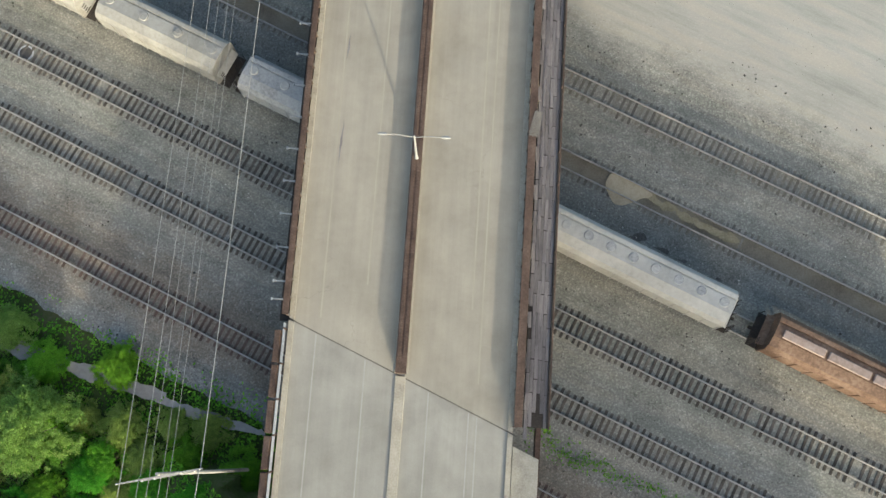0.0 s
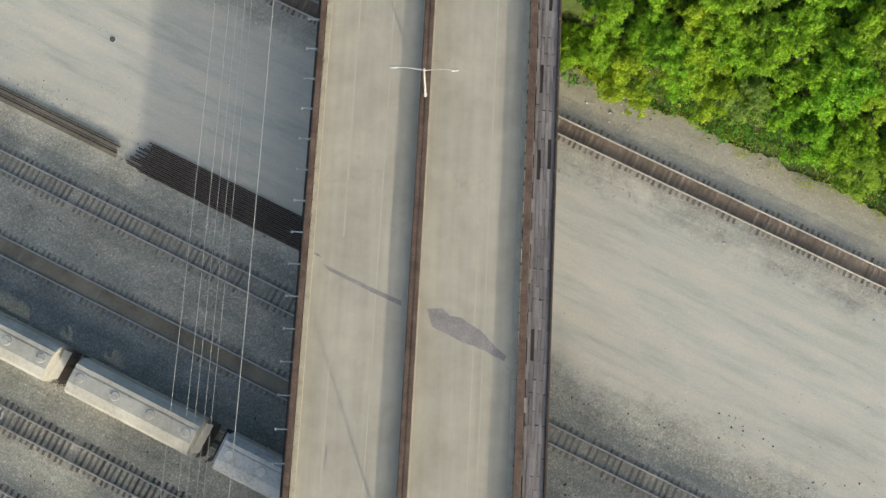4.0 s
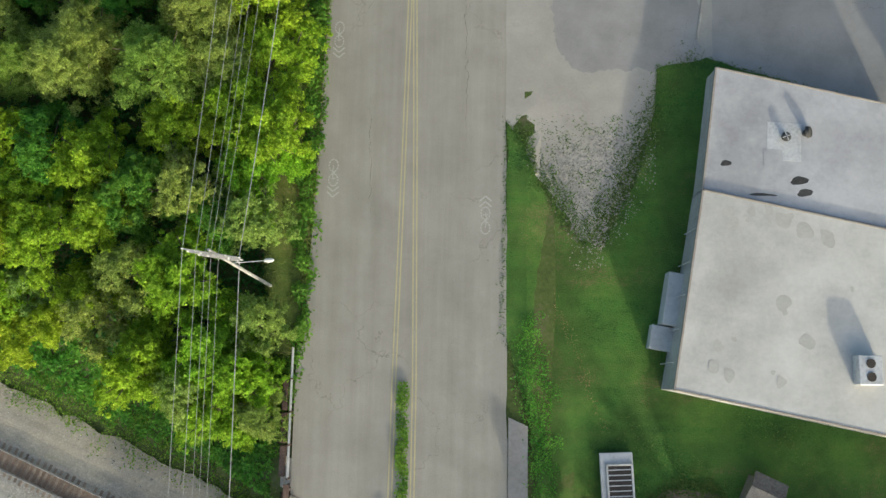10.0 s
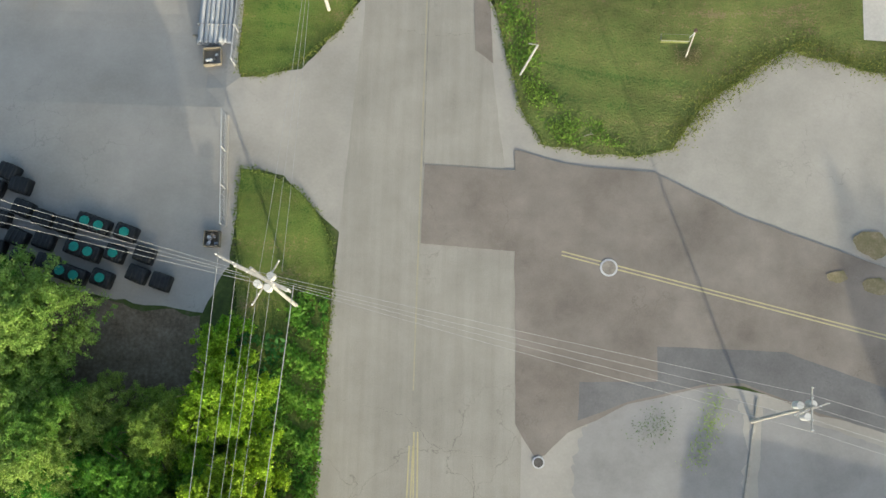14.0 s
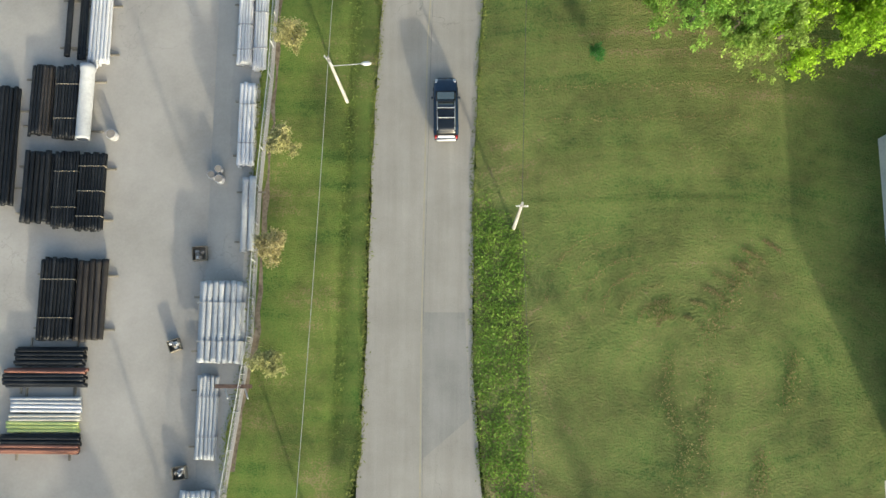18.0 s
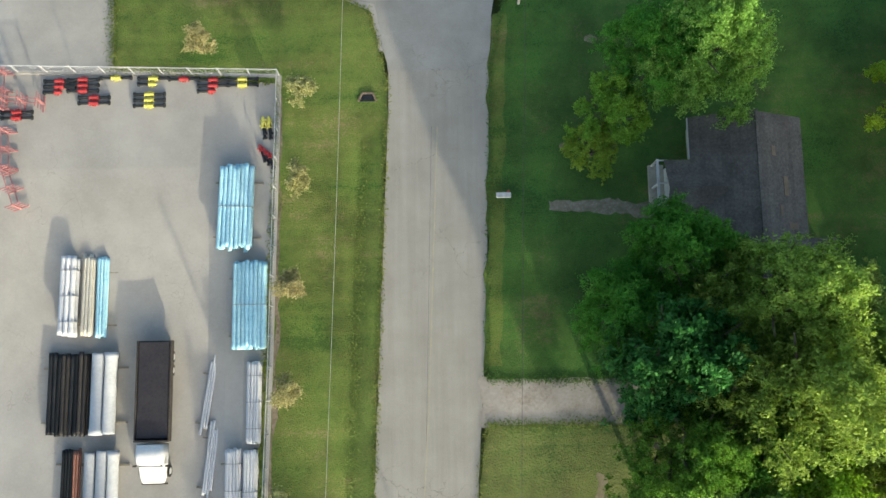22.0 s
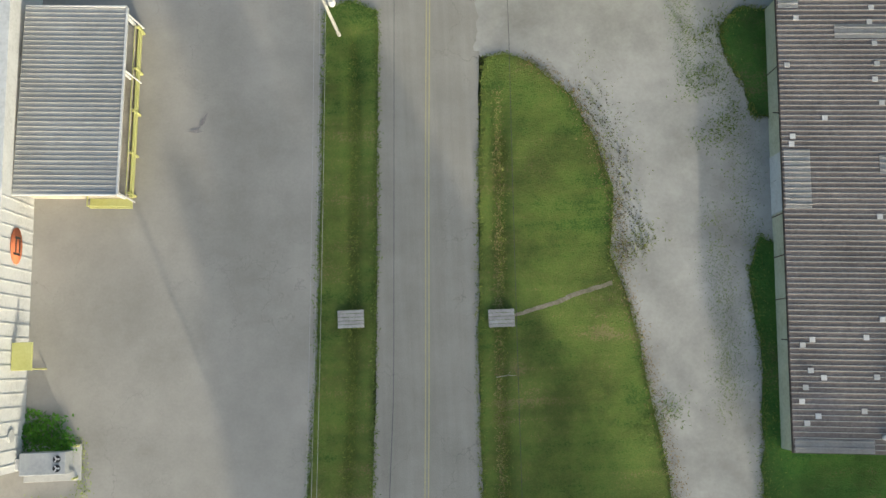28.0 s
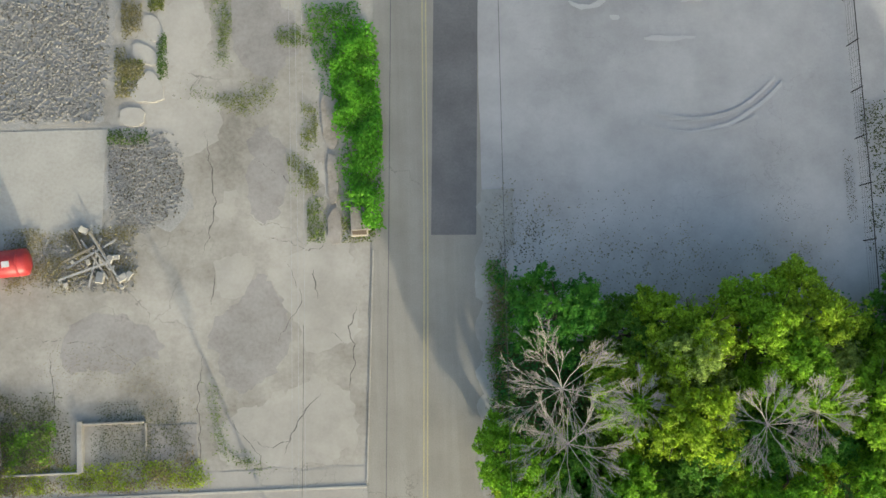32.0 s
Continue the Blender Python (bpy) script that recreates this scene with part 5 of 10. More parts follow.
def oval(y, w, z0, z1, e=0.35, n=20):
    """A rounded-box cross section at y: half width w, from z0 up to z1."""
    pts = []
    for i in range(n):
        a = 2 * math.pi * i / n
        c, s = math.cos(a), math.sin(a)
        pts.append((w * math.copysign(abs(c) ** e, c), y, (z0 + z1) / 2 + (z1 - z0) / 2 * math.copysign(abs(s) ** e, s)))
    return pts


def minivan(x, y):
    r = empty("minivan", x, y, 0.0, rz=1, label="dark blue minivan with roof bars driving in its lane", category="car")
    part("body", loft([oval(-2.55, 0.78, 0.35, 0.72), oval(-2.5, 0.9, 0.3, 0.9), oval(-2.2, 0.97, 0.28, 1.0), oval(0, 0.99, 0.28, 1.02), oval(1.5, 0.97, 0.28, 0.98), oval(2.15, 0.93, 0.3, 0.86), oval(2.45, 0.82, 0.33, 0.74), oval(2.58, 0.6, 0.4, 0.62)]), M["carpaint"], r)
    part("cabin", loft([oval(-2.4, 0.72, 0.8, 1.2, .4), oval(-2.2, 0.78, 0.85, 1.55, .4), oval(-1.9, 0.78, 0.85, 1.7, .4), oval(-0.5, 0.79, 0.85, 1.75, .4), oval(0.35, 0.77, 0.85, 1.7, .4), oval(0.75, 0.8, 0.85, 1.42, .4), oval(1.35, 0.8, 0.8, 1.03, .4)]), M["carblack"], r, "dark glass cabin")
    part("roof", loft([oval(-2.15, 0.6, 1.62, 1.68, .5), oval(-1.8, 0.66, 1.66, 1.745, .5), oval(-0.4, 0.67, 1.7, 1.79, .5), oval(0.25, 0.64, 1.66, 1.735, .5)]), M["carblack"], r, "glossy dark roof")
    gl = part("windscreen", bx(-0.66, 0.42, -0.01, 0.66, 1.32, 0.012, 0.005), M["screen"], r)
    gl.matrix_basis = Matrix.Translation((0, 0.42, 1.665)) @ pose(0, 0, 0, -34) @ Matrix.Translation((0, -0.42, 0.03))
    for s in (-1, 1):
        part("roof_rail", rod(rod(rod(bmesh.new(), (s * 0.68, -1.9, 1.78), (s * 0.7, 0.1, 1.8), 0.025, seg=6), (s * .68, -1.9, 1.78), (s * .68, -2.05, 1.68), .025, seg=6), (s * .7, .1, 1.8), (s * .7, .25, 1.7), .025, seg=6), M["carsilver"], r)
        m = part("mirror", bx(s * 1.06 - 0.1, 0.68, 0.95, s * 1.06 + 0.1, 0.86, 1.12, 0.04), M["carpaint"], r)
        part("headlight", loft([oval(2.1, 0.1, .68, .84), oval(2.42, 0.1, .66, .76)]), M["carsilver"], r).location = (s * 0.72, 0, 0.02)
        part("tail_light", bx(s * 0.82 - 0.08, -2.52, 0.75, s * 0.82 + 0.08, -2.3, 1.1, 0.03), M["redlight"], r)
        for yy in (-1.55, 1.5):
            w = part("wheel", rod(bmesh.new(), (s * 0.78, yy, 0.34), (s * 1.0, yy, 0.34), 0.34, seg=18), M["rubber"], r)
            part("rim", rod(bmesh.new(), (s * 0.98, yy, 0.34), (s * 1.015, yy, 0.34), 0.22, seg=12), M["carsilver"], w)
    for yy in (-1.1, -0.3):
        part("roof_bar", bx(-0.7, yy - 0.03, 1.79, 0.7, yy + 0.03, 1.83, 0.01), M["carsilver"], r)
    part("rear_bumper", loft([oval(-2.62, 0.72, 0.45, 0.68), oval(-2.42, 0.86, 0.42, 0.74)]), M["carsilver"], r, "silver rear bumper step")
    part("tailgate", bx(-0.66, -2.5, 0.9, 0.66, -2.12, 1.24, 0.08), M["carsilver"], r, "bright tailgate panel")


minivan(-1.6, 184.1)


# ---- pipe yard ----
M["pblack"] = mat("black_pipe", ((0.005, 0.006, 0.008), (0.011, 0.0125, 0.015), (0.022, 0.024, 0.027)), 0.7, 5, rough=0.5, spec=0.2, bump=0.05, vary=0.4)
M["pbrown"] = mat("brown_iron_pipe", ((0.020, 0.018, 0.017), (0.042, 0.037, 0.034)), 0.7, 5, rough=0.6, spec=0.2, bump=0.1, vary=0.3)
M["pwhite"] = mat("white_plastic_pipe", ((0.45, 0.453, 0.466), (0.52, 0.523, 0.536), (0.58, 0.583, 0.596)), 0.6, 4, rough=0.6, bump=0, vary=0.08)
M["pgrey"] = mat("pale_grey_pipe", ((0.29, 0.303, 0.315), (0.36, 0.372, 0.385), (0.42, 0.43, 0.44)), 0.6, 4, rough=0.65, bump=0, vary=0.12)
M["pblue"] = mat("light_blue_pipe", ((0.22, 0.42, 0.52), (0.32, 0.55, 0.64), (0.40, 0.62, 0.70)), 0.6, 4, rough=0.45, bump=0, vary=0.12)
M["pbeige"] = mat("beige_pipe", ((0.42, 0.39, 0.32), (0.55, 0.52, 0.44)), 0.6, 4, rough=0.5, bump=0, vary=0.1)
M["pyellow"] = mat("yellow_green_pipe", ((0.42, 0.48, 0.16), (0.55, 0.60, 0.22)), 0.6, 4, rough=0.5, bump=0, vary=0.1)
M["prust"] = mat("red_brown_pipe", ((0.14, 0.06, 0.04), (0.24, 0.11, 0.08)), 0.6, 4, rough=0.7, bump=0.1, vary=0.1)
M["timber"] = mat("dunnage_timber", ((0.15, 0.13, 0.10), (0.27, 0.24, 0.19)), 1, 8, bump=0.2, vary=0.2)
M["strapgrey"] = mat("grey_strap", ((0.24, 0.24, 0.24), (0.34, 0.34, 0.33)), 1, 8, bump=0)
CENTRE = "pipes stacked in the storage yard"
PIPE = {}


def pipe_mesh(rad, L, material):
    key = (round(rad, 3), round(L, 1), material)
    if key not in PIPE:
        bm = bmesh.new()
        seg = 12
        rings = []
        for x, r in ((-L / 2, rad * 0.82), (-L / 2, rad), (-L / 2 + 0.22, rad * 1.0), (L / 2 - 0.5, rad), (L / 2 - 0.42, rad * 1.12), (L / 2, rad * 1.12), (L / 2, rad * 0.86), (L / 2 - 0.3, rad * 0.84)):
            rings.append([(r * math.cos(6.2832 * i / seg), x, r * math.sin(6.2832 * i / seg)) for i in range(seg)])
        b2 = loft(rings, False)
        me = bpy.data.meshes.new("pipe")
        b2.to_mesh(me)
        b2.free()
        bm.free()
        me.materials.append(M[material])
        PIPE[key] = me
    return PIPE[key]


def bundle(x0, x1, y0, y1, n, material, label, tiers=1, straps=0, flat=False, turn=0.0, ragged=0.12, base=None, dun=True):
    """Pipes side by side from x0 to x1, y0 to y1; flat: laid along x instead."""
    cx, cy = (x0 + x1) / 2, (y0 + y1) / 2
    w, L = ((y1 - y0), (x1 - x0)) if flat else ((x1 - x0), (y1 - y0))
    rad = w / n / 2 * 0.97
    z = height(cx, cy) + 0.08 if base is None else base
    r = empty("pipe_bundle", cx, cy, z, rz=turn + (90 if flat else 0), label=label, category="pipe stack", group=CENTRE)
    rg = random.Random(int(abs(cx * 13 + cy * 7)))
    d = 0.12 if dun else 0.0
    mats = material if isinstance(material, (list, tuple)) else (material,)
    for t in range(tiers):
        m = n - (t % 2)
        for i in range(m):
            mt = mats[i * len(mats) // m]
            k = new("pipe", pipe_mesh(rad, L - 0.3, mt))
            k.parent = r
            k.location = (-w / 2 + rad * (1 + (t % 2)) + i * 2 * rad * 1.03, rg.uniform(-ragged, ragged), d + rad + t * rad * 1.75)
            k.rotation_euler = (0, rg.uniform(0, 6), rg.uniform(-.01, .01) + (math.pi if rg.random() < .5 else 0))
    if dun:
        tm = None
        for f in (-0.34, 0.3):
            ob = part("dunnage", bx(-w / 2 - 0.5, f * L - 0.07, 0, w / 2 + 0.7, f * L + 0.07, 0.12, 0.01), M["timber"], r)
    h = d + 2 * rad + (tiers - 1) * rad * 1.75
    for i in range(straps):
        y = -L / 2 + L * (i + 0.6) / (straps + 0.2)
        part("strap", bx(-w / 2 - 0.02, y - 0.025, d, w / 2 + 0.02, y + 0.025, h + 0.02), M["strapgrey"] if mats[0] in ("pwhite", "pgrey", "pblue") else M["timber"], r)
    return r


DX, DY = -0.5, 0.25


def left(x0, x1, y0, y1, *a, **k):
    return bundle(x0 + DX, x1 + DX, y0 + DY, y1 + DY, *a, **k)


left(-34.9, -28.6, 156.9, 158.4, 5, ["prust", "pblack", "pblack"], "red-brown and black pipes laid across the yard", flat=True, tiers=2)
left(-34.6, -28.8, 158.5, 159.9, 5, ["pyellow", "pbeige"], "yellow-green and beige pipes laid across the yard", flat=True)
left(-34.4, -28.7, 160.0, 161.2, 4, ["pwhite", "pgrey"], "white and grey pipes laid across the yard", flat=True)
left(-35.0, -28.5, 161.9, 163.4, 5, ["pblack", "pblack", "prust"], "black and red-brown pipes laid across the yard", flat=True, tiers=2)
left(-34.3, -28.7, 163.5, 165.0, 5, "pblack", "black pipes laid across the yard", flat=True, tiers=2)
left(-32.6, -30.0, 165.4, 172.0, 9, "pblack", "stack of thin black pipes", tiers=3, straps=2)
left(-29.9, -27.5, 165.3, 171.9, 5, "pbrown", "row of thick brown iron pipes")
left(-34.8, -32.3, 174.6, 180.6, 6, "pblack", "row of black iron pipes", tiers=2)
left(-32.2, -30.3, 174.2, 180.6, 8, "pblack", "stack of thin black pipes with yellow marks", tiers=3, straps=2)
left(-30.2, -28.2, 174.0, 180.5, 8, "pblack", "stack of thin black pipes with pale straps", tiers=3, straps=3)
left(-34.8, -32.9, 181.8, 187.9, 7, ["pblack", "pbrown"], "stack of black and brown pipes", tiers=2)
left(-32.6, -30.8, 181.5, 187.8, 7, "pblack", "stack of thin black pipes", tiers=3, straps=2)
left(-30.7, -29.5, 181.3, 187.8, 1, "pgrey", "single thick pale grey pipe")
left(-32.3, -31.8, 188.4, 194.8, 1, "pblack", "single black pipe on timbers")
left(-31.3, -30.6, 188.2, 194.8, 3, "pblack", "three black pipes on timbers")
left(-30.4, -28.6, 187.8, 194.4, 6, "pwhite", "loose white plastic pipes", tiers=2, ragged=0.3)
left(-31.6, -30.0, 195.0, 201.5, 7, ["pblack", "pblack", "prust"], "stack of black pipes with a rusty one", tiers=2)
left(-29.6, -26.8, 194.9, 201.4, 3, "pgrey", "three thick pale grey pipes")
left(-33.0, -29.5, 202.4, 209.3, 10, ["pblack", "pbrown", "pblack", "pbrown"], "stacks of black and brown pipes side by side", tiers=2)
left(-29.3, -27.2, 202.4, 209.3, 2, "pgrey", "two thick pale grey pipes")
left(-31.9, -30.6, 210.4, 217.2, 3, "pwhite", "strapped bundle of white pipes", tiers=3, straps=3)
left(-30.4, -29.3, 210.6, 217.4, 4, "pbeige", "loose beige plastic pipes", tiers=2, ragged=0.3)
left(-29.2, -28.2, 210.3, 217.2, 4, "pblue", "bundle of light blue pipes", tiers=2)
left(-37.5, -35.5, 176, 186, 6, "pblack", "row of black pipes by the yard edge", tiers=2)

bundle(-21.5, -18.5, 148.4, 154.7, 8, "pgrey", "row of silver-grey pipes on timbers", tiers=2, straps=2)
bundle(-20.5, -18.7, 156.7, 163.3, 6, "pgrey", "row of silver-grey pipes on timbers", tiers=2, straps=2)
bundle(-20.5, -16.9, 163.9, 170.4, 8, "pgrey", "row of silver-grey square-bundled pipes", tiers=2, straps=2)
bundle(-17.5, -16.4, 172.4, 178.6, 2, "pgrey", "two thick grey pipes beside the fence", base=0.0)
bundle(-18.0, -16.7, 179.3, 186.3, 4, "pwhite", "bundle of white pipes beside the fence", tiers=3, straps=2, base=-0.3)
bundle(-18.4, -17.2, 187.7, 194.5, 5, "pwhite", "strapped block of white pipes", tiers=4, straps=3, base=-0.3)
bundle(-17.1, -16.0, 187.3, 194.0, 5, "pwhite", "strapped block of white pipes", tiers=4, straps=2, base=-0.3)
bundle(-18.5, -17.2, 195.0, 201.7, 5, "pwhite", "strapped block of white pipes", tiers=4, straps=3, base=-0.3)
bundle(-17.1, -15.9, 194.9, 201.6, 5, "pwhite", "strapped block of white pipes", tiers=4, straps=1, base=-0.3)
bundle(-16.9, -15.7, 201.9, 208.6, 5, "pwhite", "strapped block of white pipes", tiers=4, straps=3, base=-0.3)
bundle(-20.4, -19.6, 197.4, 203.6, 4, "pwhite", "loose white pipes leaning askew on the ground", ragged=0.8, turn=-6)
bundle(-20.6, -20.0, 202.5, 208.8, 3, "pwhite", "loose white pipes leaning askew on the ground", ragged=0.6, turn=-8)
bundle(-18.1, -15.4, 209.4, 216.8, 8, "pblue", "big bundle of light blue plastic pipes", tiers=3, straps=1, base=-0.2)
bundle(-19.4, -16.6, 217.6, 224.8, 8, "pblue", "big bundle of light blue plastic pipes with loose ones on top", tiers=3, straps=1, base=0.0, ragged=0.3, turn=-1.5)


def fence(pts, label, h=1.6, sp=2.4, foot=True):
    r = empty("fence", pts[0][0], pts[0][1], 0, label=label, category="fence")
    ox, oy = pts[0]
    bmc = bmesh.new()
    for (ax, ay), (cx, cy) in zip(pts[:-1], pts[1:]):
        d = Vector((cx - ax, cy - ay, 0))
        ang = math.degrees(math.atan2(d.y, d.x))
        m = Matrix.Translation((ax - ox, ay - oy, 0)) @ pose(0, 0, 0, 0, 0, ang)
        if foot:
            part("footing", box(bmesh.new(), 0, -0.16, -1.3, d.length, 0.16, 0.1, 0.02, m), M["lot"], r, "pale concrete footing")
        steel = M["galv" if foot else "darksteel"]
        part("top_rail", rod(bmesh.new(), (ax - ox, ay - oy, h), (cx - ox, cy - oy, h), 0.035, seg=6), steel, r)
        bm = bmesh.new()
        for k in range(1, 5):
            rod(bm, (ax - ox, ay - oy, h * k / 5), (cx - ox, cy - oy, h * k / 5), 0.008, seg=3)
        n2 = int(d.length / 0.35)
        for k in range(n2):
            f = (k + .5) / n2
            x, y = ax - ox + d.x * f, ay - oy + d.y * f
            rod(bm, (x, y, 0.1), (x, y, h), 0.006, seg=3)
        part("mesh", bm, steel, r, "chain-link mesh")
        n = max(1, int(d.length / sp))
        for k in range(n):
            f = k / n
            part("post", rod(bmesh.new(), (ax - ox + d.x * f, ay - oy + d.y * f, 0), (ax - ox + d.x * f, ay - oy + d.y * f, h + 0.12), 0.045, seg=7), steel, r)
    return r


fence([(-18.1, 133.8), (-18.6, 142.6)], "chain-link fence on a pale footing by the gate")
fence([(-18.2, 146.6), (-17.9, 154.8), (-16.4, 166), (-16.2, 177.7), (-15.6, 186.7), (-15.0, 208), (-14.6, 232.7), (-37, 233.4), (-56, 233.8)], "chain-link fence on a pale footing round the pipe yard")
fence([(33.9, 322.3), (33.9, 330.2), (33.7, 343.8), (33.5, 365)], "thin dark chain-link fence across the empty lot", sp=3.4, foot=False)


def truck(x, y, z):
    r = empty("flatbed_truck", x, y, z, label="white-cab truck with a dark covered bed parked in the yard", category="truck")
    part("bed", bx(-1.35, 3.1, 0.9, 1.35, 11.0, 1.35, 0.04), M["darksteel"], r)
    part("bed_cover", bx(-1.3, 3.15, 1.35, 1.3, 10.95, 1.75, 0.1), M["navy"], r, "dark navy tarpaulin cover")
    for s in (-1, 1):
        part("bed_rail", bx(s * 1.36 - 0.05, 3.1, 1.2, s * 1.36 + 0.05, 11.0, 1.82, 0.01), M["darksteel"], r)
    part("headboard", bx(-1.35, 2.95, 0.9, 1.35, 3.08, 2.1, 0.02), M["darksteel"], r)
    part("cab", loft([oval(2.75, 1.1, 0.5, 2.2, .3), oval(1.9, 1.14, 0.5, 2.35, .3), oval(1.35, 1.1, 0.5, 2.2, .3), oval(0.95, 1.1, 0.5, 1.45, .3), oval(0.2, 1.05, 0.5, 1.3, .35), oval(-0.35, 0.85, 0.55, 1.1, .4)]), M["white"], r)
    w = part("windscreen", bx(-0.95, 0, -0.01, 0.95, 0.72, 0.015, 0.005), M["carblack"], r)
    w.matrix_basis = Matrix.Translation((0, 0.98, 1.5)) @ pose(0, 0, 0, 58)
    for s in (-1, 1):
        part("mirror", bx(s * 1.3 - 0.12, 1.0, 1.4, s * 1.3 + 0.12, 1.12, 1.85, 0.03), M["darksteel"], r)
        part("headlight", bx(s * 0.75 - 0.14, -0.36, 0.75, s * 0.75 + 0.14, -0.2, 0.95, 0.03), M["carsilver"], r)
        for yy in (0.55, 8.6, 9.7):
            wh = part("wheel", rod(bmesh.new(), (s * 0.85, yy, 0.48), (s * 1.2, yy, 0.48), 0.48, seg=16), M["rubber"], r)
            part("rim", rod(bmesh.new(), (s * 1.18, yy, 0.48), (s * 1.22, yy, 0.48), 0.26, seg=12), M["white"], wh)
    part("bumper", bx(-1.05, -0.5, 0.45, 1.05, -0.35, 0.65, 0.03), M["darksteel"], r)


M["navy"] = mat("navy_tarpaulin", ((0.018, 0.016, 0.02), (0.042, 0.036, 0.038)), 0.6, 5, rough=0.7, bump=0.2)
truck(-24.4, 199.3, -1.2)
M["teal"] = mat("teal_lid", ((0.01, 0.16, 0.13), (0.02, 0.24, 0.19)), 1, 5, rough=0.5, bump=0)
M["tank"] = mat("black_plastic", ((0.008, 0.009, 0.010), (0.022, 0.024, 0.026)), 1.5, 6, rough=0.5, bump=0.05)


def tank(x, y, rz, L, lids, label):
    r = empty("plastic_tank", x, y, height(x, y), rz=rz, label=label, category="tank", group="plastic tanks by the wood")
    part("body", loft([[(xx, yy, zz) for xx, yy, zz in oval(y_, 0.62, 0.0, 1.1, .45)] for y_ in (-L / 2, -L / 2 + 0.1, L / 2 - 0.1, L / 2)]), M["tank"], r)
    for i in range(int(L / 0.35)):
        yy = -L / 2 + 0.25 + i * 0.35
        part("rib", loft([oval(yy - 0.05, 0.65, 0.02, 1.14, .45), oval(yy + 0.05, 0.65, 0.02, 1.14, .45)]), M["tank"], r)
    for i in range(lids):
        yy = (i - (lids - 1) / 2) * 1.1
        part("lid", rod(bmesh.new(), (0, yy, 1.1), (0, yy, 1.2), 0.36, seg=16), M["teal"], r, "round teal-green lid")


for x, y, L, n in ((-27.8, 133.6, 2.4, 2), (-25.3, 133.0, 1.5, 1), (-28.4, 131.6, 2.6, 2), (-26.0, 131.4, 1.3, 1), (-29.3, 129.8, 2.6, 2), (-26.8, 129.5, 1.4, 1)):
    tank(x, y, 72, L, n, "ribbed black plastic tank with teal lids")
for x, y in ((-33.6, 136.4), (-34.6, 137.4), (-35.6, 136.2), (-33.2, 134.6), (-34.9, 133.8), (-31.6, 133.9), (-33.4, 132.4), (-31.4, 132.2), (-29.9, 133.4), (-31.0, 130.6), (-33, 130.8), (-35, 131.6), (-36.8, 132.6), (-36.6, 134.8), (-23.8, 131.4), (-24.2, 129.9), (-22.4, 129.4), (-36.5, 130.8), (-38.5, 133)):
    tank(x, y, 72 + (x * 7) % 9 - 4, 1.35, 0, "low black plastic basin without a lid")

M["redp"] = mat("red_enamel", ((0.27, 0.025, 0.03), (0.40, 0.05, 0.05)), 1, 6, rough=0.4, bump=0)
M["yelp"] = mat("yellow_enamel", ((0.50, 0.45, 0.08), (0.62, 0.56, 0.14)), 1, 6, rough=0.4, bump=0)
HYD = {}


def hydrant(x, y, col, rz):
    """A hydrant lying on its side, barrel to the fence."""
    r = empty("hydrant", x, y, height(x, y), rz=rz, label="new %s fire hydrant with black barrel lying in a row" % col, category="hydrant", group="hydrants along the fence")
    if col not in HYD:
        b1 = rod(bmesh.new(), (0, 0.1, 0.2), (0, 0.62, 0.2), 0.16, 0.14, 10)
        rod(b1, (-0.28, 0.35, 0.2), (0.28, 0.35, 0.2), 0.08, seg=8)
        rod(b1, (0, 0.62, 0.2), (0, 0.72, 0.2), 0.1, 0.03, 8)
        rod(b1, (0, 0.06, 0.2), (0, 0.12, 0.2), 0.22, seg=10)
        b2 = rod(bmesh.new(), (0, -0.8, 0.2), (0, 0.06, 0.2), 0.12, seg=8)
        rod(b2, (0, -0.9, 0.2), (0, -0.75, 0.2), 0.2, seg=8)
        HYD[col] = (part("bonnet", b1, M["redp" if col == "red" else "yelp"], r), part("barrel", b2, M["tank"], r))
    else:
        for o in HYD[col]:
            k = new(o.name.split(".")[0], o.data)
            k.parent = r


for x, y, col, n in ((-33.4, 232.2, "red", 5), (-31.4, 232.3, "red", 6), (-30.4, 230.7, "red", 4), (-28.6, 232.4, "yellow", 2), (-25.4, 232.3, "yellow", 3), (-25.7, 230.9, "yellow", 6), (-22.8, 232.2, "red", 2), (-20.3, 232.1, "red", 5), (-17.8, 232.1, "yellow", 4), (-36.9, 229.5, "red", 4)):
    for i in range(n):
        hydrant(x + (i % 2) * 0.9 - 0.4, y - (i // 2) * 0.5 + 0.3, col, 90 if i % 2 else -90)
for i in range(4):
    hydrant(-15.9 + (i % 2) * 0.5, 228.4 - (i // 2) * 0.4, "yellow", 10)
for i in range(3):
    hydrant(-16.0 + i * 0.35, 226.0 - .3 * i, "red", 20)


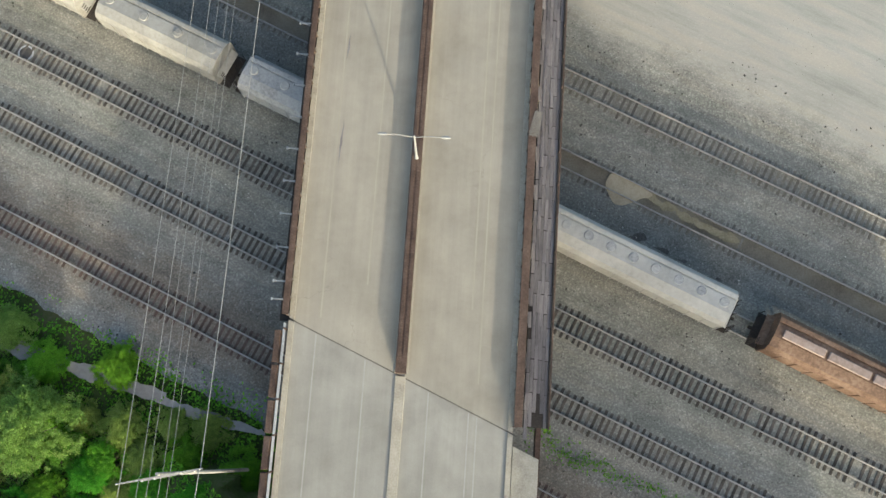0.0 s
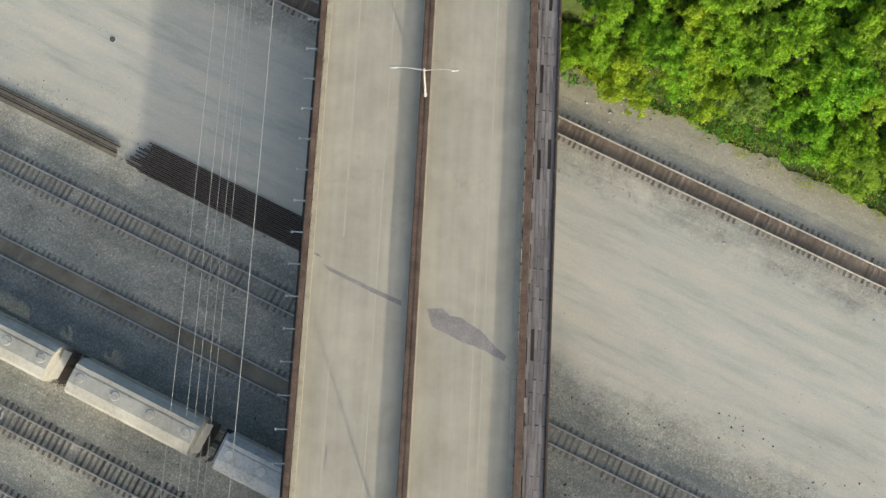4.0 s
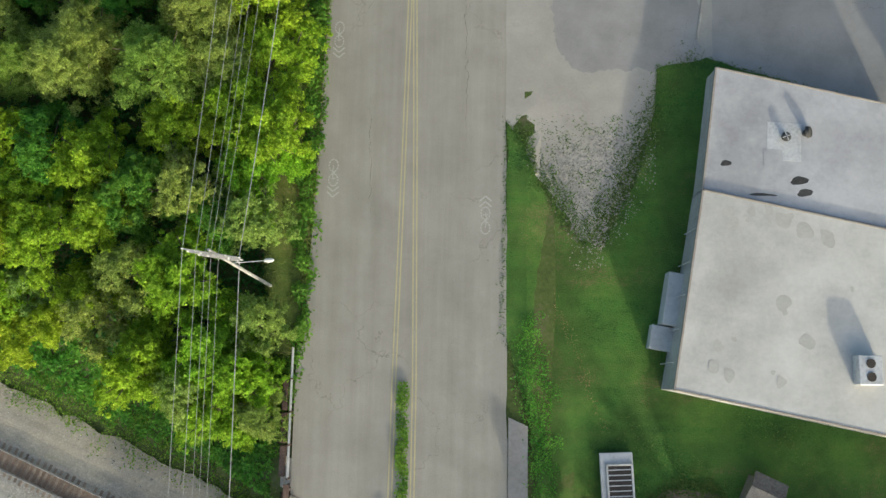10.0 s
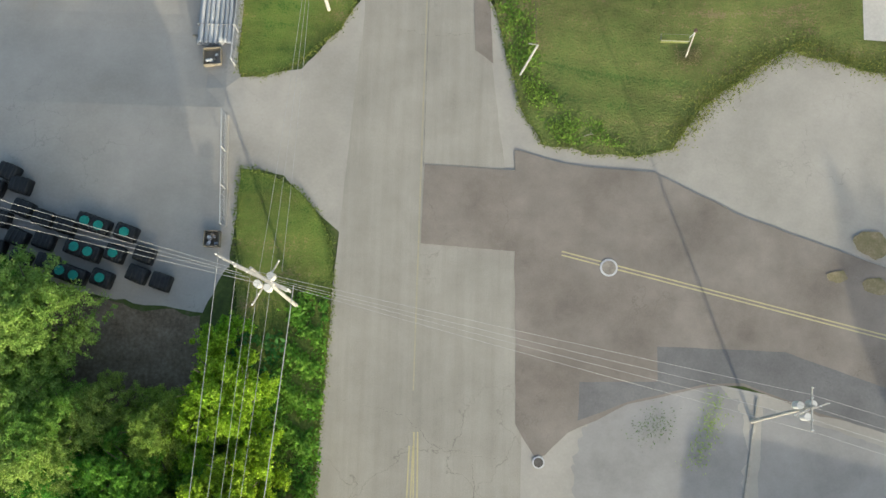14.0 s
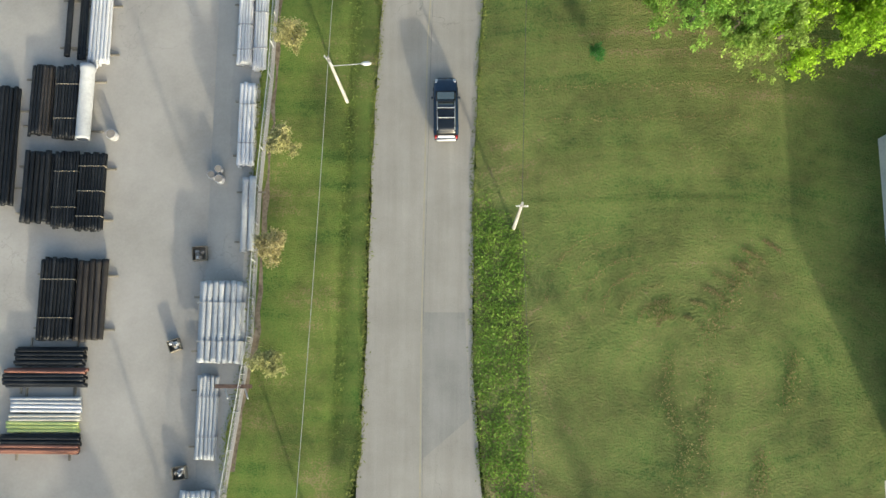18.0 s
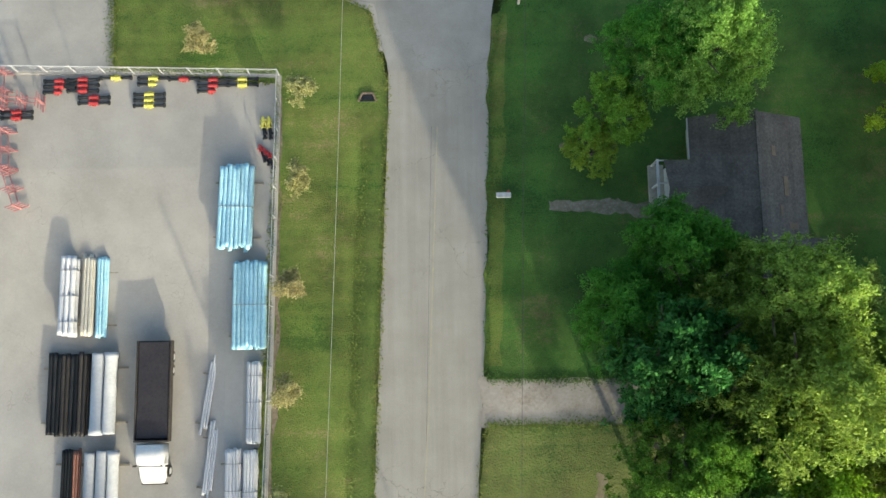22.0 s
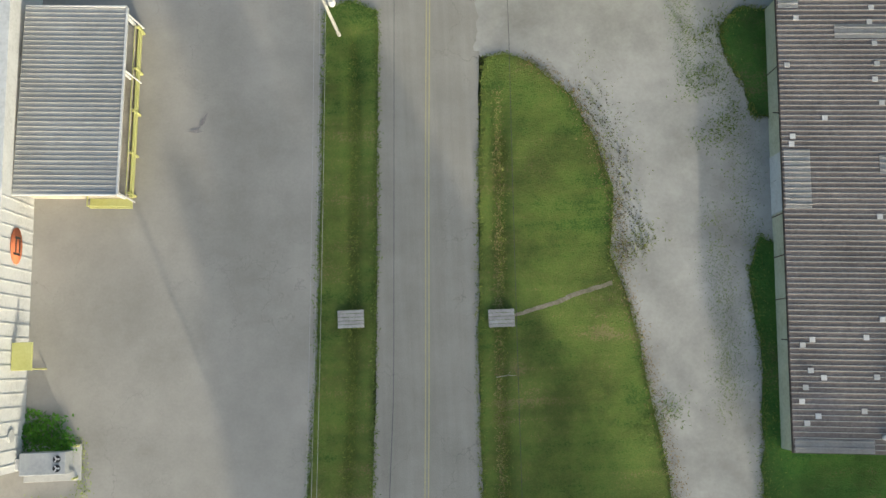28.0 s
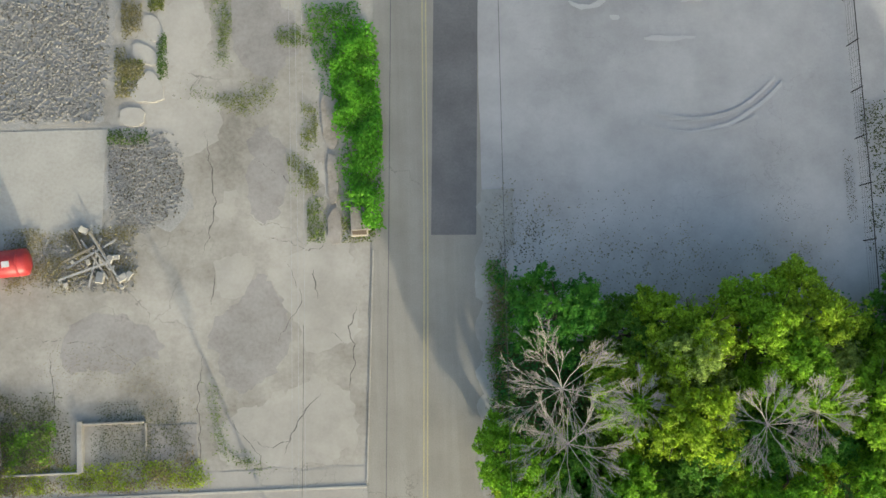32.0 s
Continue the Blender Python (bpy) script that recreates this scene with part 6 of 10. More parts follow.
def crate(x, y, s, rz, label, full=True):
    r = empty("crate", x, y, height(x, y), rz=rz, label=label, category="crate", group="crates in the yard")
    part("pallet", bx(-s / 2, -s / 2, 0, s / 2, s / 2, 0.12), M["timber"], r)
    for a, b, c, d in ((-s / 2, -s / 2, s / 2, -s / 2 + 0.05), (-s / 2, s / 2 - 0.05, s / 2, s / 2), (-s / 2, -s / 2, -s / 2 + 0.05, s / 2), (s / 2 - 0.05, -s / 2, s / 2, s / 2)):
        part("side", bx(a, b, 0.12, c, d, 0.7), M["timber"], r)
    rg = random.Random(int(x * 10))
    for i in range(7):
        part("fitting", bx(-0.16, -0.12, 0, 0.16, 0.12, 0.2, 0.04, Matrix.Translation((rg.uniform(-.3, .3) * s, rg.uniform(-.3, .3) * s, 0.15 + rg.uniform(0, .5))) @ pose(0, 0, 0, rg.uniform(0, 90), rg.uniform(0, 90), rg.uniform(0, 90))), M[rg.choice(("galv", "whitecap", "pgrey"))], r)


crate(-20.9, 172.6, 1.1, 4, "open wooden crate of fittings in the yard")
crate(-22.5, 165.4, 0.9, 20, "small crate of pale fittings in the yard")
crate(-21.6, 155.8, 1.0, 8, "open crate of pale fittings in the yard")
crate(-20.1, 147.4, 1.4, 5, "wide crate of mixed fittings by the gate")
crate(-18.9, 132.8, 1.2, 0, "crate of mauve and white fittings by the fence")


def barrel(x, y, rad, label):
    r = empty("barrel", x, y, height(x, y), label=label, category="barrel", group="barrels in the yard")
    bm = bmesh.new()
    rod(bm, (0, 0, 0), (0, 0, 0.85), rad, seg=14)
    rod(bm, (0, 0, 0.25), (0, 0, 0.3), rad * 1.06, seg=14)
    rod(bm, (0, 0, 0.55), (0, 0, 0.6), rad * 1.06, seg=14)
    part("drum", bm, M["galv"], r)
    part("lid", rod(bmesh.new(), (0, 0, 0.85), (0, 0, 0.88), rad * 0.9, seg=14), M["whitecap"], r)


for x, y, s in ((-20.2, 178.9, .32), (-19.6, 179.3, .3), (-19.5, 178.5, .34), (-28.4, 182.2, .4)):
    barrel(x, y, s, "pale metal barrel standing in the yard")


def board_stand():
    r = empty("sawhorse_rack", -17.4, 162.3, -0.1, label="rusty steel rack arm with white braces by the fence", category="rack")
    part("beam", bx(-1.4, -0.15, 0.9, 1.4, 0.15, 1.05, 0.02), M["rust"], r)
    for x in (-0.9, 0.6):
        part("brace", rod(bmesh.new(), (x, 0, 0), (x + 0.5, -0.9, 0.95), 0.06, seg=6), M["white"], r)
        part("leg", bx(x - 0.06, -0.06, 0, x + 0.06, 0.06, 0.9), M["rust"], r)


board_stand()


# ---- buildings ----
M["brownroof"] = mat("brown_ribbed_roof", ((0.092, 0.076, 0.069), (0.145, 0.122, 0.112), (0.20, 0.172, 0.158)), 0.25, 4, rough=0.7, bump=0.05, vary=0.12)
M["newsheet"] = mat("pale_new_sheet", ((0.36, 0.352, 0.34), (0.46, 0.452, 0.44), (0.52, 0.512, 0.50)), 1.2, 6, rough=0.7, bump=0, vary=0.2)
M["palerib"] = mat("pale_roof_rib", ((0.25, 0.243, 0.225), (0.34, 0.332, 0.31)), 0.5, 4, rough=0.7, bump=0)
M["cream"] = mat("cream_siding", ((0.38, 0.37, 0.26), (0.50, 0.49, 0.36), (0.56, 0.55, 0.43)), 0.5, 4, rough=0.7, bump=0.05)
M["greyroof"] = mat("light_grey_ribbed_roof", ((0.25, 0.25, 0.243), (0.31, 0.31, 0.302), (0.36, 0.36, 0.35)), 0.3, 3, rough=0.7, bump=0, vary=0.1, blots=0.15)
M["yelsteel"] = mat("yellow_safety_paint", ((0.46, 0.45, 0.15), (0.56, 0.55, 0.23)), 0.8, 5, rough=0.5, bump=0.05)
M["orange"] = mat("orange_sign_paint", ((0.60, 0.16, 0.07), (0.72, 0.23, 0.11)), 0.8, 5, bump=0)
M["shingle"] = mat("dark_shingles", ((0.075, 0.068, 0.06), (0.12, 0.11, 0.098), (0.17, 0.155, 0.135)), 0.7, 5, bump=0.4, vary=0.12, mixf=0.6, blots=0.35)
M["moss"] = mat("brown_roof_moss", ((0.13, 0.10, 0.07), (0.22, 0.17, 0.12)), 1.2, 6, bump=0.2)
M["roofgrey"] = mat("grey_roof_sheet", ((0.40, 0.40, 0.395), (0.48, 0.48, 0.475), (0.53, 0.53, 0.525)), 0.3, 3, bump=0.05, blots=0.2)
M["wallpale"] = mat("weathered_pale_wall", ((0.30, 0.30, 0.285), (0.40, 0.395, 0.38), (0.45, 0.445, 0.43)), 0.4, 4, bump=0.05, blots=0.2)
M["stain"] = mat("grey_roof_stain", ((0.36, 0.345, 0.315), (0.44, 0.427, 0.40)), 0.8, 4, bump=0)
M["rooflilac"] = mat("lilac_grey_roof", ((0.34, 0.34, 0.355), (0.405, 0.405, 0.42), (0.45, 0.45, 0.46)), 0.25, 3, bump=0.05, mixf=0.3, detail=9, blots=0.25)
M["capbrown"] = mat("weathered_roof_edge", ((0.24, 0.205, 0.175), (0.36, 0.33, 0.295)), 1.0, 5, bump=0.1)
M["blackgap"] = mat("black_membrane_tear", ((0.03, 0.03, 0.03), (0.07, 0.068, 0.066)), 1.5, 6, bump=0.1)


def warehouse():
    r = empty("warehouse", 17.2, 83.6, -3, label="white flat-roofed commercial building in two sections", category="building")
    o = lambda pts: [(x - 17.2, y - 83.6) for x, y in pts]
    south = [(17.3, 83.8), (46.5, 78.1), (49, 93.4), (19.9, 99.2)]
    north = [(19.95, 99.3), (34.2, 96.5), (36.2, 106.3), (21.3, 109.3)]
    part("wall", prism(o(south), 0.0, 5.6), M["wallpale"], r)
    for i in range(1, 9):
        part("wall_joint", box(bmesh.new(), -0.03, -0.02, 0, 0.03, 0.03, 5.4, 0, Matrix.Translation((0.1 + i * 3.2, 0.2 - i * 3.2 * 0.195 - 0.02, 0)) @ pose(0, 0, 0, 0, 0, -11)), M["stain"], r)
    part("wall", prism(o(north), 0.0, 5.2), M["wallpale"], r)
    grow = lambda pts, d: [(x + d * (1 if x > 30 else -1), y + d * (1 if y > 93 else -1)) for x, y in pts]
    part("roof", prism(o(south), 5.6, 5.68), M["roofw"], r, "white membrane roof with grey stains")
    part("roof", prism(o(north), 5.2, 5.45), M["rooflilac"], r, "pale lilac-grey membrane roof with dark stains")
    for pts, z in ((south, 5.68), (north, 5.45)):
        q = o(pts)
        for i in range(4):
            a, b = Vector(q[i]), Vector(q[(i + 1) % 4])
            d = b - a
            part("parapet_cap", box(bmesh.new(), -0.07, -0.08, z - 0.2, d.length + 0.07, 0.08, z + 0.04, 0.02, Matrix.Translation((a.x, a.y, 0)) @ pose(0, 0, 0, 0, 0, math.degrees(math.atan2(d.y, d.x)))), M["capbrown"], r)
    # low lean-to steps on the west wall
    for x0, y0, x1, y1, h in ((-1.0, 5.2, 0.6, 9.4, 3.6), (-1.6, 3.2, 0.2, 5.1, 2.9), (0.2, 9.6, 1.5, 12.2, 3.9)):
        part("lean_to", bx(x0, y0, 0, x1, y1, h, 0.03, Matrix.Rotation(radians(-9), 4, "Z")), M["roofgrey"], r)
    ac = part("roof_unit", bx(13.6, 0.8, 5.68, 15.4, 3.0, 6.7, 0.05), M["galv"], r, "square rooftop air conditioner")
    for y in (1.4, 2.4):
        part("fan", rod(bmesh.new(), (14.5, y, 6.7), (14.5, y, 6.76), 0.35, seg=14), M["darksteel"], ac)
    part("roof_repair", bx(6.9, 18.6, 5.45, 9.6, 21.7, 5.465, 0.005, Matrix.Rotation(radians(-3), 4, "Z")), M["galv"], r, "grey square patch of newer membrane")
    part("roof_repair", bx(7.6, 17.6, 5.466, 9.1, 19.0, 5.48), M["rooflilac"], r)
    fan = part("roof_vent", rod(rod(bmesh.new(), (9.3, 20.0, 5.45), (9.3, 20.0, 5.85), 0.2, seg=12), (9.3, 20.0, 5.85), (9.3, 20.0, 6.0), 0.4, 0.22, 12), M["blackgap"], r, "round black turbine vent")
    for k in range(4):
        part("vane", box(bmesh.new(), 0.05, -0.03, 6.0, 0.36, 0.03, 6.04, 0, Matrix.Translation((9.3, 20.0, 0)) @ pose(0, 0, 0, 0, 0, k * 90 + 20)), M["galv"], fan)
    part("roof_vent", rod(rod(bmesh.new(), (11.0, 20.4, 5.45), (11.0, 20.4, 5.8), 0.26, seg=12), (11.0, 20.4, 5.8), (11.2, 20.4, 5.98), 0.5, 0.4, 12), M["blackgap"], r, "tipped black vent hood")
    for x, y, a, b in ((10.3, 16.6, .9, .45), (10.7, 15.6, .8, .35), (7.4, 15.4, 1.3, .12), (4.6, 17.9, .5, .25)):
        pts = jagged(rounded([(x - a, y - b), (x + a * .6, y - b * .7), (x + a, y + b * .4), (x - a * .3, y + b)], 1), 0.15, 0.2, int(x * 7))
        bm = bmesh.new()
        f = bm.faces.new([bm.verts.new((p_[0], p_[1], 5.456)) for p_ in pts])
        f.normal_update()
        if f.normal.z < 0:
            f.normal_flip()
        part("membrane_tear", bm, M["blackgap"], r, "black tear in the roof membrane")
    rg = random.Random(4)
    for i in range(44):
        x, y = rg.uniform(1.5, 26), rg.choice((rg.uniform(0.5, 14), rg.uniform(11.6, 14), rg.uniform(12.6, 14)))
        y -= 0.19 * x - 1.2
        x += 0.19 * y
        w = rg.uniform(.3, 1.0)
        pts = jagged(rounded([(x + w * rg.uniform(.4, 1.2) * math.cos(a) * 0.8, y + w * rg.uniform(.5, 1.3) * 0.8 * math.sin(a)) for a in np.arange(0, 6.2, 1.05)], 1), 0.1, 0.2, i)
        bm = bmesh.new()
        f = bm.faces.new([bm.verts.new((a, b, 5.684 + i * 0.0006)) for a, b in pts])
        f.normal_update()
        if f.normal.z < 0:
            f.normal_flip()
        part("roof_stain", bm, M["stain"], r)
    for i in range(5):
        y = 1.2 + i * 2.6
        part("downpipe", rod(bmesh.new(), (-0.15 + 0.19 * y, y + 1, 0.2), (-0.15 + 0.19 * y, y + 1, 5.5), 0.05, seg=6), M["galv"], r)


warehouse()


def ribbed(parent, x0, x1, y0, y1, z, slope, mat_a, mat_b, pitch=0.46, skewx=0.0):
    """Roof sheets that run along x, each with its raised rib; slope: rise to the east a metre."""
    n = int(round((y1 - y0) / pitch))
    p = (y1 - y0) / n
    L = x1 - x0
    me = bpy.data.meshes.new("roof_sheet")
    bm = bmesh.new()
    vs = [(0, 0), (p * 0.64, 0), (p * 0.70, 0.035), (p * 0.88, 0.035), (p * 0.94, 0), (p, 0)]
    a = [bm.verts.new((0, y, h)) for y, h in vs]
    b = [bm.verts.new((L, y, h + slope * L)) for y, h in vs]
    for i in range(5):
        f = bm.faces.new((a[i], b[i], b[i + 1], a[i + 1]))
        f.material_index = 1 if i in (2,) else 0
    bmesh.ops.recalc_face_normals(bm, faces=bm.faces[:])
    for f in bm.faces:
        f.normal_update()
        if f.normal.z < 0:
            f.normal_flip()
    bm.to_mesh(me)
    bm.free()
    me.materials.append(M[mat_a])
    me.materials.append(M[mat_b])
    for i in range(n):
        k = new("roof_sheet", me)
        k.parent, k.location = parent, (x0 + skewx * i * p, y0 + i * p, z)


def shed():
    r = empty("metal_shed", 26.2, 267.5, 0, rz=-3.35, label="long low cream metal shed with a brown ribbed roof", category="building")
    part("wall", bx(0.15, 0.1, -0.2, 26, 34.0, 2.55), M["cream"], r)
    ribbed(r, 0.0, 26.2, 0, 34.1, 2.68, 0.05, "brownroof", "palerib", 0.39)
    part("eave_gutter", bx(-0.08, 0, 2.5, 0.03, 34.1, 2.68, 0.01), M["darksteel"], r)
    rg = random.Random(9)
    for x0, y0, x1, y1 in ((0.1, 17.6, 2.0, 22.0), (0.1, 33.0, 1.6, 34), (0.1, 0.05, 5.6, 1.0), (4.2, 30.6, 9, 31.6), (7, 20.2, 16, 21.6)):
        sheet, n = bmesh.new(), max(2, int((y1 - y0) / 0.39))
        prof = [(y0 + (y1 - y0) * (k + f) / n, h) for k in range(n) for f, h in ((0, 0), (0.6, 0), (0.68, 0.03), (0.88, 0.03), (0.96, 0))] + [(y1, 0)]
        rows = [[sheet.verts.new((x, y, 2.72 + h + 0.05 * x)) for y, h in prof] for x in (x0, x1)]
        for k in range(len(prof) - 1):
            sheet.faces.new((rows[0][k], rows[1][k], rows[1][k + 1], rows[0][k + 1]))
        bmesh.ops.solidify(sheet, geom=sheet.faces[:], thickness=0.02)
        part("roof_patch", sheet, M["newsheet"], r)
    for x, y in ((1.4, 32.2), (0.6, 28.5), (3.2, 24.4), (0.8, 23.0), (0.7, 22.4), (7.0, 33), (6.8, 31.9), (7.1, 30.2), (7.2, 28.6), (7.0, 27.4), (7.4, 25.6), (0.9, 7.6), (1.6, 8.0), (1.4, 5.8), (2.3, 5.3), (1.0, 4.6), (0.7, 3.6), (1.8, 2.6), (1.0, 2.1), (5.4, 8.2), (6.6, 9.5), (5, 3), (6, 5.4), (7.4, 14), (7.6, 12.5), (6.8, 17)):
        part("roof_patch", bx(x - 0.2, y - 0.19, 2.7 + 0.05 * x, x + 0.2, y + 0.19, 2.75 + 0.05 * x), M["newsheet"], r)
    for y in (11, 14.2, 17.3, 20, 28.6):
        part("siding_seam", bx(-0.02 + 0.12, y, 0, 0.16, y + 0.06, 2.5), M["rust"], r)
    part("roller_door", bx(0.1, 17.5, 0, 0.15, 22, 2.3), M["white"], r, "white roller door")
    for y in (8.0, 24.9):
        part("wall_lamp", rod(bmesh.new(), (0.1, y, 2.3), (-0.45, y, 2.4), 0.04, seg=6), M["darksteel"], r)
    part("roof_vent", rod(rod(bmesh.new(), (6.3, 1.2, 2.9), (6.3, 1.2, 3.3), 0.18, seg=10), (6.3, 1.2, 3.3), (6.9, 1.1, 3.35), 0.14, seg=8), M["galv"], r)


shed()


def hall():
    r = empty("plant_hall", -29.3, 268.4, 0, rz=-1.0, label="white ribbed-metal plant hall with a grey roof", category="building")
    part("wall", bx(-28, 0, -0.1, 0, 42, 4.95), M["white"], r)
    for i in range(20):
        part("wall_rib", bx(0.0, 0.5 + i * 1.0, 0, 0.05, 0.58 + i * 1.0, 4.9), M["white"], r)
    for i in range(14):
        part("wall_rib", bx(-13.5 + i * 1.0, -0.05, 0, -13.42 + i * 1.0, 0.0, 4.9), M["white"], r)
    ribbed(r, -28, -0.9, 0.2, 41.8, 5.05, 0.0, "greyroof", "palerib", 0.6)
    part("roof_trim", bx(-0.9, -0.1, 4.9, 0.1, 42, 5.12, 0.02), M["white"], r)
    part("roof_trim", bx(-28, -0.1, 4.9, -0.92, 0.18, 5.12, 0.02), M["white"], r)
    s = part("sign", loft([[(0.06 + d, 16.2 + 1.35 * math.cos(a) * k, 2.6 + 0.85 * math.sin(a) * k) for a in np.arange(0, 6.28, 0.3)] for d, k in ((0, 1), (0.05, 1))]), M["orange"], r, "round orange sign on the wall")
    for y, z, hy, hz in ((15.6, 2.6, 0.08, 0.5), (16.2, 2.75, 0.5, 0.08), (16.8, 2.5, 0.08, 0.4), (16.2, 2.2, 0.45, 0.07)):
        part("sign_stroke", bx(0.11, y - hy, z - hz, 0.13, y + hy, z + hz), M["darksteel"], s)
    part("wall_vent", rod(bmesh.new(), (0.0, 2.6, 2.2), (0.12, 2.6, 2.2), 0.45, seg=14), M["roofgrey"], r)
    for x in (-6.5, -3.8):
        part("red_lettering", bx(x, -0.06, 2.6, x + 1.9, -0.03, 2.95), M["orange"], r)
    a = part("awning_box", bx(0.05, 7.2, 2.4, 1.5, 9.2, 2.6, 0.02), M["yelsteel"], r, "small yellow awning over a side door")
    part("awning_post", rod(bmesh.new(), (1.4, 7.3, 0), (1.4, 7.3, 2.4), 0.05), M["yelsteel"], a)
    part("side_door", bx(0.02, 7.6, 0, 0.06, 8.8, 2.1), M["galv"], r)


hall()


def cooling_unit():
    r = empty("cooling_unit", -29.2, 268.1, 0, rz=0, label="white outdoor cooling unit with two fans on a slab", category="air conditioner")
    part("slab", bx(0, -0.6, 0.01, 4.2, 2.0, 0.14, 0.02), M["slab"], r)
    part("housing", bx(0.3, 0, 0.14, 3.6, 1.6, 1.5, 0.04), M["pgrey"], r)
    for y in (0.45, 1.1):
        f = part("fan", rod(bmesh.new(), (3.0, y, 1.5), (3.0, y, 1.56), 0.27, seg=16), M["tank"], r)
        for a in range(3):
            part("blade", box(bmesh.new(), 0, -0.05, 1.57, 0.24, 0.05, 1.58, 0, Matrix.Translation((3.0, y, 0)) @ pose(0, 0, 0, 0, 0, a * 120)), M["pwhite"], f)
    part("duct", bx(-0.5, 0.4, 0.6, 0.3, 1.2, 1.3, 0.04), M["white"], r)
    for x, y in ((3.9, -0.4), (4.0, 1.9)):
        part("bollard", rod(bmesh.new(), (x, y, 0), (x, y, 1.0), 0.08), M["yelsteel"], r)


cooling_unit()


def canopy():
    r = empty("dock_canopy", -28.9, 288.3, 0, rz=-2.6, label="grey ribbed loading canopy on yellow steel posts", category="canopy")
    ribbed(r, 0.0, 7.5, 0.0, 14.2, 3.55, -0.02, "greyroof", "palerib", 0.36)
    part("edge_trim", bx(7.45, 0, 3.25, 7.6, 14.2, 3.48, 0.01), M["white"], r)
    part("edge_trim", bx(0, -0.12, 3.3, 7.5, 0.0, 3.55, 0.01), M["white"], r)
    part("edge_trim", bx(0, 14.2, 3.3, 7.5, 14.32, 3.55, 0.01), M["white"], r)
    part("dock", bx(0, 0.3, 0, 7.35, 13.9, 1.0, 0.03), M["curb"], r, "concrete loading dock")
    part("dock_edge", bx(7.5, 0.3, 0.55, 7.72, 13.9, 0.95, 0.02), M["yelsteel"], r, "yellow dock edge beam")
    part("guard_rail", rod(rod(bmesh.new(), (7.7, 0.4, 1.3), (7.7, 13.6, 1.3), 0.05, seg=6), (7.45, 0.4, 1.5), (7.45, 13.6, 1.5), 0.04, seg=6), M["yelsteel"], r)
    for y in (0.5, 3.6, 6.9, 10.2, 13.5):
        part("post", bx(7.55, y - 0.08, 0, 7.75, y + 0.08, 1.5, 0.01), M["yelsteel"], r)
    for y in (0.2, 9.5, 13.9):
        part("brace", rod(bmesh.new(), (7.4, y, 3.3), (7.95, y - 0.3, 0.9), 0.06, seg=6), M["white"], r)
        part("column", bx(7.1, y - 0.1, 1.0, 7.3, y + 0.1, 3.3), M["white"], r)
    part("stair_frame", rod(rod(rod(bmesh.new(), (4.4, -0.4, 1.0), (7.7, -0.4, 1.0), 0.05, seg=6), (4.4, -0.4, 0), (4.4, -0.4, 1.0), 0.05, seg=6), (4.4, 0.3, 1.0), (4.4, -0.4, 1.0), 0.05, seg=6), M["yelsteel"], r)
    part("stair_platform", bx(4.4, -0.5, 0.35, 7.6, 0.25, 0.45), M["yelsteel"], r)


canopy()


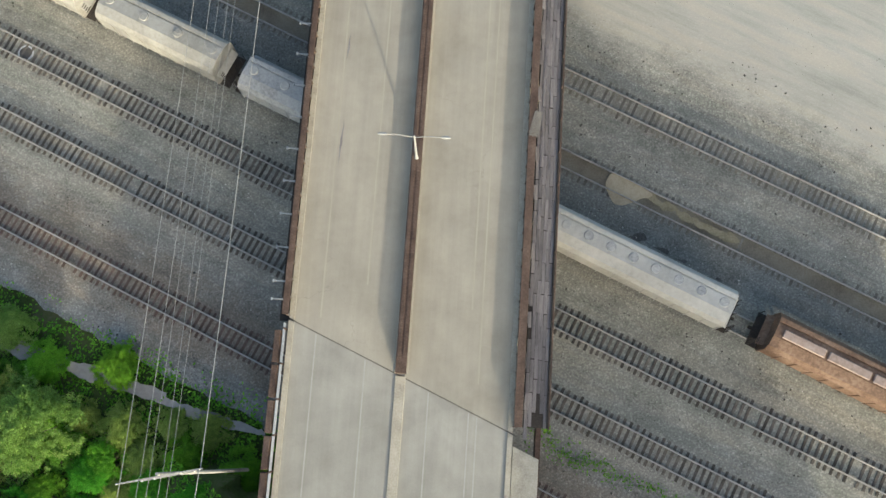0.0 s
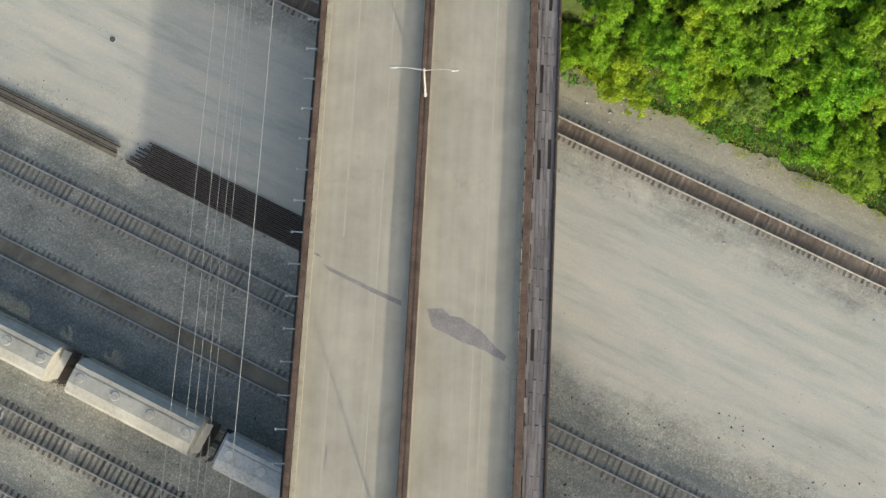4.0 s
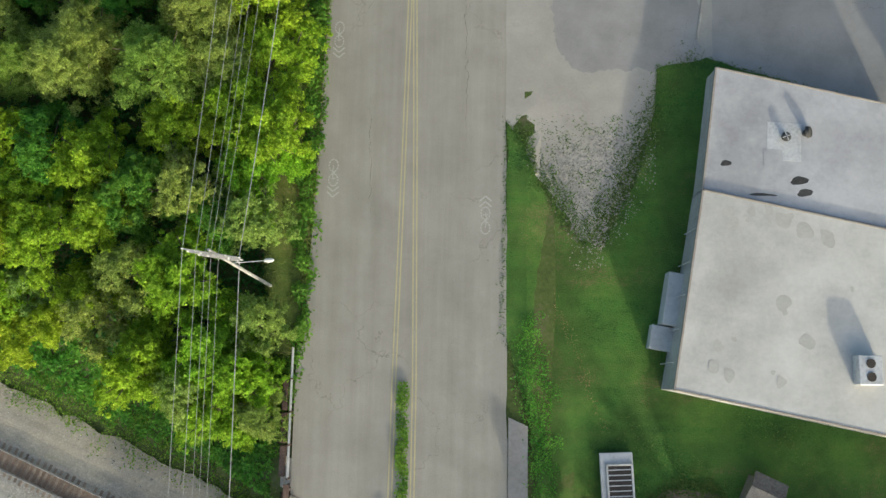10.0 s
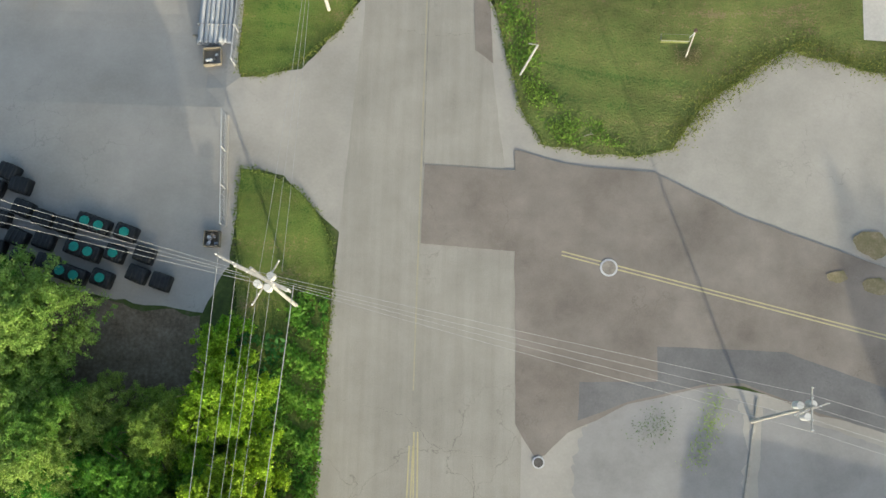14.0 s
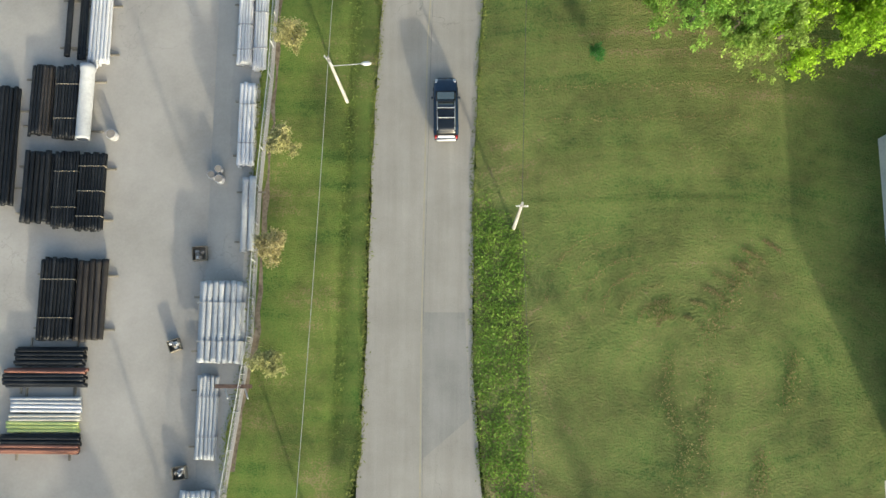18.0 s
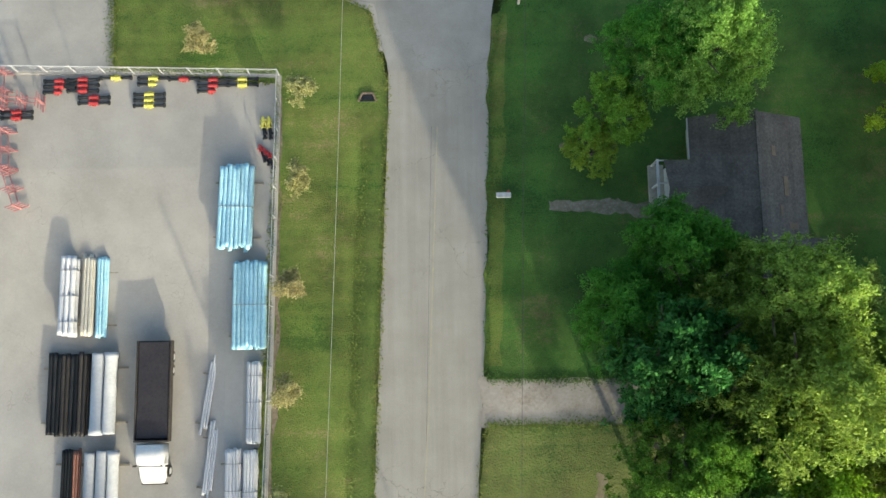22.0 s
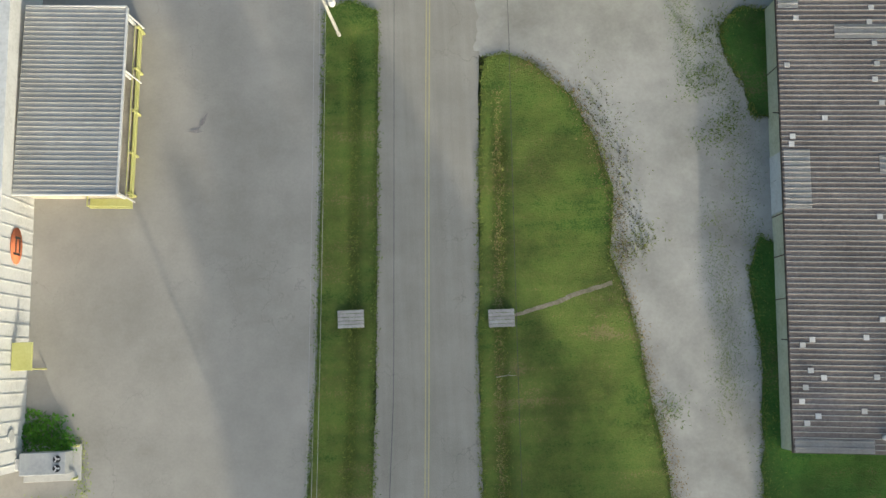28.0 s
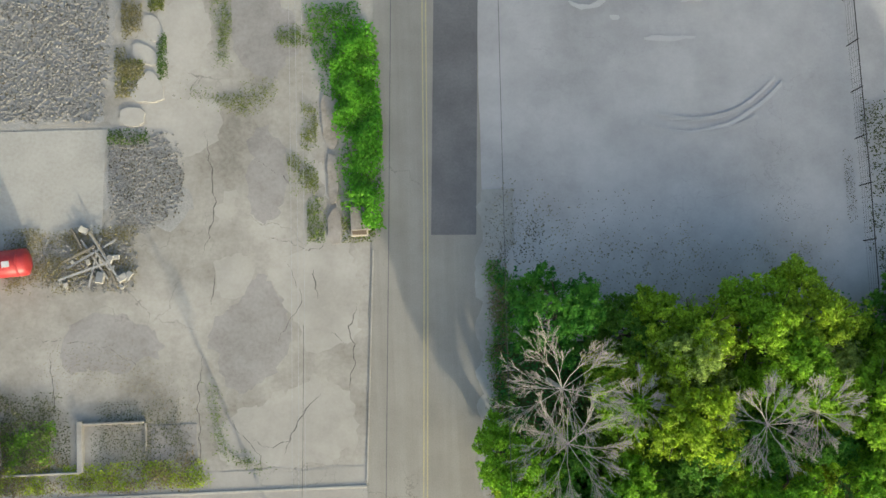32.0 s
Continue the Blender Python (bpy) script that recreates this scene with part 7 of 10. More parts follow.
def house():
    r = empty("house", 25.3, 221, 0, label="small house with a dark shingle gable roof and porch wing", category="house")
    part("wall", bx(-5.5, -6.4, -0.1, 2.7, 6.3, 2.6), M["cream"], r)
    part("wall", bx(-7.6, -1.4, -0.1, -5.4, 2.9, 2.4), M["white"], r)

    def slope(x0, x1, y0, y1, z0, z1, ax, n):
        """Shingle courses from the eave (x0 or y0, z0) to the ridge."""
        for i in range(n):
            a, b = i / n, (i + 1) / n + 0.02
            bm = bmesh.new()
            if ax == "x":
                xa, xb, za, zb = x0 + (x1 - x0) * a, x0 + (x1 - x0) * b, z0 + (z1 - z0) * a, z0 + (z1 - z0) * b
                p = [(xa, y0, za + 0.035), (xa, y1, za + 0.035), (xb, y1, zb + 0.01), (xb, y0, zb + 0.01)]
            else:
                ya, yb, za, zb = y0 + (y1 - y0) * a, y0 + (y1 - y0) * b, z0 + (z1 - z0) * a, z0 + (z1 - z0) * b
                p = [(x0, ya, za + 0.035), (x1, ya, za + 0.035), (x1, yb, zb + 0.01), (x0, yb, zb + 0.01)]
            lo = [(q[0], q[1], q[2] - 0.05) for q in p]
            vs = [bm.verts.new(v) for v in p + lo]
            for f in ((0, 1, 2, 3), (7, 6, 5, 4), (0, 4, 5, 1), (1, 5, 6, 2), (2, 6, 7, 3), (3, 7, 4, 0)):
                bm.faces.new([vs[k] for k in f])
            bmesh.ops.recalc_face_normals(bm, faces=bm.faces[:])
            part("shingle_course", bm, M["shingle"], r)

    slope(-6.0, -1.2, -6.8, 6.7, 2.5, 4.7, "x", 13)
    slope(3.1, -1.2, -6.8, 6.5, 2.7, 4.7, "x", 12)
    slope(-8.1, -3.0, 3.2, 0.6, 2.4, 3.8, "y", 7)
    slope(-8.1, -3.0, -1.9, 0.6, 2.4, 3.8, "y", 7)
    part("ridge_cap", bx(-1.32, -6.8, 4.66, -1.08, 6.6, 4.76, 0.02), M["shingle"], r)
    part("lean_roof", bx(2.75, -6.6, 2.4, 5.4, -3.4, 2.5, 0.01), M["shingle"], r)
    part("wall", bx(2.72, -6.4, 0, 5.2, -3.6, 2.38), M["cream"], r)
    for x, y, a, b in ((1.2, 0.6, .5, 1.6), (0.2, 3.4, .4, .8), (1.7, -2.6, .9, .5), (0.6, -1.4, .3, .9)):
        z = 4.7 - abs(x + 1.2) * 0.465 + 0.045
        ob = part("moss_patch", bx(-a / 2, -b / 2, 0, a / 2, b / 2, 0.03, 0.012), M["moss"], r)
        ob.matrix_basis = Matrix.Translation((x, y, z)) @ pose(0, 0, 0, 0, 25)
    part("fascia", bx(-6.05, 3.3, 2.2, -5.95, 6.7, 2.45), M["white"], r)
    part("window", bx(-5.56, 3.8, 1.0, -5.48, 5.6, 2.1), M["white"], r)
    p = part("porch_frame", bx(-8.7, -2.3, 2.2, -8.5, 3.3, 2.35), M["white"], r, "white porch beam")
    for y in (-2.2, -0.4, 1.3, 3.2):
        part("porch_post", bx(-8.68, y - 0.07, 0, -8.52, y + 0.07, 2.2), M["white"], p)
        part("porch_beam", bx(-8.6, y - 0.05, 2.22, -7.8, y + 0.05, 2.34), M["white"], p)
    part("porch_floor", bx(-8.9, -2.3, 0, -7.6, 3.3, 0.3, 0.02), M["curb"], r)
    for i, x in enumerate((3.0, 3.8, 4.6, 5.0)):
        part("back_post", bx(x - .06, -8.0, 0, x + .06, -7.9, 1.6), M["white" if i % 2 else "darksteel"], r)


house()
M["baredirt2"] = mat("trodden_path", ((0.11, 0.11, 0.06), (0.19, 0.165, 0.12), (0.28, 0.25, 0.20)), 1.2, 5, bump=0.3)
patch("garden_path", [(8.2, 221.5), (17.0, 221.3), (17.0, 220.1), (8.2, 220.5)], 0.075, M["baredirt2"], "broken brick and gravel garden path", "path", jag=0.45, hz=0.0, size=0.3)


def signboard(x, y, label):
    r = empty("mailbox", x, y, 0.06, label=label, category="mailbox")
    part("post", bx(-0.05, -0.05, 0, 0.05, 0.05, 0.9), M["timber"], r)
    part("box", bx(-0.62, -0.22, 0.75, 0.62, 0.22, 1.05, 0.05), M["galv"], r)
    part("flag", bx(0.3, 0.22, 0.9, 0.5, 0.4, 0.95), M["redp"], r)


signboard(4.2, 221.8, "wide grey roadside mailbox on a post")


def inlet(x, y):
    r = empty("drain_inlet", x, y, 0.02, label="open brick-edged drain inlet in the grass ditch", category="drain")
    for ax, ay, cx, cy in ((-0.45, 0.42, 0.45, 0.42), (-0.45, 0.42, -0.78, -0.3), (0.45, 0.42, 0.78, -0.3)):
        d = Vector((cx - ax, cy - ay, 0))
        n = int(d.length / 0.2)
        for i in range(n):
            part("brick", box(bmesh.new(), 0.01, -0.09, -0.1, d.length / n - 0.01, 0.09, 0.16, 0.015, Matrix.Translation((ax + d.x * i / n, ay + d.y * i / n, 0)) @ pose(0, 0, 0, 0, 0, math.degrees(math.atan2(d.y, d.x)))), M["moss"], r)
    # no hollow here: a black block gives the pit its shade
    part("pit", prism([(-0.66, -0.3), (0.66, -0.3), (0.38, 0.34), (-0.38, 0.34)], -0.05, 0.085), M["tank"], r, "solid black fill standing for the shade in the pit")


inlet(-7.1, 230.6)


def culvert(x, y, label):
    r = empty("culvert_cover", x, y, 0.08, label=label, category="culvert cover", group="plank covers over the ditches")
    for i in range(5):
        part("board", bx(-0.98, -0.66 + i * 0.27, 0.25, 0.98, -0.42 + i * 0.27, 0.33, 0.015), M["pale_board"], r)
    for s in (-1, 1):
        part("beam", bx(s * 0.8 - 0.08, -0.7, 0, s * 0.8 + 0.08, 0.7, 0.25), M["timber"], r)


M["pale_board"] = mat("bleached_boards", ((0.24, 0.23, 0.21), (0.34, 0.33, 0.31), (0.42, 0.41, 0.39)), 2, 9, bump=0.2, vary=0.12)
culvert(-5.0, 278.4, "bleached plank cover over the west ditch")
culvert(6.25, 278.0, "bleached plank cover over the east ditch")


def utility_trailer():
    r = empty("truck_topper", 13.7, 76.4, height(13.7, 76.4), rz=3, label="old white truck bed frame with a rusty mesh top", category="trailer")
    part("frame", bx(-1.3, -2.45, 0.5, 1.3, 2.45, 0.75, 0.05), M["newsheet"], r)
    part("mesh_top", bx(-0.75, -2.25, 0.75, 1.1, 1.5, 0.9, 0.03), M["darksteel"], r, "dark grid panel in a white frame")
    for a, b, c, d in ((-0.9, -2.4, -0.72, 1.6), (1.08, -2.4, 1.25, 1.6), (-0.9, 1.45, 1.25, 1.62), (-0.9, -2.42, 1.25, -2.25)):
        part("rim_bar", bx(a, b, 0.75, c, d, 0.98, 0.03), M["newsheet"], r)
    for i in range(9):
        part("slat", bx(-0.7, -2.1 + i * 0.4, 0.9, 1.05, -2.02 + i * 0.4, 0.94), M["galv"], r)
    for s in (-1, 1):
        for y in (-1.4, 1.2):
            part("wheel", rod(bmesh.new(), (s * 1.0, y, 0.35), (s * 1.2, y, 0.35), 0.35, seg=14), M["rubber"], r)


utility_trailer()


def hut():
    r = empty("garden_shed", 24.8, 75.8, height(24.8, 75.8), rz=-24, label="small weathered shed, its roof coloured pale on the sunlit slope and dark on the shaded one", category="shed")
    r.scale = (0.78, 0.78, 0.85)
    part("wall", bx(-1.6, -1.4, 0, 1.6, 1.4, 1.7), M["timber"], r)
    # roof shading set by colour: slope towards the sun pale, the other dark
    for s, mt in ((-1, "whitecap"), (1, "shingle")):
        ob = part("roof_panel", bx(-1.75, 0 if s > 0 else -1.55, 0, 1.75, 1.55 if s > 0 else 0, 0.08), M[mt], r)
        ob.matrix_basis = Matrix.Translation((0, 0.45, 2.1)) @ pose(0, 0, 0, -s * 16)


hut()

# ---- far-end lot ----
M["slabold"] = mat("old_slab", ((0.30, 0.285, 0.255), (0.37, 0.355, 0.32), (0.42, 0.405, 0.37)), 0.3, 4, bump=0.1, detail=9)
M["rubble"] = mat("rubble", ((0.19, 0.183, 0.168), (0.27, 0.262, 0.245), (0.33, 0.32, 0.30), (0.40, 0.39, 0.37)), 0.6, 9, bump=0.5, mixf=0.5, detail=11)
patch("ground_rubble", [(-60, 337), (-20, 336.8), (-19, 346), (-19, 400), (-60, 400)], 0.05, M["rubble"], "grey crushed rubble", "ground", jag=0.9, hz=-0.06, size=0.3)
patch("ground_rubble", [(-19.6, 336.1), (-17, 336), (-15.6, 334.4), (-14.1, 332.6), (-13.9, 331.3), (-14.9, 329.6), (-17.4, 329.5), (-19.8, 330.6)], 0.05, M["rubble"], "patch of grey crushed rubble", "ground", jag=0.9, hz=-0.06, size=0.3)
patch("slab_old", [(-50, 336.8), (-19.7, 336.4), (-20.1, 329), (-50, 329.4)], 0.06, M["slabold"], "old pale concrete floor slab", "ground", jag=0.06, hz=-0.06)
for k, (mt, pts) in enumerate((("overlay", [(-17, 337.9), (-15.2, 338.6), (-11.7, 338.3), (-11.2, 336.6), (-12.4, 334.9), (-14, 333.7), (-16.2, 334.4), (-17.2, 336.1)]), ("worn", [(-8.6, 326), (-6.7, 322.6), (-7.6, 319.4), (-9.7, 317.2), (-11.6, 317.6), (-12.7, 321.2), (-13.1, 322.8), (-11.5, 322.8), (-10.3, 324.3)]),
        ("overlay", [(-12.1, 331.2), (-10.1, 331.9), (-10.7, 329.5), (-12.5, 329.4)]), ("overlay", [(-6.2, 335.4), (-3.9, 332.4), (-4.2, 327.6), (-8.6, 326.2), (-7, 322.7), (-5.3, 319.3), (-2.2, 320.8), (-2.2, 325.9)]), ("worn", [(-9.5, 336), (-7.6, 336.4), (-6.6, 332), (-8.4, 328.4), (-10.2, 331)]),
        ("overlay", [(-11.6, 327.6), (-9.8, 327), (-9.6, 324.8), (-11.4, 323.6), (-13, 324.8)]), ("worn", [(-22, 323.4), (-17.2, 322.8), (-15.5, 320.4), (-19, 318.8), (-23.4, 319.8)]), ("overlay", [(-15.6, 346), (-12.6, 346), (-12.2, 341.4), (-14.4, 340.2), (-16.4, 342.4)]), ("overlay", [(-9, 317), (-3, 318.6), (-2.4, 312.4), (-8, 312.2), (-12.4, 312.6), (-12.6, 315.4)]), ("worn", [(-11, 346), (-6.4, 346), (-5.4, 341), (-8.4, 339.6), (-10.6, 341.6)]))):
    patch("concrete_skin", pts, 0.029 + 0.0004 * k, M[mt], "pale worn skin of old concrete" if mt == "overlay" else "darker worn area where the concrete skin has gone", "ground", soft=1, jag=0.75, size=0.3, seed=k * 3, hz=-0.06)
for k, pts in enumerate(([(-17.1, 344.5), (-16.1, 344.7), (-15.4, 343.4), (-15.9, 342.4), (-16.9, 343.4)], [(-17.7, 342.9), (-16.2, 342.2), (-15.8, 341.3), (-16.4, 340.8), (-17.8, 341.4)], [(-16.4, 340.7), (-15.6, 339.5), (-15.5, 338.2), (-18.2, 338.3), (-17.2, 340.1)], [(-18.6, 338.1), (-16.9, 337.8), (-17.0, 336.4), (-18.8, 336.6)], [(-4.5, 338.6), (-3.1, 337.8), (-3.2, 334.2), (-4.2, 334.4)], [(-4.1, 334.1), (-3.2, 333.9), (-3.3, 330.6), (-4.0, 330.2)], [(-4.1, 329.9), (-3.2, 330.2), (-3.1, 327.7), (-4.2, 327.5)])):
    bm = bmesh.new()
    ring = jagged(rounded(pts, 1), 0.12, 0.3, k)
    top = [bm.verts.new((x, y, 0.03 + 0.012 * k)) for x, y in ring]
    low = [bm.verts.new((x, y, -0.1)) for x, y in ring]
    bm.faces.new(top)
    for a in range(len(ring)):
        bm.faces.new((top[a - 1], top[a], low[a], low[a - 1]))
    bmesh.ops.recalc_face_normals(bm, faces=bm.faces)
    tagged(part("broken_slab", bm, M["overlay" if k < 4 else "drive"]), "loose broken slab of pale old concrete" if k < 4 else "bare tan concrete slab beside the hedge", "slab", "broken slabs")
tagged(part("concrete_block", bx(-2.5, 328.4, -0.05, -1.1, 330.1, 0.45, 0.05), M["drive"]), "brown square concrete block by the hedge", "block")
st(part("curb_south", bx(-30, 310.5, -0.2, -2.0, 310.68, 0.05, 0.02), M["slabold"]), "low broken concrete kerb of the old lot", "kerb")
st(part("curb_east", bx(-2.05, 310.7, -0.2, -1.93, 327, 0.05, 0.02, Matrix.Translation((-2, 311, 0)) @ pose(0, 0, 0, 0, 0, -3.5) @ Matrix.Translation((2, -311, 0))), M["dirtlot"]), "low worn concrete kerb by the road", "kerb")


def dumpster():
    r = empty("dumpster", -26.3, 327, 0.02, rz=4, label="dented red steel tank lying in the weeds", category="tank")
    bm = loft([[(x, 0.95 * k * math.cos(a), 0.9 + 0.85 * k * math.sin(a)) for a in np.arange(0, 6.28, 0.35)] for x, k in ((-3.2, .6), (-3.0, 1), (1.3, 1), (1.5, .6))])
    part("shell", bm, M["redp"], r)
    for x in (-2, -0.4, 0.9):
        part("band", rod(bmesh.new(), (x - .05, 0, 0.9), (x + .05, 0, 0.9), 0.97, seg=18), M["redp"], r)
    part("label_plate", bx(0.0, -0.3, 1.72, 0.5, 0.1, 1.8), M["white"], r)
    for x in (-2.4, 0.8):
        part("cradle", bx(x - .15, -0.8, 0, x + .15, 0.8, 0.4), M["rust"], r)


dumpster()


def ruin():
    r = empty("ruined_foundation", -21.9, 312.4, 0, label="low broken concrete foundation walls with weeds inside", category="ruin")
    for a, b, c, d, h in ((0, 0, 0.38, 3.5, .4), (0, 3.2, 4.6, 3.36, .3), (4.6, 1.3, 4.75, 3.2, .15), (-6, -0.1, 0.2, 0.05, .25), (-5.6, 0.4, -5.3, 3.6, .5)):
        part("wall_stub", bx(a, b, -0.1, c, d, h, 0.03), M["dirtlot"], r)
    for i in range(9):
        part("rusty_rung", bx(-5.65, 0.6 + i * 0.33, 0.5, -5.15, 0.72 + i * 0.33, 0.56), M["rust"], r)
    part("slab_piece", bx(5.0, 0.4, -0.08, 8.2, 3.0, 0.0, 0.03), M["worn"], r, "brownish slab remnant")


ruin()


def planks_heap():
    r = empty("timber_heap", -20.5, 327.2, 0.05, label="heap of broken boards and rubble on the old lot", category="debris")
    rg = random.Random(8)
    for i in range(12):
        L = rg.uniform(1.2, 4.2)
        ob = part("board", bx(-L / 2, -0.07, 0, L / 2, 0.07, 0.06), M["pale_board" if i % 2 else "timber"], r)
        ob.matrix_basis = pose(rg.uniform(-1.4, 1.2), rg.uniform(-1.6, 1.6), 0.02 + 0.05 * i, 0, rg.uniform(-4, 4), rg.choice((-62, -55, 20, 75)) + rg.uniform(-12, 12))
    for i in range(14):
        s = rg.uniform(.15, .4)
        ob = part("rubble_block", bx(-s, -s * .7, 0, s, s * .7, s * .8, 0.04), M["slabold"], r)
        ob.matrix_basis = pose(rg.uniform(-2.6, 2.4), rg.uniform(-2.2, 2.2), 0, 0, rg.uniform(-12, 12), rg.uniform(0, 180))


planks_heap()


def small_box(x, y, label):
    r = empty("utility_box", x, y, 0, label=label, category="utility box")
    part("base", bx(-0.6, -0.8, 0, 0.6, 0.8, 0.25, 0.03), M["curb"], r)
    part("lid", bx(-0.5, -0.7, 0.25, 0.5, 0.7, 0.34, 0.03), M["moss"], r)


small_box(-1.9, 328.8, "brown concrete utility box at the hedge end")


def post_sign():
    r = empty("leaning_post", 4.1, 146.6, 0.05, label="leaning white guy post with a cross bar in the ivy", category="post")
    part("post", rod(bmesh.new(), (0, 0, 0), (1.2, 1.9, 1.5), 0.09, seg=7), M["polewood"], r)
    part("bar", rod(bmesh.new(), (1.2, 1.9, 1.5), (0.5, 2.0, 1.45), 0.035, seg=6), M["polewood"], r)


post_sign()




def sign_post():
    r = empty("sign_post", 17.1, 148.5, 0.05, label="tall steel post carrying a white-framed box sign in the lawn", category="sign")
    part("shaft", rod(bmesh.new(), (0, 0, 0), (-0.9, -0.25, 5.6), 0.07, 0.05, 8), M["polewood"], r)
    part("cap", rod(bmesh.new(), (-0.9, -0.25, 5.6), (-0.91, -0.25, 5.75), 0.16, 0.12, 10), M["rust"], r)
    b = part("sign_box", bx(-3.3, -0.95, 4.9, -1.3, -0.5, 5.4), M["field"], r)
    for a in ((-3.34, -0.99, -1.26, -0.95), (-3.34, -0.5, -1.26, -0.46), (-3.34, -0.95, -3.3, -0.5), (-1.3, -0.95, -1.26, -0.5)):
        part("frame_bar", bx(a[0], a[1], 5.3, a[2], a[3], 5.36, 0.01), M["palerib"], b)
    part("bracket", rod(bmesh.new(), (-1.3, -0.7, 5.2), (-0.85, -0.25, 5.3), 0.04, seg=6), M["galv"], r)


sign_post()
def barn():
    r = empty("barn", 32.8, 156, 0, label="long white-sided barn with red doors and a low rusty roof", category="building")
    part("wall", bx(0, 0, 0, 12, 26, 3.9), M["white"], r)
    for s_, x0, x1 in ((1, -0.35, 6.0), (-1, 12.35, 6.0)):
        bm = bmesh.new()
        lo, hi = 3.95, 5.6
        vs = [bm.verts.new(p) for p in ((x0, -0.3, lo), (x1, -0.3, hi), (x1, 26.3, hi), (x0, 26.3, lo), (x0, -0.3, lo + .12), (x1, -0.3, hi + .12), (x1, 26.3, hi + .12), (x0, 26.3, lo + .12))]
        for f in ((0, 1, 2, 3), (7, 6, 5, 4), (0, 4, 5, 1), (1, 5, 6, 2), (2, 6, 7, 3), (3, 7, 4, 0)):
            bm.faces.new([vs[k] for k in f])
        bmesh.ops.recalc_face_normals(bm, faces=bm.faces[:])
        part("roof_slope", bm, M["hopr"], r)
    for y0 in (0.02, 25.93):
        bm = bmesh.new()
        f = bm.faces.new([bm.verts.new(p) for p in ((0, y0, 3.9), (12, y0, 3.9), (6, y0, 5.5))])
        g = bmesh.ops.extrude_face_region(bm, geom=[f])
        for v in g["geom"]:
            if isinstance(v, bmesh.types.BMVert):
                v.co.y += 0.05
        bmesh.ops.recalc_face_normals(bm, faces=bm.faces[:])
        part("gable", bm, M["white"], r)
    for y in (9.5, 13.4):
        part("barn_door", bx(-0.07, y, 0, 0.0, y + 3.2, 3.0, 0.01), M["redpaint"], r, "weathered red sliding door")
    for y in (2.5, 6.0, 19.5, 23):
        w = part("window", bx(-0.05, y, 1.2, 0.0, y + 1.1, 2.3), M["white"], r)
        part("pane", bx(-0.062, y + 0.1, 1.3, -0.05, y + 1.0, 2.2), M["carblack"], w)


M["redpaint"] = mat("weathered_red_steel", ((0.26, 0.10, 0.10), (0.40, 0.20, 0.20)), 1, 6, rough=0.7, bump=0.1)
barn()
patch("concrete_pad", [(31.2, 150.4), (31.3, 155.6), (36, 155.6), (36, 150.2)], 0.075, M["slab"], "pale concrete pad at the edge of the lawn", "ground", hz=0.0)


# ---- vegetation ----
def leaf_quads(p, nrm, s, rg, slim=0.55):
    t = np.cross(nrm, rg.normal(size=p.shape))
    t /= np.linalg.norm(t, axis=1)[:, None]
    b = np.cross(nrm, t)
    s = s[:, None]
    v = np.stack([p - t * s, p - b * s * slim, p + t * s, p + b * s * slim], 1).reshape(-1, 3)
    return v, np.arange(len(v)).reshape(-1, 4)


def quick_mesh(name, v, f, material):
    me = bpy.data.meshes.new(name)
    me.vertices.add(len(v))
    me.vertices.foreach_set("co", v.astype(np.float32).ravel())
    me.loops.add(f.size)
    me.loops.foreach_set("vertex_index", f.astype(np.int32).ravel())
    me.polygons.add(len(f))
    me.polygons.foreach_set("loop_start", np.arange(0, f.size, f.shape[1], dtype=np.int32))
    me.materials.append(material)
    me.update(calc_edges=True)
    return me


def crown_mesh(name, seed, R, H, n, leaf, material, boughs=46):
    """Boughs of uneven size carry many small sprays of leaves, with gaps between."""
    rg = np.random.default_rng(seed)
    lob = []
    for i in range(boughs):
        a, u = rg.uniform(0, 6.283), rg.uniform(0, 1) ** 0.55
        r = R * 0.86 * u * (1 + 0.2 * math.sin(3 * a + seed) + 0.1 * math.sin(7 * a + 2 * seed))
        z = H * (0.36 + 0.5 * (1 - u * u)) + rg.uniform(-0.15, 0.12) * H
        lob.append((r * math.cos(a), r * math.sin(a), z, R * rg.uniform(0.10, 0.24)))
    lob = np.array(lob)
    m = boughs * 15
    k = rg.integers(0, boughs, m)
    d = rg.normal(size=(m, 3))
    d[:, 2] = np.abs(d[:, 2]) * 1.1 - 0.35
    d /= np.linalg.norm(d, axis=1)[:, None]
    tuft = lob[k, :3] + d * (lob[k, 3] * rg.uniform(0.45, 1.25, m))[:, None] * np.array([1.1, 1.1, 0.9])
    size = R * rg.uniform(0.03, 0.075, m)
    j = rg.integers(0, m, n)
    e = rg.normal(size=(n, 3)) * np.array([1, 1, 0.7]) * 0.62
    p = tuft[j] + e * size[j][:, None] + d[j] * (size[j] * rg.uniform(-0.3, 0.6, n))[:, None]
    nrm = d[j] * 0.8 + rg.normal(size=(n, 3)) * 0.65
    nrm[:, 2] += 0.45
    nrm /= np.linalg.norm(nrm, axis=1)[:, None]
    v, f = leaf_quads(p, nrm, leaf * rg.uniform(0.5, 1.25, n), rg)
    return quick_mesh(name, v, f, material)


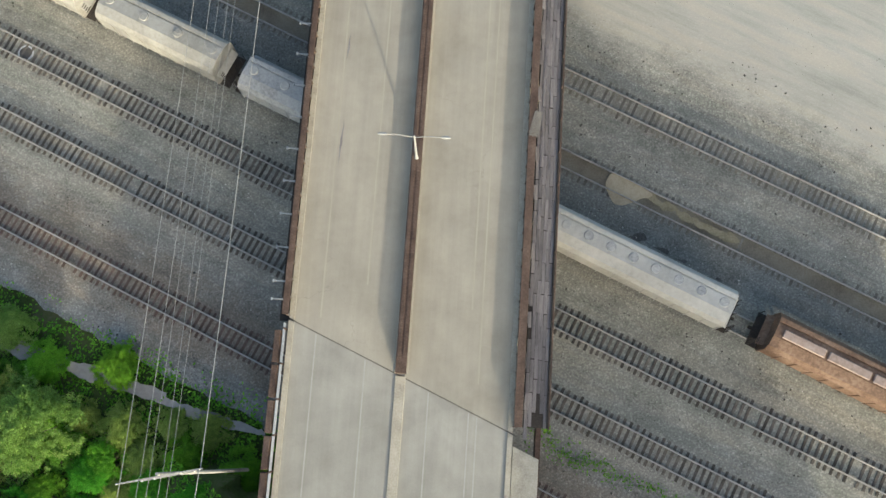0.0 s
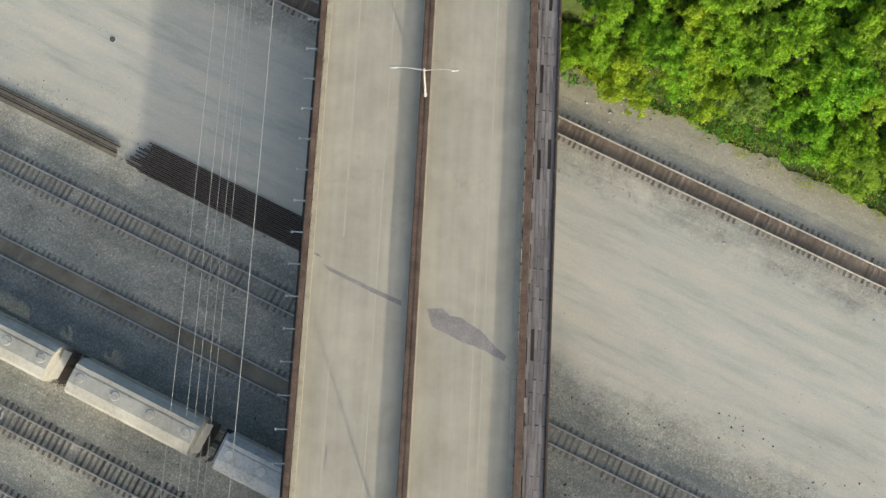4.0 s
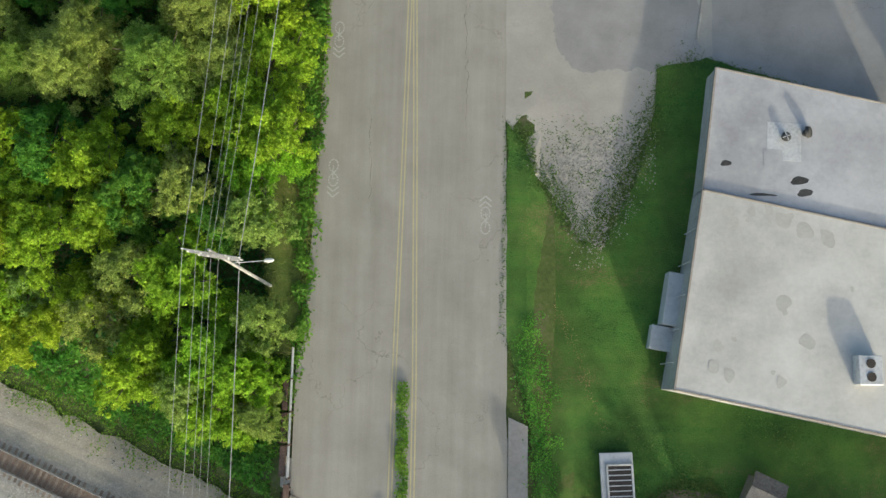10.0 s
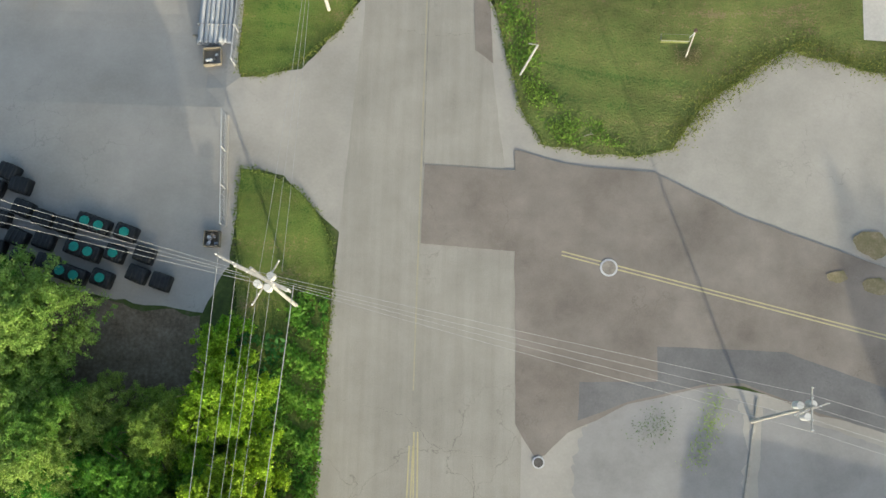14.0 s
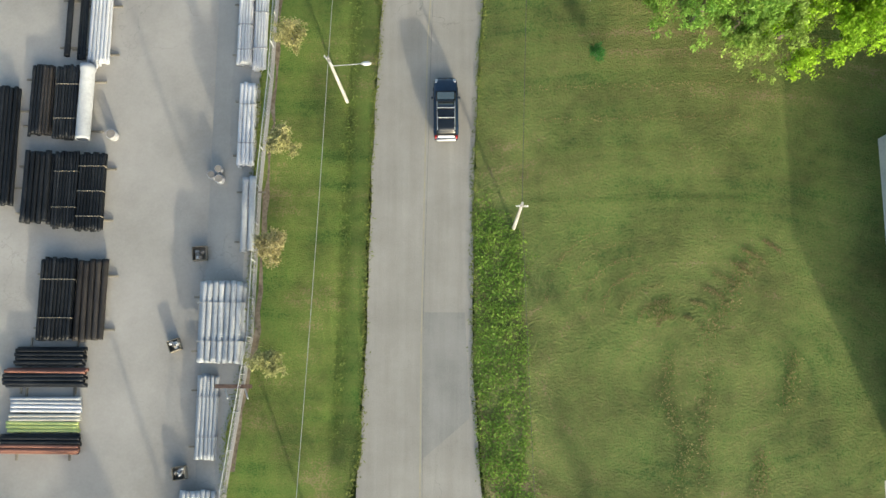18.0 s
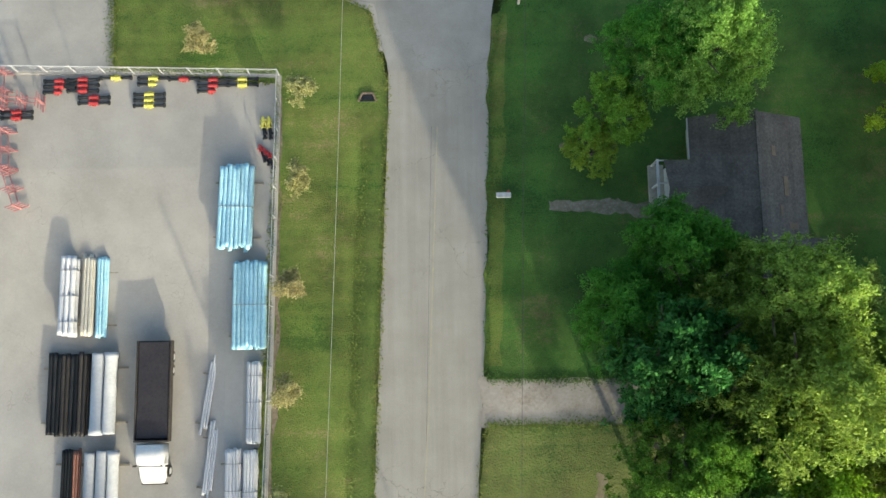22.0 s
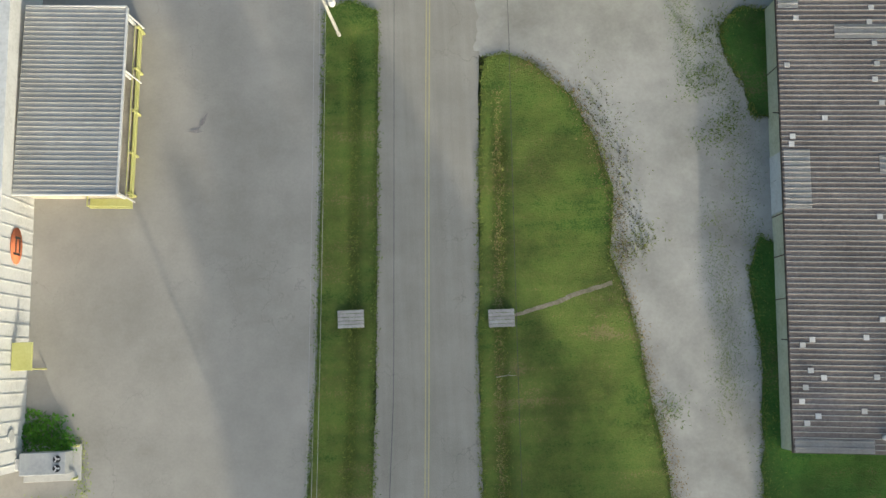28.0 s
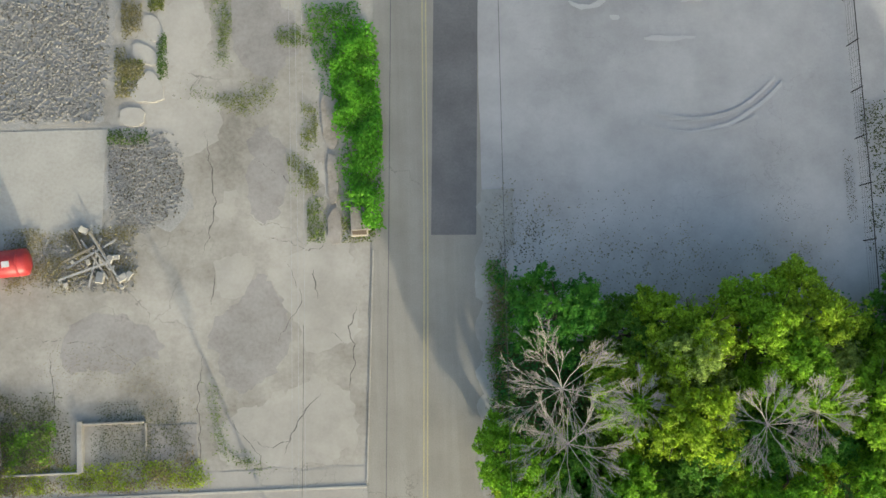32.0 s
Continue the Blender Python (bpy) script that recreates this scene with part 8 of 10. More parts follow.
def trunk_mesh(name, seed, R, H, material):
    rg = random.Random(seed)
    bm = bmesh.new()
    rod(bm, (0, 0, -0.8), (0, 0, H * 0.5), 0.05 * R + 0.06, 0.03 * R + 0.03, 7)
    for i in range(9):
        a = i * 2.4 + rg.uniform(-.4, .4)
        z0 = H * rg.uniform(0.22, 0.48)
        m = (math.cos(a) * R * 0.35, math.sin(a) * R * 0.35, z0 + H * 0.18)
        e = (math.cos(a + .3) * R * 0.7, math.sin(a + .3) * R * 0.7, H * rg.uniform(0.6, 0.82))
        rod(bm, (0, 0, z0), m, 0.03 * R, 0.018 * R, 5)
        rod(bm, m, e, 0.018 * R, 0.006 * R, 5)
    me = bpy.data.meshes.new(name)
    bm.to_mesh(me)
    bm.free()
    me.materials.append(material)
    return me


KINDS = []
for i, (lm, R, H, n, lf) in enumerate((("leaf1", 4.2, 8.5, 26000, 0.135), ("leaf2", 4.0, 8.0, 25000, 0.13), ("leaf3", 3.6, 8.0, 23000, 0.115), ("leaf4", 4.2, 8.0, 24000, 0.14), ("leaf1", 2.8, 5.5, 16000, 0.115), ("leaf2", 2.6, 5.0, 16000, 0.115), ("leaf1", 4.4, 7.5, 26000, 0.14), ("leaf5", 3.4, 7.0, 20000, 0.115), ("leaf6", 3.2, 6.0, 20000, 0.12))):
    KINDS.append((crown_mesh("crown", 40 + i, R, H, n, lf, M[lm]), trunk_mesh("trunk", 40 + i, R, H, M["bark"])))


KINDS.append((crown_mesh("crown", 71, 4.3, 8.2, 62000, 0.088, M["leaf2"], 95), trunk_mesh("trunk", 71, 4.3, 8.2, M["bark"])))
KINDS.append((crown_mesh("crown", 72, 4.3, 8.2, 62000, 0.088, M["leaf3"], 90), trunk_mesh("trunk", 72, 4.3, 8.2, M["bark"])))
KINDS.append((crown_mesh("crown", 73, 4.3, 8.2, 62000, 0.09, M["leaf1"], 90), trunk_mesh("trunk", 73, 4.3, 8.2, M["bark"])))
KINDS.append((crown_mesh("crown", 74, 4.3, 8.2, 62000, 0.088, M["leaf8"], 90), trunk_mesh("trunk", 74, 4.3, 8.2, M["bark"])))
KINDS.append((crown_mesh("crown", 75, 4.3, 8.2, 62000, 0.095, M["leaf6"], 90), trunk_mesh("trunk", 75, 4.3, 8.2, M["bark"])))


def tree(x, y, kind, s, label, group="", tall=1.0):
    t = empty("tree", x, y, height(x, y), label=label, category="tree", group=group)
    t.matrix_basis = pose(x, y, height(x, y), 0, 0, (x * 77 + y * 31) % 360) @ Matrix.Diagonal((s, s, s * tall, 1))
    for nm, me in zip(("crown", "trunk"), KINDS[kind]):
        c = new(nm, me)
        c.parent = t
    return t


random.seed(5)


def wood(poly, gap, kinds, label, group, s=(0.8, 1.2), tall=(0.9, 1.2), seed=1, holes=()):
    """Trees in a loose grid over a polygon, leaving clearings (x, y, radius)."""
    rg = random.Random(seed)
    xs, ys = [p[0] for p in poly], [p[1] for p in poly]
    y, row = min(ys), 0
    while y < max(ys):
        x = min(xs) + (row % 2) * gap / 2
        while x < max(xs):
            a, b = x + rg.uniform(-.3, .3) * gap, y + rg.uniform(-.3, .3) * gap
            if inside(poly, a, b) and not any(math.hypot(a - hx, b - hy) < hr for hx, hy, hr in holes):
                tree(a, b, rg.choice(kinds), rg.uniform(*s), label, group, rg.uniform(*tall))
            x += gap
        y, row = y + gap * 0.87, row + 1


wood([(-17, 104), (-17, 124), (-21, 119), (-27, 121), (-31, 127), (-46, 131), (-46, 106)], 4.3, (9, 10, 12, 10, 1, 12), "broadleaf tree in a dense roadside wood", "roadside wood", (0.62, 0.95), seed=13, holes=((-24, 124, 4.5), (-25.5, 110, 2.4), (-19.8, 116, 2.2), (-33, 112, 2.0)))
wood([(-13.6, 76.5), (-13.0, 100), (-12.8, 123.5), (-16.9, 125), (-16.9, 104), (-46, 104), (-46, 92), (-30, 85), (-20, 80)], 4.3, (0, 0, 0, 6, 6, 2, 0, 1), "broadleaf tree in a dense roadside wood", "roadside wood", (0.62, 0.95), seed=3, holes=((-24, 124, 4.5), (-15.6, 91.5, 2.0), (-24.5, 95, 1.5)))
wood([(8.4, 61.2), (8.6, 69.5), (14, 71.5), (22, 72.2), (30, 71), (42, 67), (46, 47), (38, 51.3), (30, 55.2), (20, 59.5)], 3.4, (0, 6, 4, 6, 7, 0, 2), "lime-green tree on the embankment", "embankment trees", (0.55, 0.8), (0.8, 1.05), seed=4, holes=((13.6, 76, 3), (25, 76, 3)))
for x, y, k, sc, tl, lb in ((21.8, 191.2, 2, 1.2, 1.9, "tall pale-green yard tree"), (18.4, 191.6, 12, 1.2, 1.7, "tall olive-green yard tree"), (25.5, 190.6, 6, 1.3, 1.75, "tall lime-green yard tree"), (31.5, 195, 0, 1.2, 1.5, "tall lime-green yard tree"), (15.4, 196.0, 12, 1.05, 1.9, "smaller olive-green yard tree at the edge"),
                           (15.4, 201.5, 1, 1.05, 2.2, "tall green yard tree"), (15.0, 208.5, 3, 1.2, 2.1, "tall dark-green yard tree"), (21.4, 205.5, 12, 1.4, 2.15, "tall olive-green yard tree"), (27.5, 200.0, 12, 1.2, 1.9, "tall olive-green yard tree"),
                           (22.0, 211.5, 12, 1.2, 2.3, "tall olive-green yard tree"), (13.0, 211.5, 9, 1.0, 1.5, "dense dark-green yard tree by the path"), (16.2, 215.8, 1, 0.95, 2.0, "green yard tree by the house"), (27.5, 207, 12, 1.2, 2.0, "tall olive-green yard tree"), (33.5, 203, 1, 1.3, 2.2, "tall green yard tree"), (38, 194, 0, 1.3, 1.6, "tall lime-green yard tree"), (18.6, 198.6, 2, 1.1, 1.9, "tall pale-green yard tree"), (19.6, 202.2, 1, 1.0, 2.2, "tall green yard tree"), (23.5, 198.5, 0, 1.4, 1.6, "tall green yard tree")):
    tree(x, y, {2: 10, 0: 11, 1: 9, 6: 11}.get(k, k), sc, lb, "yard trees", tl)
# one round crown as two trees: shaded side dark green, sunlit side lime
tree(16.4, 232.0, 9, 1.0, "dark green half of the round yard tree, standing for its shaded side", tall=1.6)
tree(19.3, 231.0, 12, 1.16, "lime-green half of the round yard tree, standing for its sunlit side", tall=1.75)
tree(12.6, 228.0, 7, 0.95, "thin yellow-green yard tree", tall=1.15)
tree(11.6, 225.2, 7, 0.7, "thin yellow-green yard tree")
for x, y, k, sc in ((-30.4, 126.4, 10, 1.05), (-28, 117, 10, 0.95), (-30.6, 121.5, 10, 1.0), (-15.3, 121.3, 0, 0.6), (-16.8, 125, 6, 0.5), (-17.9, 116.8, 6, 0.65), (-14.2, 114, 0, 0.6)):
    tree(x, y, k, sc, "broadleaf tree in a dense roadside wood", "roadside wood", 1.1)
tree(36.5, 229, 0, 0.9, "lime-green tree behind the house")
tree(31.5, 212.5, 2, 0.8, "pale tree behind the house")
wood([(7.8, 311), (9.6, 308.2), (13, 307.4), (22, 308.6), (46, 308.6), (46, 321.5), (16, 321), (13.8, 317), (8, 316)], 3.1, (0, 1, 4, 6, 0, 5, 2, 1), "tree of a thicket beside the lot", "thicket", (0.68, 0.95), seed=6, holes=((11.5, 316, 2.6), (17.2, 314.8, 1.6), (26.5, 314, 2.2)))
tree(11.3, 321.9, 1, 0.85, "bright round tree at the corner of the lot")
wood([(-13.4, -3.0), (-24, 0.6), (-40, 7.6), (-48, 10), (-48, -25), (-13.4, -25)], 3.3, (13, 13, 10, 13, 9), "low green bushy tree on the south bank", "south bank trees", (0.34, 0.5), (0.42, 0.55), seed=7, holes=((-30, 1, 1.2), (-20, -1.6, 1.2), (-37, 3.4, 1.3), (-25, 0, 1.2), (-15, -3, 1.0)))


tree(-32.5, -3.4, 10, 0.95, "broad yellow-green bush on the south bank", "south bank trees", 0.55)
tree(-36.8, -2.2, 10, 0.8, "broad yellow-green bush on the south bank", "south bank trees", 0.55)


def far_wood(poly, gap, top, label, seed):
    """A wood outside the view, in one mesh: it only shades the place."""
    rg = np.random.default_rng(seed)
    xs, ys = [p[0] for p in poly], [p[1] for p in poly]
    P = []
    for y in np.arange(min(ys), max(ys), gap):
        for x in np.arange(min(xs), max(xs), gap):
            a, b = x + rg.uniform(-.3, .3) * gap, y + rg.uniform(-.3, .3) * gap
            if inside(poly, a, b):
                n = 1500
                d = rg.normal(size=(n, 3))
                d /= np.linalg.norm(d, axis=1)[:, None]
                h = top * rg.uniform(0.82, 1.1)
                lump = 1 + 0.25 * np.sin(d[:, :1] * 7 + a) * np.cos(d[:, 1:2] * 6 + b)
                P.append(np.array([a, b, height(a, b) + h * 0.62]) + d * lump * np.array([gap * 0.62, gap * 0.62, h * 0.40]) * rg.uniform(0.75, 1.05, (n, 1)))
                k = 90
                P.append(np.column_stack([a + rg.normal(size=k) * 0.25, b + rg.normal(size=k) * 0.25, height(a, b) + rg.uniform(0, h * 0.5, k)]))
    p = np.concatenate(P)
    nrm = rg.normal(size=p.shape)
    nrm /= np.linalg.norm(nrm, axis=1)[:, None]
    v, f = leaf_quads(p, nrm, 0.62 * rg.uniform(0.6, 1.3, len(p)), rg, 0.7)
    return tagged(new("far_wood", quick_mesh("far_wood", v, f, M["leaf2"])), label, "wood", kind="stuff")


# shadow casters added out of view, heights set by where their shade ends
far_wood([(39, 99), (60, 95), (60, 105), (39, 107.5)], 5, 7.5, "unseen trees added to shade the ground by the white building", 10)
far_wood([(43, 186), (42, 236), (75, 240), (75, 186)], 7, 11.5, "unseen trees added to shade the house lawn", 8)
far_wood([(22, -62), (44, -66), (44, -46), (22, -41)], 7, 17, "unseen trees added to shade the south end of the bridge", 9)


M["scrubleaf"] = leaf_mat("brownish_scrub_leaves", (0.05, 0.065, 0.028), (0.13, 0.14, 0.07))
M["ivyleaf"] = leaf_mat("ivy_leaves", (0.075, 0.18, 0.02), (0.20, 0.32, 0.05))


def leafy(name, poly, n, h, leaf, material, label, cat, seed=1, z=None, flat=0.8, kind="stuff", slim=0.5, fray=0.9):
    """Low leaves strewn over a polygon: one joined mesh."""
    rg = np.random.default_rng(seed)
    xs, ys = np.array([p[0] for p in poly]), np.array([p[1] for p in poly])
    pts = []
    while len(pts) < n:
        x, y = rg.uniform(xs.min(), xs.max()), rg.uniform(ys.min(), ys.max())
        wx, wy = noise.noise((x * 0.45, y * 0.45, seed + 5)), noise.noise((x * 0.45, y * 0.45, seed + 15))
        if inside(poly, x + fray * (wx + rg.normal() * 0.35), y + fray * (wy + rg.normal() * 0.35)):
            c = noise.noise((x * 0.7, y * 0.7, seed))
            if rg.uniform(-0.6, 0.5) < c + 0.25:
                zz = (height(x, y) if z is None else z) + h * max(0.08, 0.5 + c) * rg.uniform(0.2, 1.0)
                pts.append((x, y, zz))
    p = np.array(pts)
    nrm = rg.normal(size=p.shape) * (1 - flat * 0.6)
    nrm[:, 2] = np.abs(nrm[:, 2]) + flat
    nrm /= np.linalg.norm(nrm, axis=1)[:, None]
    v, f = leaf_quads(p, nrm, leaf * rg.uniform(0.5, 1.3, n), rg, slim)
    return tagged(new(name, quick_mesh(name, v, f, M[material])), label, cat, kind=kind)


leafy("ivy", [(0.75, 178), (0.7, 163), (1.8, 154.5), (3.2, 149), (4.6, 145), (6, 142.2), (9, 141), (13, 141.2), (8, 143.4), (5.6, 146.5), (4.6, 151), (4.7, 173)], 9000, 0.3, 0.12, "ivyleaf", "low green ivy along the road edge", "ivy", 1, 0.06)
leafy("hedge", [(-3.0, 343.5), (-0.8, 342.5), (-0.05, 335), (-0.7, 328.5), (-2.2, 329.5), (-2.4, 335), (-3.6, 340)], 7000, 1.4, 0.16, "leaf6", "bright green overgrown hedge by the road", "hedge", 2, 0.0, fray=1.3)
leafy("hedge_skirt", [(-5.6, 345), (-1.6, 345), (-0.2, 341), (-0.2, 329), (-1.4, 327.6), (-2.6, 330), (-3.2, 338), (-4.6, 341)], 5200, 0.5, 0.10, "leaf2", "low green weeds spreading round the hedge", "weeds", 20, 0.0)
leafy("weeds", [(-10.7, 88), (-10.1, 118), (-9.9, 129), (-12.6, 129), (-14, 118), (-14.5, 100), (-14.2, 80), (-12.9, 78)], 16000, 1.0, 0.17, "leaf2", "tall green weeds along the road", "weeds", 3)
leafy("weeds", [(-14, 74.5), (-13, 79), (-46, 93), (-46, 88.5), (-25, 78.5)], 9000, 0.9, 0.2, "leaf2", "green scrub at the foot of the wood", "weeds", 4)
leafy("undergrowth", [(-14, 80), (-13, 126), (-18, 126), (-20, 118.5), (-28, 119), (-31, 125), (-34, 129), (-46, 131), (-46, 92)], 22000, 0.8, 0.24, "leaf4", "dark undergrowth below the trees", "undergrowth", 5)
leafy("undergrowth", [(8.5, 61.5), (8.6, 72), (30, 73), (46, 68), (46, 46), (30, 54.5)], 12000, 0.9, 0.2, "leaf2", "green scrub on the embankment", "undergrowth", 6)
patch("stone_ditch", [(-40, 5.2), (-34, 3.0), (-31, 2.2), (-25, 0.6), (-19, -1.4), (-14, -2.6), (-14, -3.2), (-19, -2.2), (-25.4, -0.3), (-31.4, 1.2), (-34.4, 1.9), (-40, 4.0)], 0.75, M["worn"], "pale stone-lined ditch on the south bank", "ditch", jag=0.4, size=0.4)
leafy("undergrowth", [(-13, -1.2), (-22, 1.8), (-36, 7), (-50, 12), (-50, -25), (-13, -25)], 30000, 0.9, 0.15, "leaf6", "bright green scrub on the south bank", "undergrowth", 7, fray=1.5)
leafy("undergrowth", [(7.4, 310.4), (9.6, 308), (14, 306.8), (46, 306.8), (46, 322), (15, 321.5), (9.5, 325), (7.4, 326)], 24000, 0.8, 0.13, "leaf4", "dark scrub under the thicket", "undergrowth", 8)
for x0, x1, k in ((-46, -12.2, 25), (8, 46, 26)):
    leafy("weeds", [along(66.2, x0), along(66.2, x1), along(69.5, x1), along(69.5, x0)], 7000, 0.5, 0.10, "leaf5" if k == 26 else "leaf2", "scrubby weeds where the bank meets the yard", "weeds", k, None, fray=1.6)
leafy("median_grass", [(-3.65, 71.8), (-2.65, 71.5), (-2.8, 83.4), (-3.15, 84), (-3.5, 83.5)], 2400, 0.4, 0.11, "leaf2", "green and yellow weeds growing in the median", "weeds", 9, 0.1)
leafy("weeds", [(5.2, 88), (7.5, 72), (8.6, 71), (9.5, 80), (7.5, 90)], 3200, 0.6, 0.10, "leaf2", "green weeds beside the footway", "weeds", 10)
leafy("weeds", [(6.7, 0.2), (9.5, -1.5), (14, -3.5), (22, -6), (22, -7), (12, -3.9), (6.8, -1.8)], 650, 0.3, 0.13, "leaf2", "strip of weeds between the tracks", "weeds", 11, YARD + 0.05)
leafy("weeds", [(-28, 311), (-19, 311), (-12.5, 311.2), (-13.5, 313), (-20, 312.6), (-28, 312.6)], 5200, 0.4, 0.075, "leaf5", "yellow-green weeds along the broken kerb", "weeds", 12, 0.0, fray=1.2)
leafy("weeds", [(-30, 310.8), (-13.4, 310.9), (-13.6, 312.6), (-21, 312.4), (-30, 314)], 3800, 0.5, 0.075, "leaf7", "dry brown weeds along the broken kerb", "weeds", 23, 0.0, fray=1.4)
leafy("weeds", [(-28.5, 313), (-23.4, 313.2), (-23.8, 315.2), (-28.5, 316)], 3000, 0.6, 0.09, "leaf2", "dark weeds inside the ruin", "weeds", 13, 0.0, fray=1.6)
leafy("weeds", [(-31, 312.5), (-22.4, 313), (-23, 317.5), (-31, 318)], 4600, 0.6, 0.08, "scrubleaf", "dry brown brambles inside the ruin", "weeds", 24, 0.0, fray=2.0)
leafy("weeds", [(-21, 312.8), (-13.8, 312.2), (-14.5, 316.5), (-20, 317.2)], 2600, 0.4, 0.06, "scrubleaf", "brown dry weeds on the old lot", "weeds", 14, 0.0, fray=2.0)
for k, (pc, n_) in enumerate((([(-5.9, 337.8), (-4.7, 337), (-4.6, 334.4), (-5.4, 334.2)], 520), ([(-6.9, 334), (-5.4, 334.2), (-4.7, 331.4), (-6.2, 331)], 720), ([(-5.6, 331), (-4.3, 331), (-4.2, 327.8), (-5.4, 327.6)], 620), ([(-7.6, 343.4), (-4.6, 343.8), (-4.4, 342.4), (-6.8, 341.8)], 620), ([(-3.2, 329), (-0.6, 329.4), (-0.8, 327.6), (-3, 327.6)], 620))):
    leafy("weeds", pc, n_, 0.2, 0.07, "blade", "yellow-green weeds on cracked concrete by the hedge", "weeds", 170 + k, -0.02, fray=0.8)
for k, (pc, n_, lm) in enumerate((([(-18.0, 345.8), (-17.0, 345.6), (-17.6, 343.4), (-18.5, 342.6)], 700, "leaf7"), ([(-18.9, 342.4), (-17.8, 341.2), (-16.8, 340.4), (-18.2, 338.6), (-19, 338.6)], 1100, "leaf7"), ([(-18.6, 341.4), (-17, 340.9), (-18.2, 339.4)], 350, "blade"), ([(-16, 343.2), (-15.2, 343), (-15.2, 340), (-15.9, 339.8)], 420, "blade2"), ([(-16.6, 346), (-15.4, 346), (-15.8, 344.8)], 260, "blade"), ([(-19.6, 336.4), (-16.6, 336.4), (-16.8, 335.2), (-19.6, 335.2)], 420, "blade2"))):
    leafy("weeds", pc, n_, 0.35, 0.085, lm, "dry brown and yellow weeds between broken slabs", "weeds", 160 + k, -0.02, fray=0.7)
for k, (pc, n_) in enumerate((([(-11.7, 346), (-10.6, 346), (-10.7, 343.4), (-11.6, 340.4), (-12.2, 340.6), (-11.7, 343)], 900), ([(-14.4, 339.4), (-12.2, 338.9), (-10.2, 338.2), (-7.6, 339.8), (-7.4, 339), (-9.8, 336.8), (-12.2, 338.2)], 1000))):
    leafy("weeds", pc, n_, 0.15, 0.06, "blade", "thin green weeds in concrete joints", "weeds", 180 + k, -0.02, fray=0.9)
leafy("weeds", [(-27, 325), (-22, 325.5), (-20, 324.8), (-18, 326), (-17.5, 329.5), (-27, 329.5)], 4600, 0.4, 0.07, "leaf7", "dry weeds round the red tank", "weeds", 18, -0.03, fray=1.6)
leafy("weeds", [(6.6, 309), (8, 309), (8.8, 325), (7.4, 326)], 5200, 0.4, 0.08, "leaf2", "weeds at the edge of the thicket", "weeds", 19, 0.02)


def tufts(name, pts, n, w, leaf, material, label, seed=1, z=0.08, h=0.14, closed=True):
    """Grass blades along an outline, so that it frays."""
    rg = np.random.default_rng(seed)
    q = pts + ([pts[0]] if closed else [])
    seg = np.array([math.hypot(b[0] - a[0], b[1] - a[1]) for a, b in zip(q[:-1], q[1:])])
    k = rg.choice(len(seg), n, p=seg / seg.sum())
    t = rg.uniform(0, 1, n)
    a = np.array(q)[k]
    b = np.array(q)[k + 1]
    p2 = a + (b - a) * t[:, None] + rg.normal(size=(n, 2)) * w
    zz = np.array([height(x, y) if z is None else z for x, y in p2]) + rg.uniform(0, h, n)
    p = np.column_stack([p2, zz])
    nrm = rg.normal(size=p.shape) * 0.6
    nrm[:, 2] = np.abs(nrm[:, 2]) + 0.5
    nrm /= np.linalg.norm(nrm, axis=1)[:, None]
    v, f = leaf_quads(p, nrm, leaf * rg.uniform(0.5, 1.4, n), rg, 0.3)
    return tagged(new(name, quick_mesh(name, v, f, M[material])), label, "grass", kind="stuff")


for i, ob in enumerate([o for o in scene.objects if o.name in EDGES and o.name.startswith("grass_")]):
    GP = EDGES[ob.name]
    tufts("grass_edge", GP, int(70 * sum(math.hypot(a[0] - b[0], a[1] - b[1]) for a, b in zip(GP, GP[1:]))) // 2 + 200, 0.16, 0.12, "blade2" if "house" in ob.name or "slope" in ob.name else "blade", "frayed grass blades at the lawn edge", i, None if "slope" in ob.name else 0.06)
leafy("leaf_litter", [(7.6, 331.2), (9, 332), (12.8, 328.6), (22.7, 326.4), (32, 326.4), (32.2, 323), (14, 321), (8, 325)], 1900, 0.06, 0.07, "leaf7", "dark leaf litter and dirt along the thicket", "leaf litter", 21, 0.02, fray=2.2)
leafy("weeds", [(34.4, 324), (34.2, 336), (40, 337), (40, 322)], 3600, 0.7, 0.10, "scrubleaf", "dark brown-green scrub behind the fence of the lot", "weeds", 22, 0.02, fray=1.6)
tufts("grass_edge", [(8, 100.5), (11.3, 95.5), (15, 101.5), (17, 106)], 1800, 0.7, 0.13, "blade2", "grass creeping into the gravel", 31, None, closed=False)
for i, (x, y) in enumerate(((22, 148), (19, 145.5), (26, 150), (24, 300), (24, 292), (16.5, 283), (17.5, 270), (23, 296))):
    tufts("grass_edge", [(x - 1.5, y - 1), (x + 1.5, y + 1.2)], 350, 0.7, 0.12, "blade", "sparse grass creeping into the gravel", 40 + i, 0.03, closed=False)


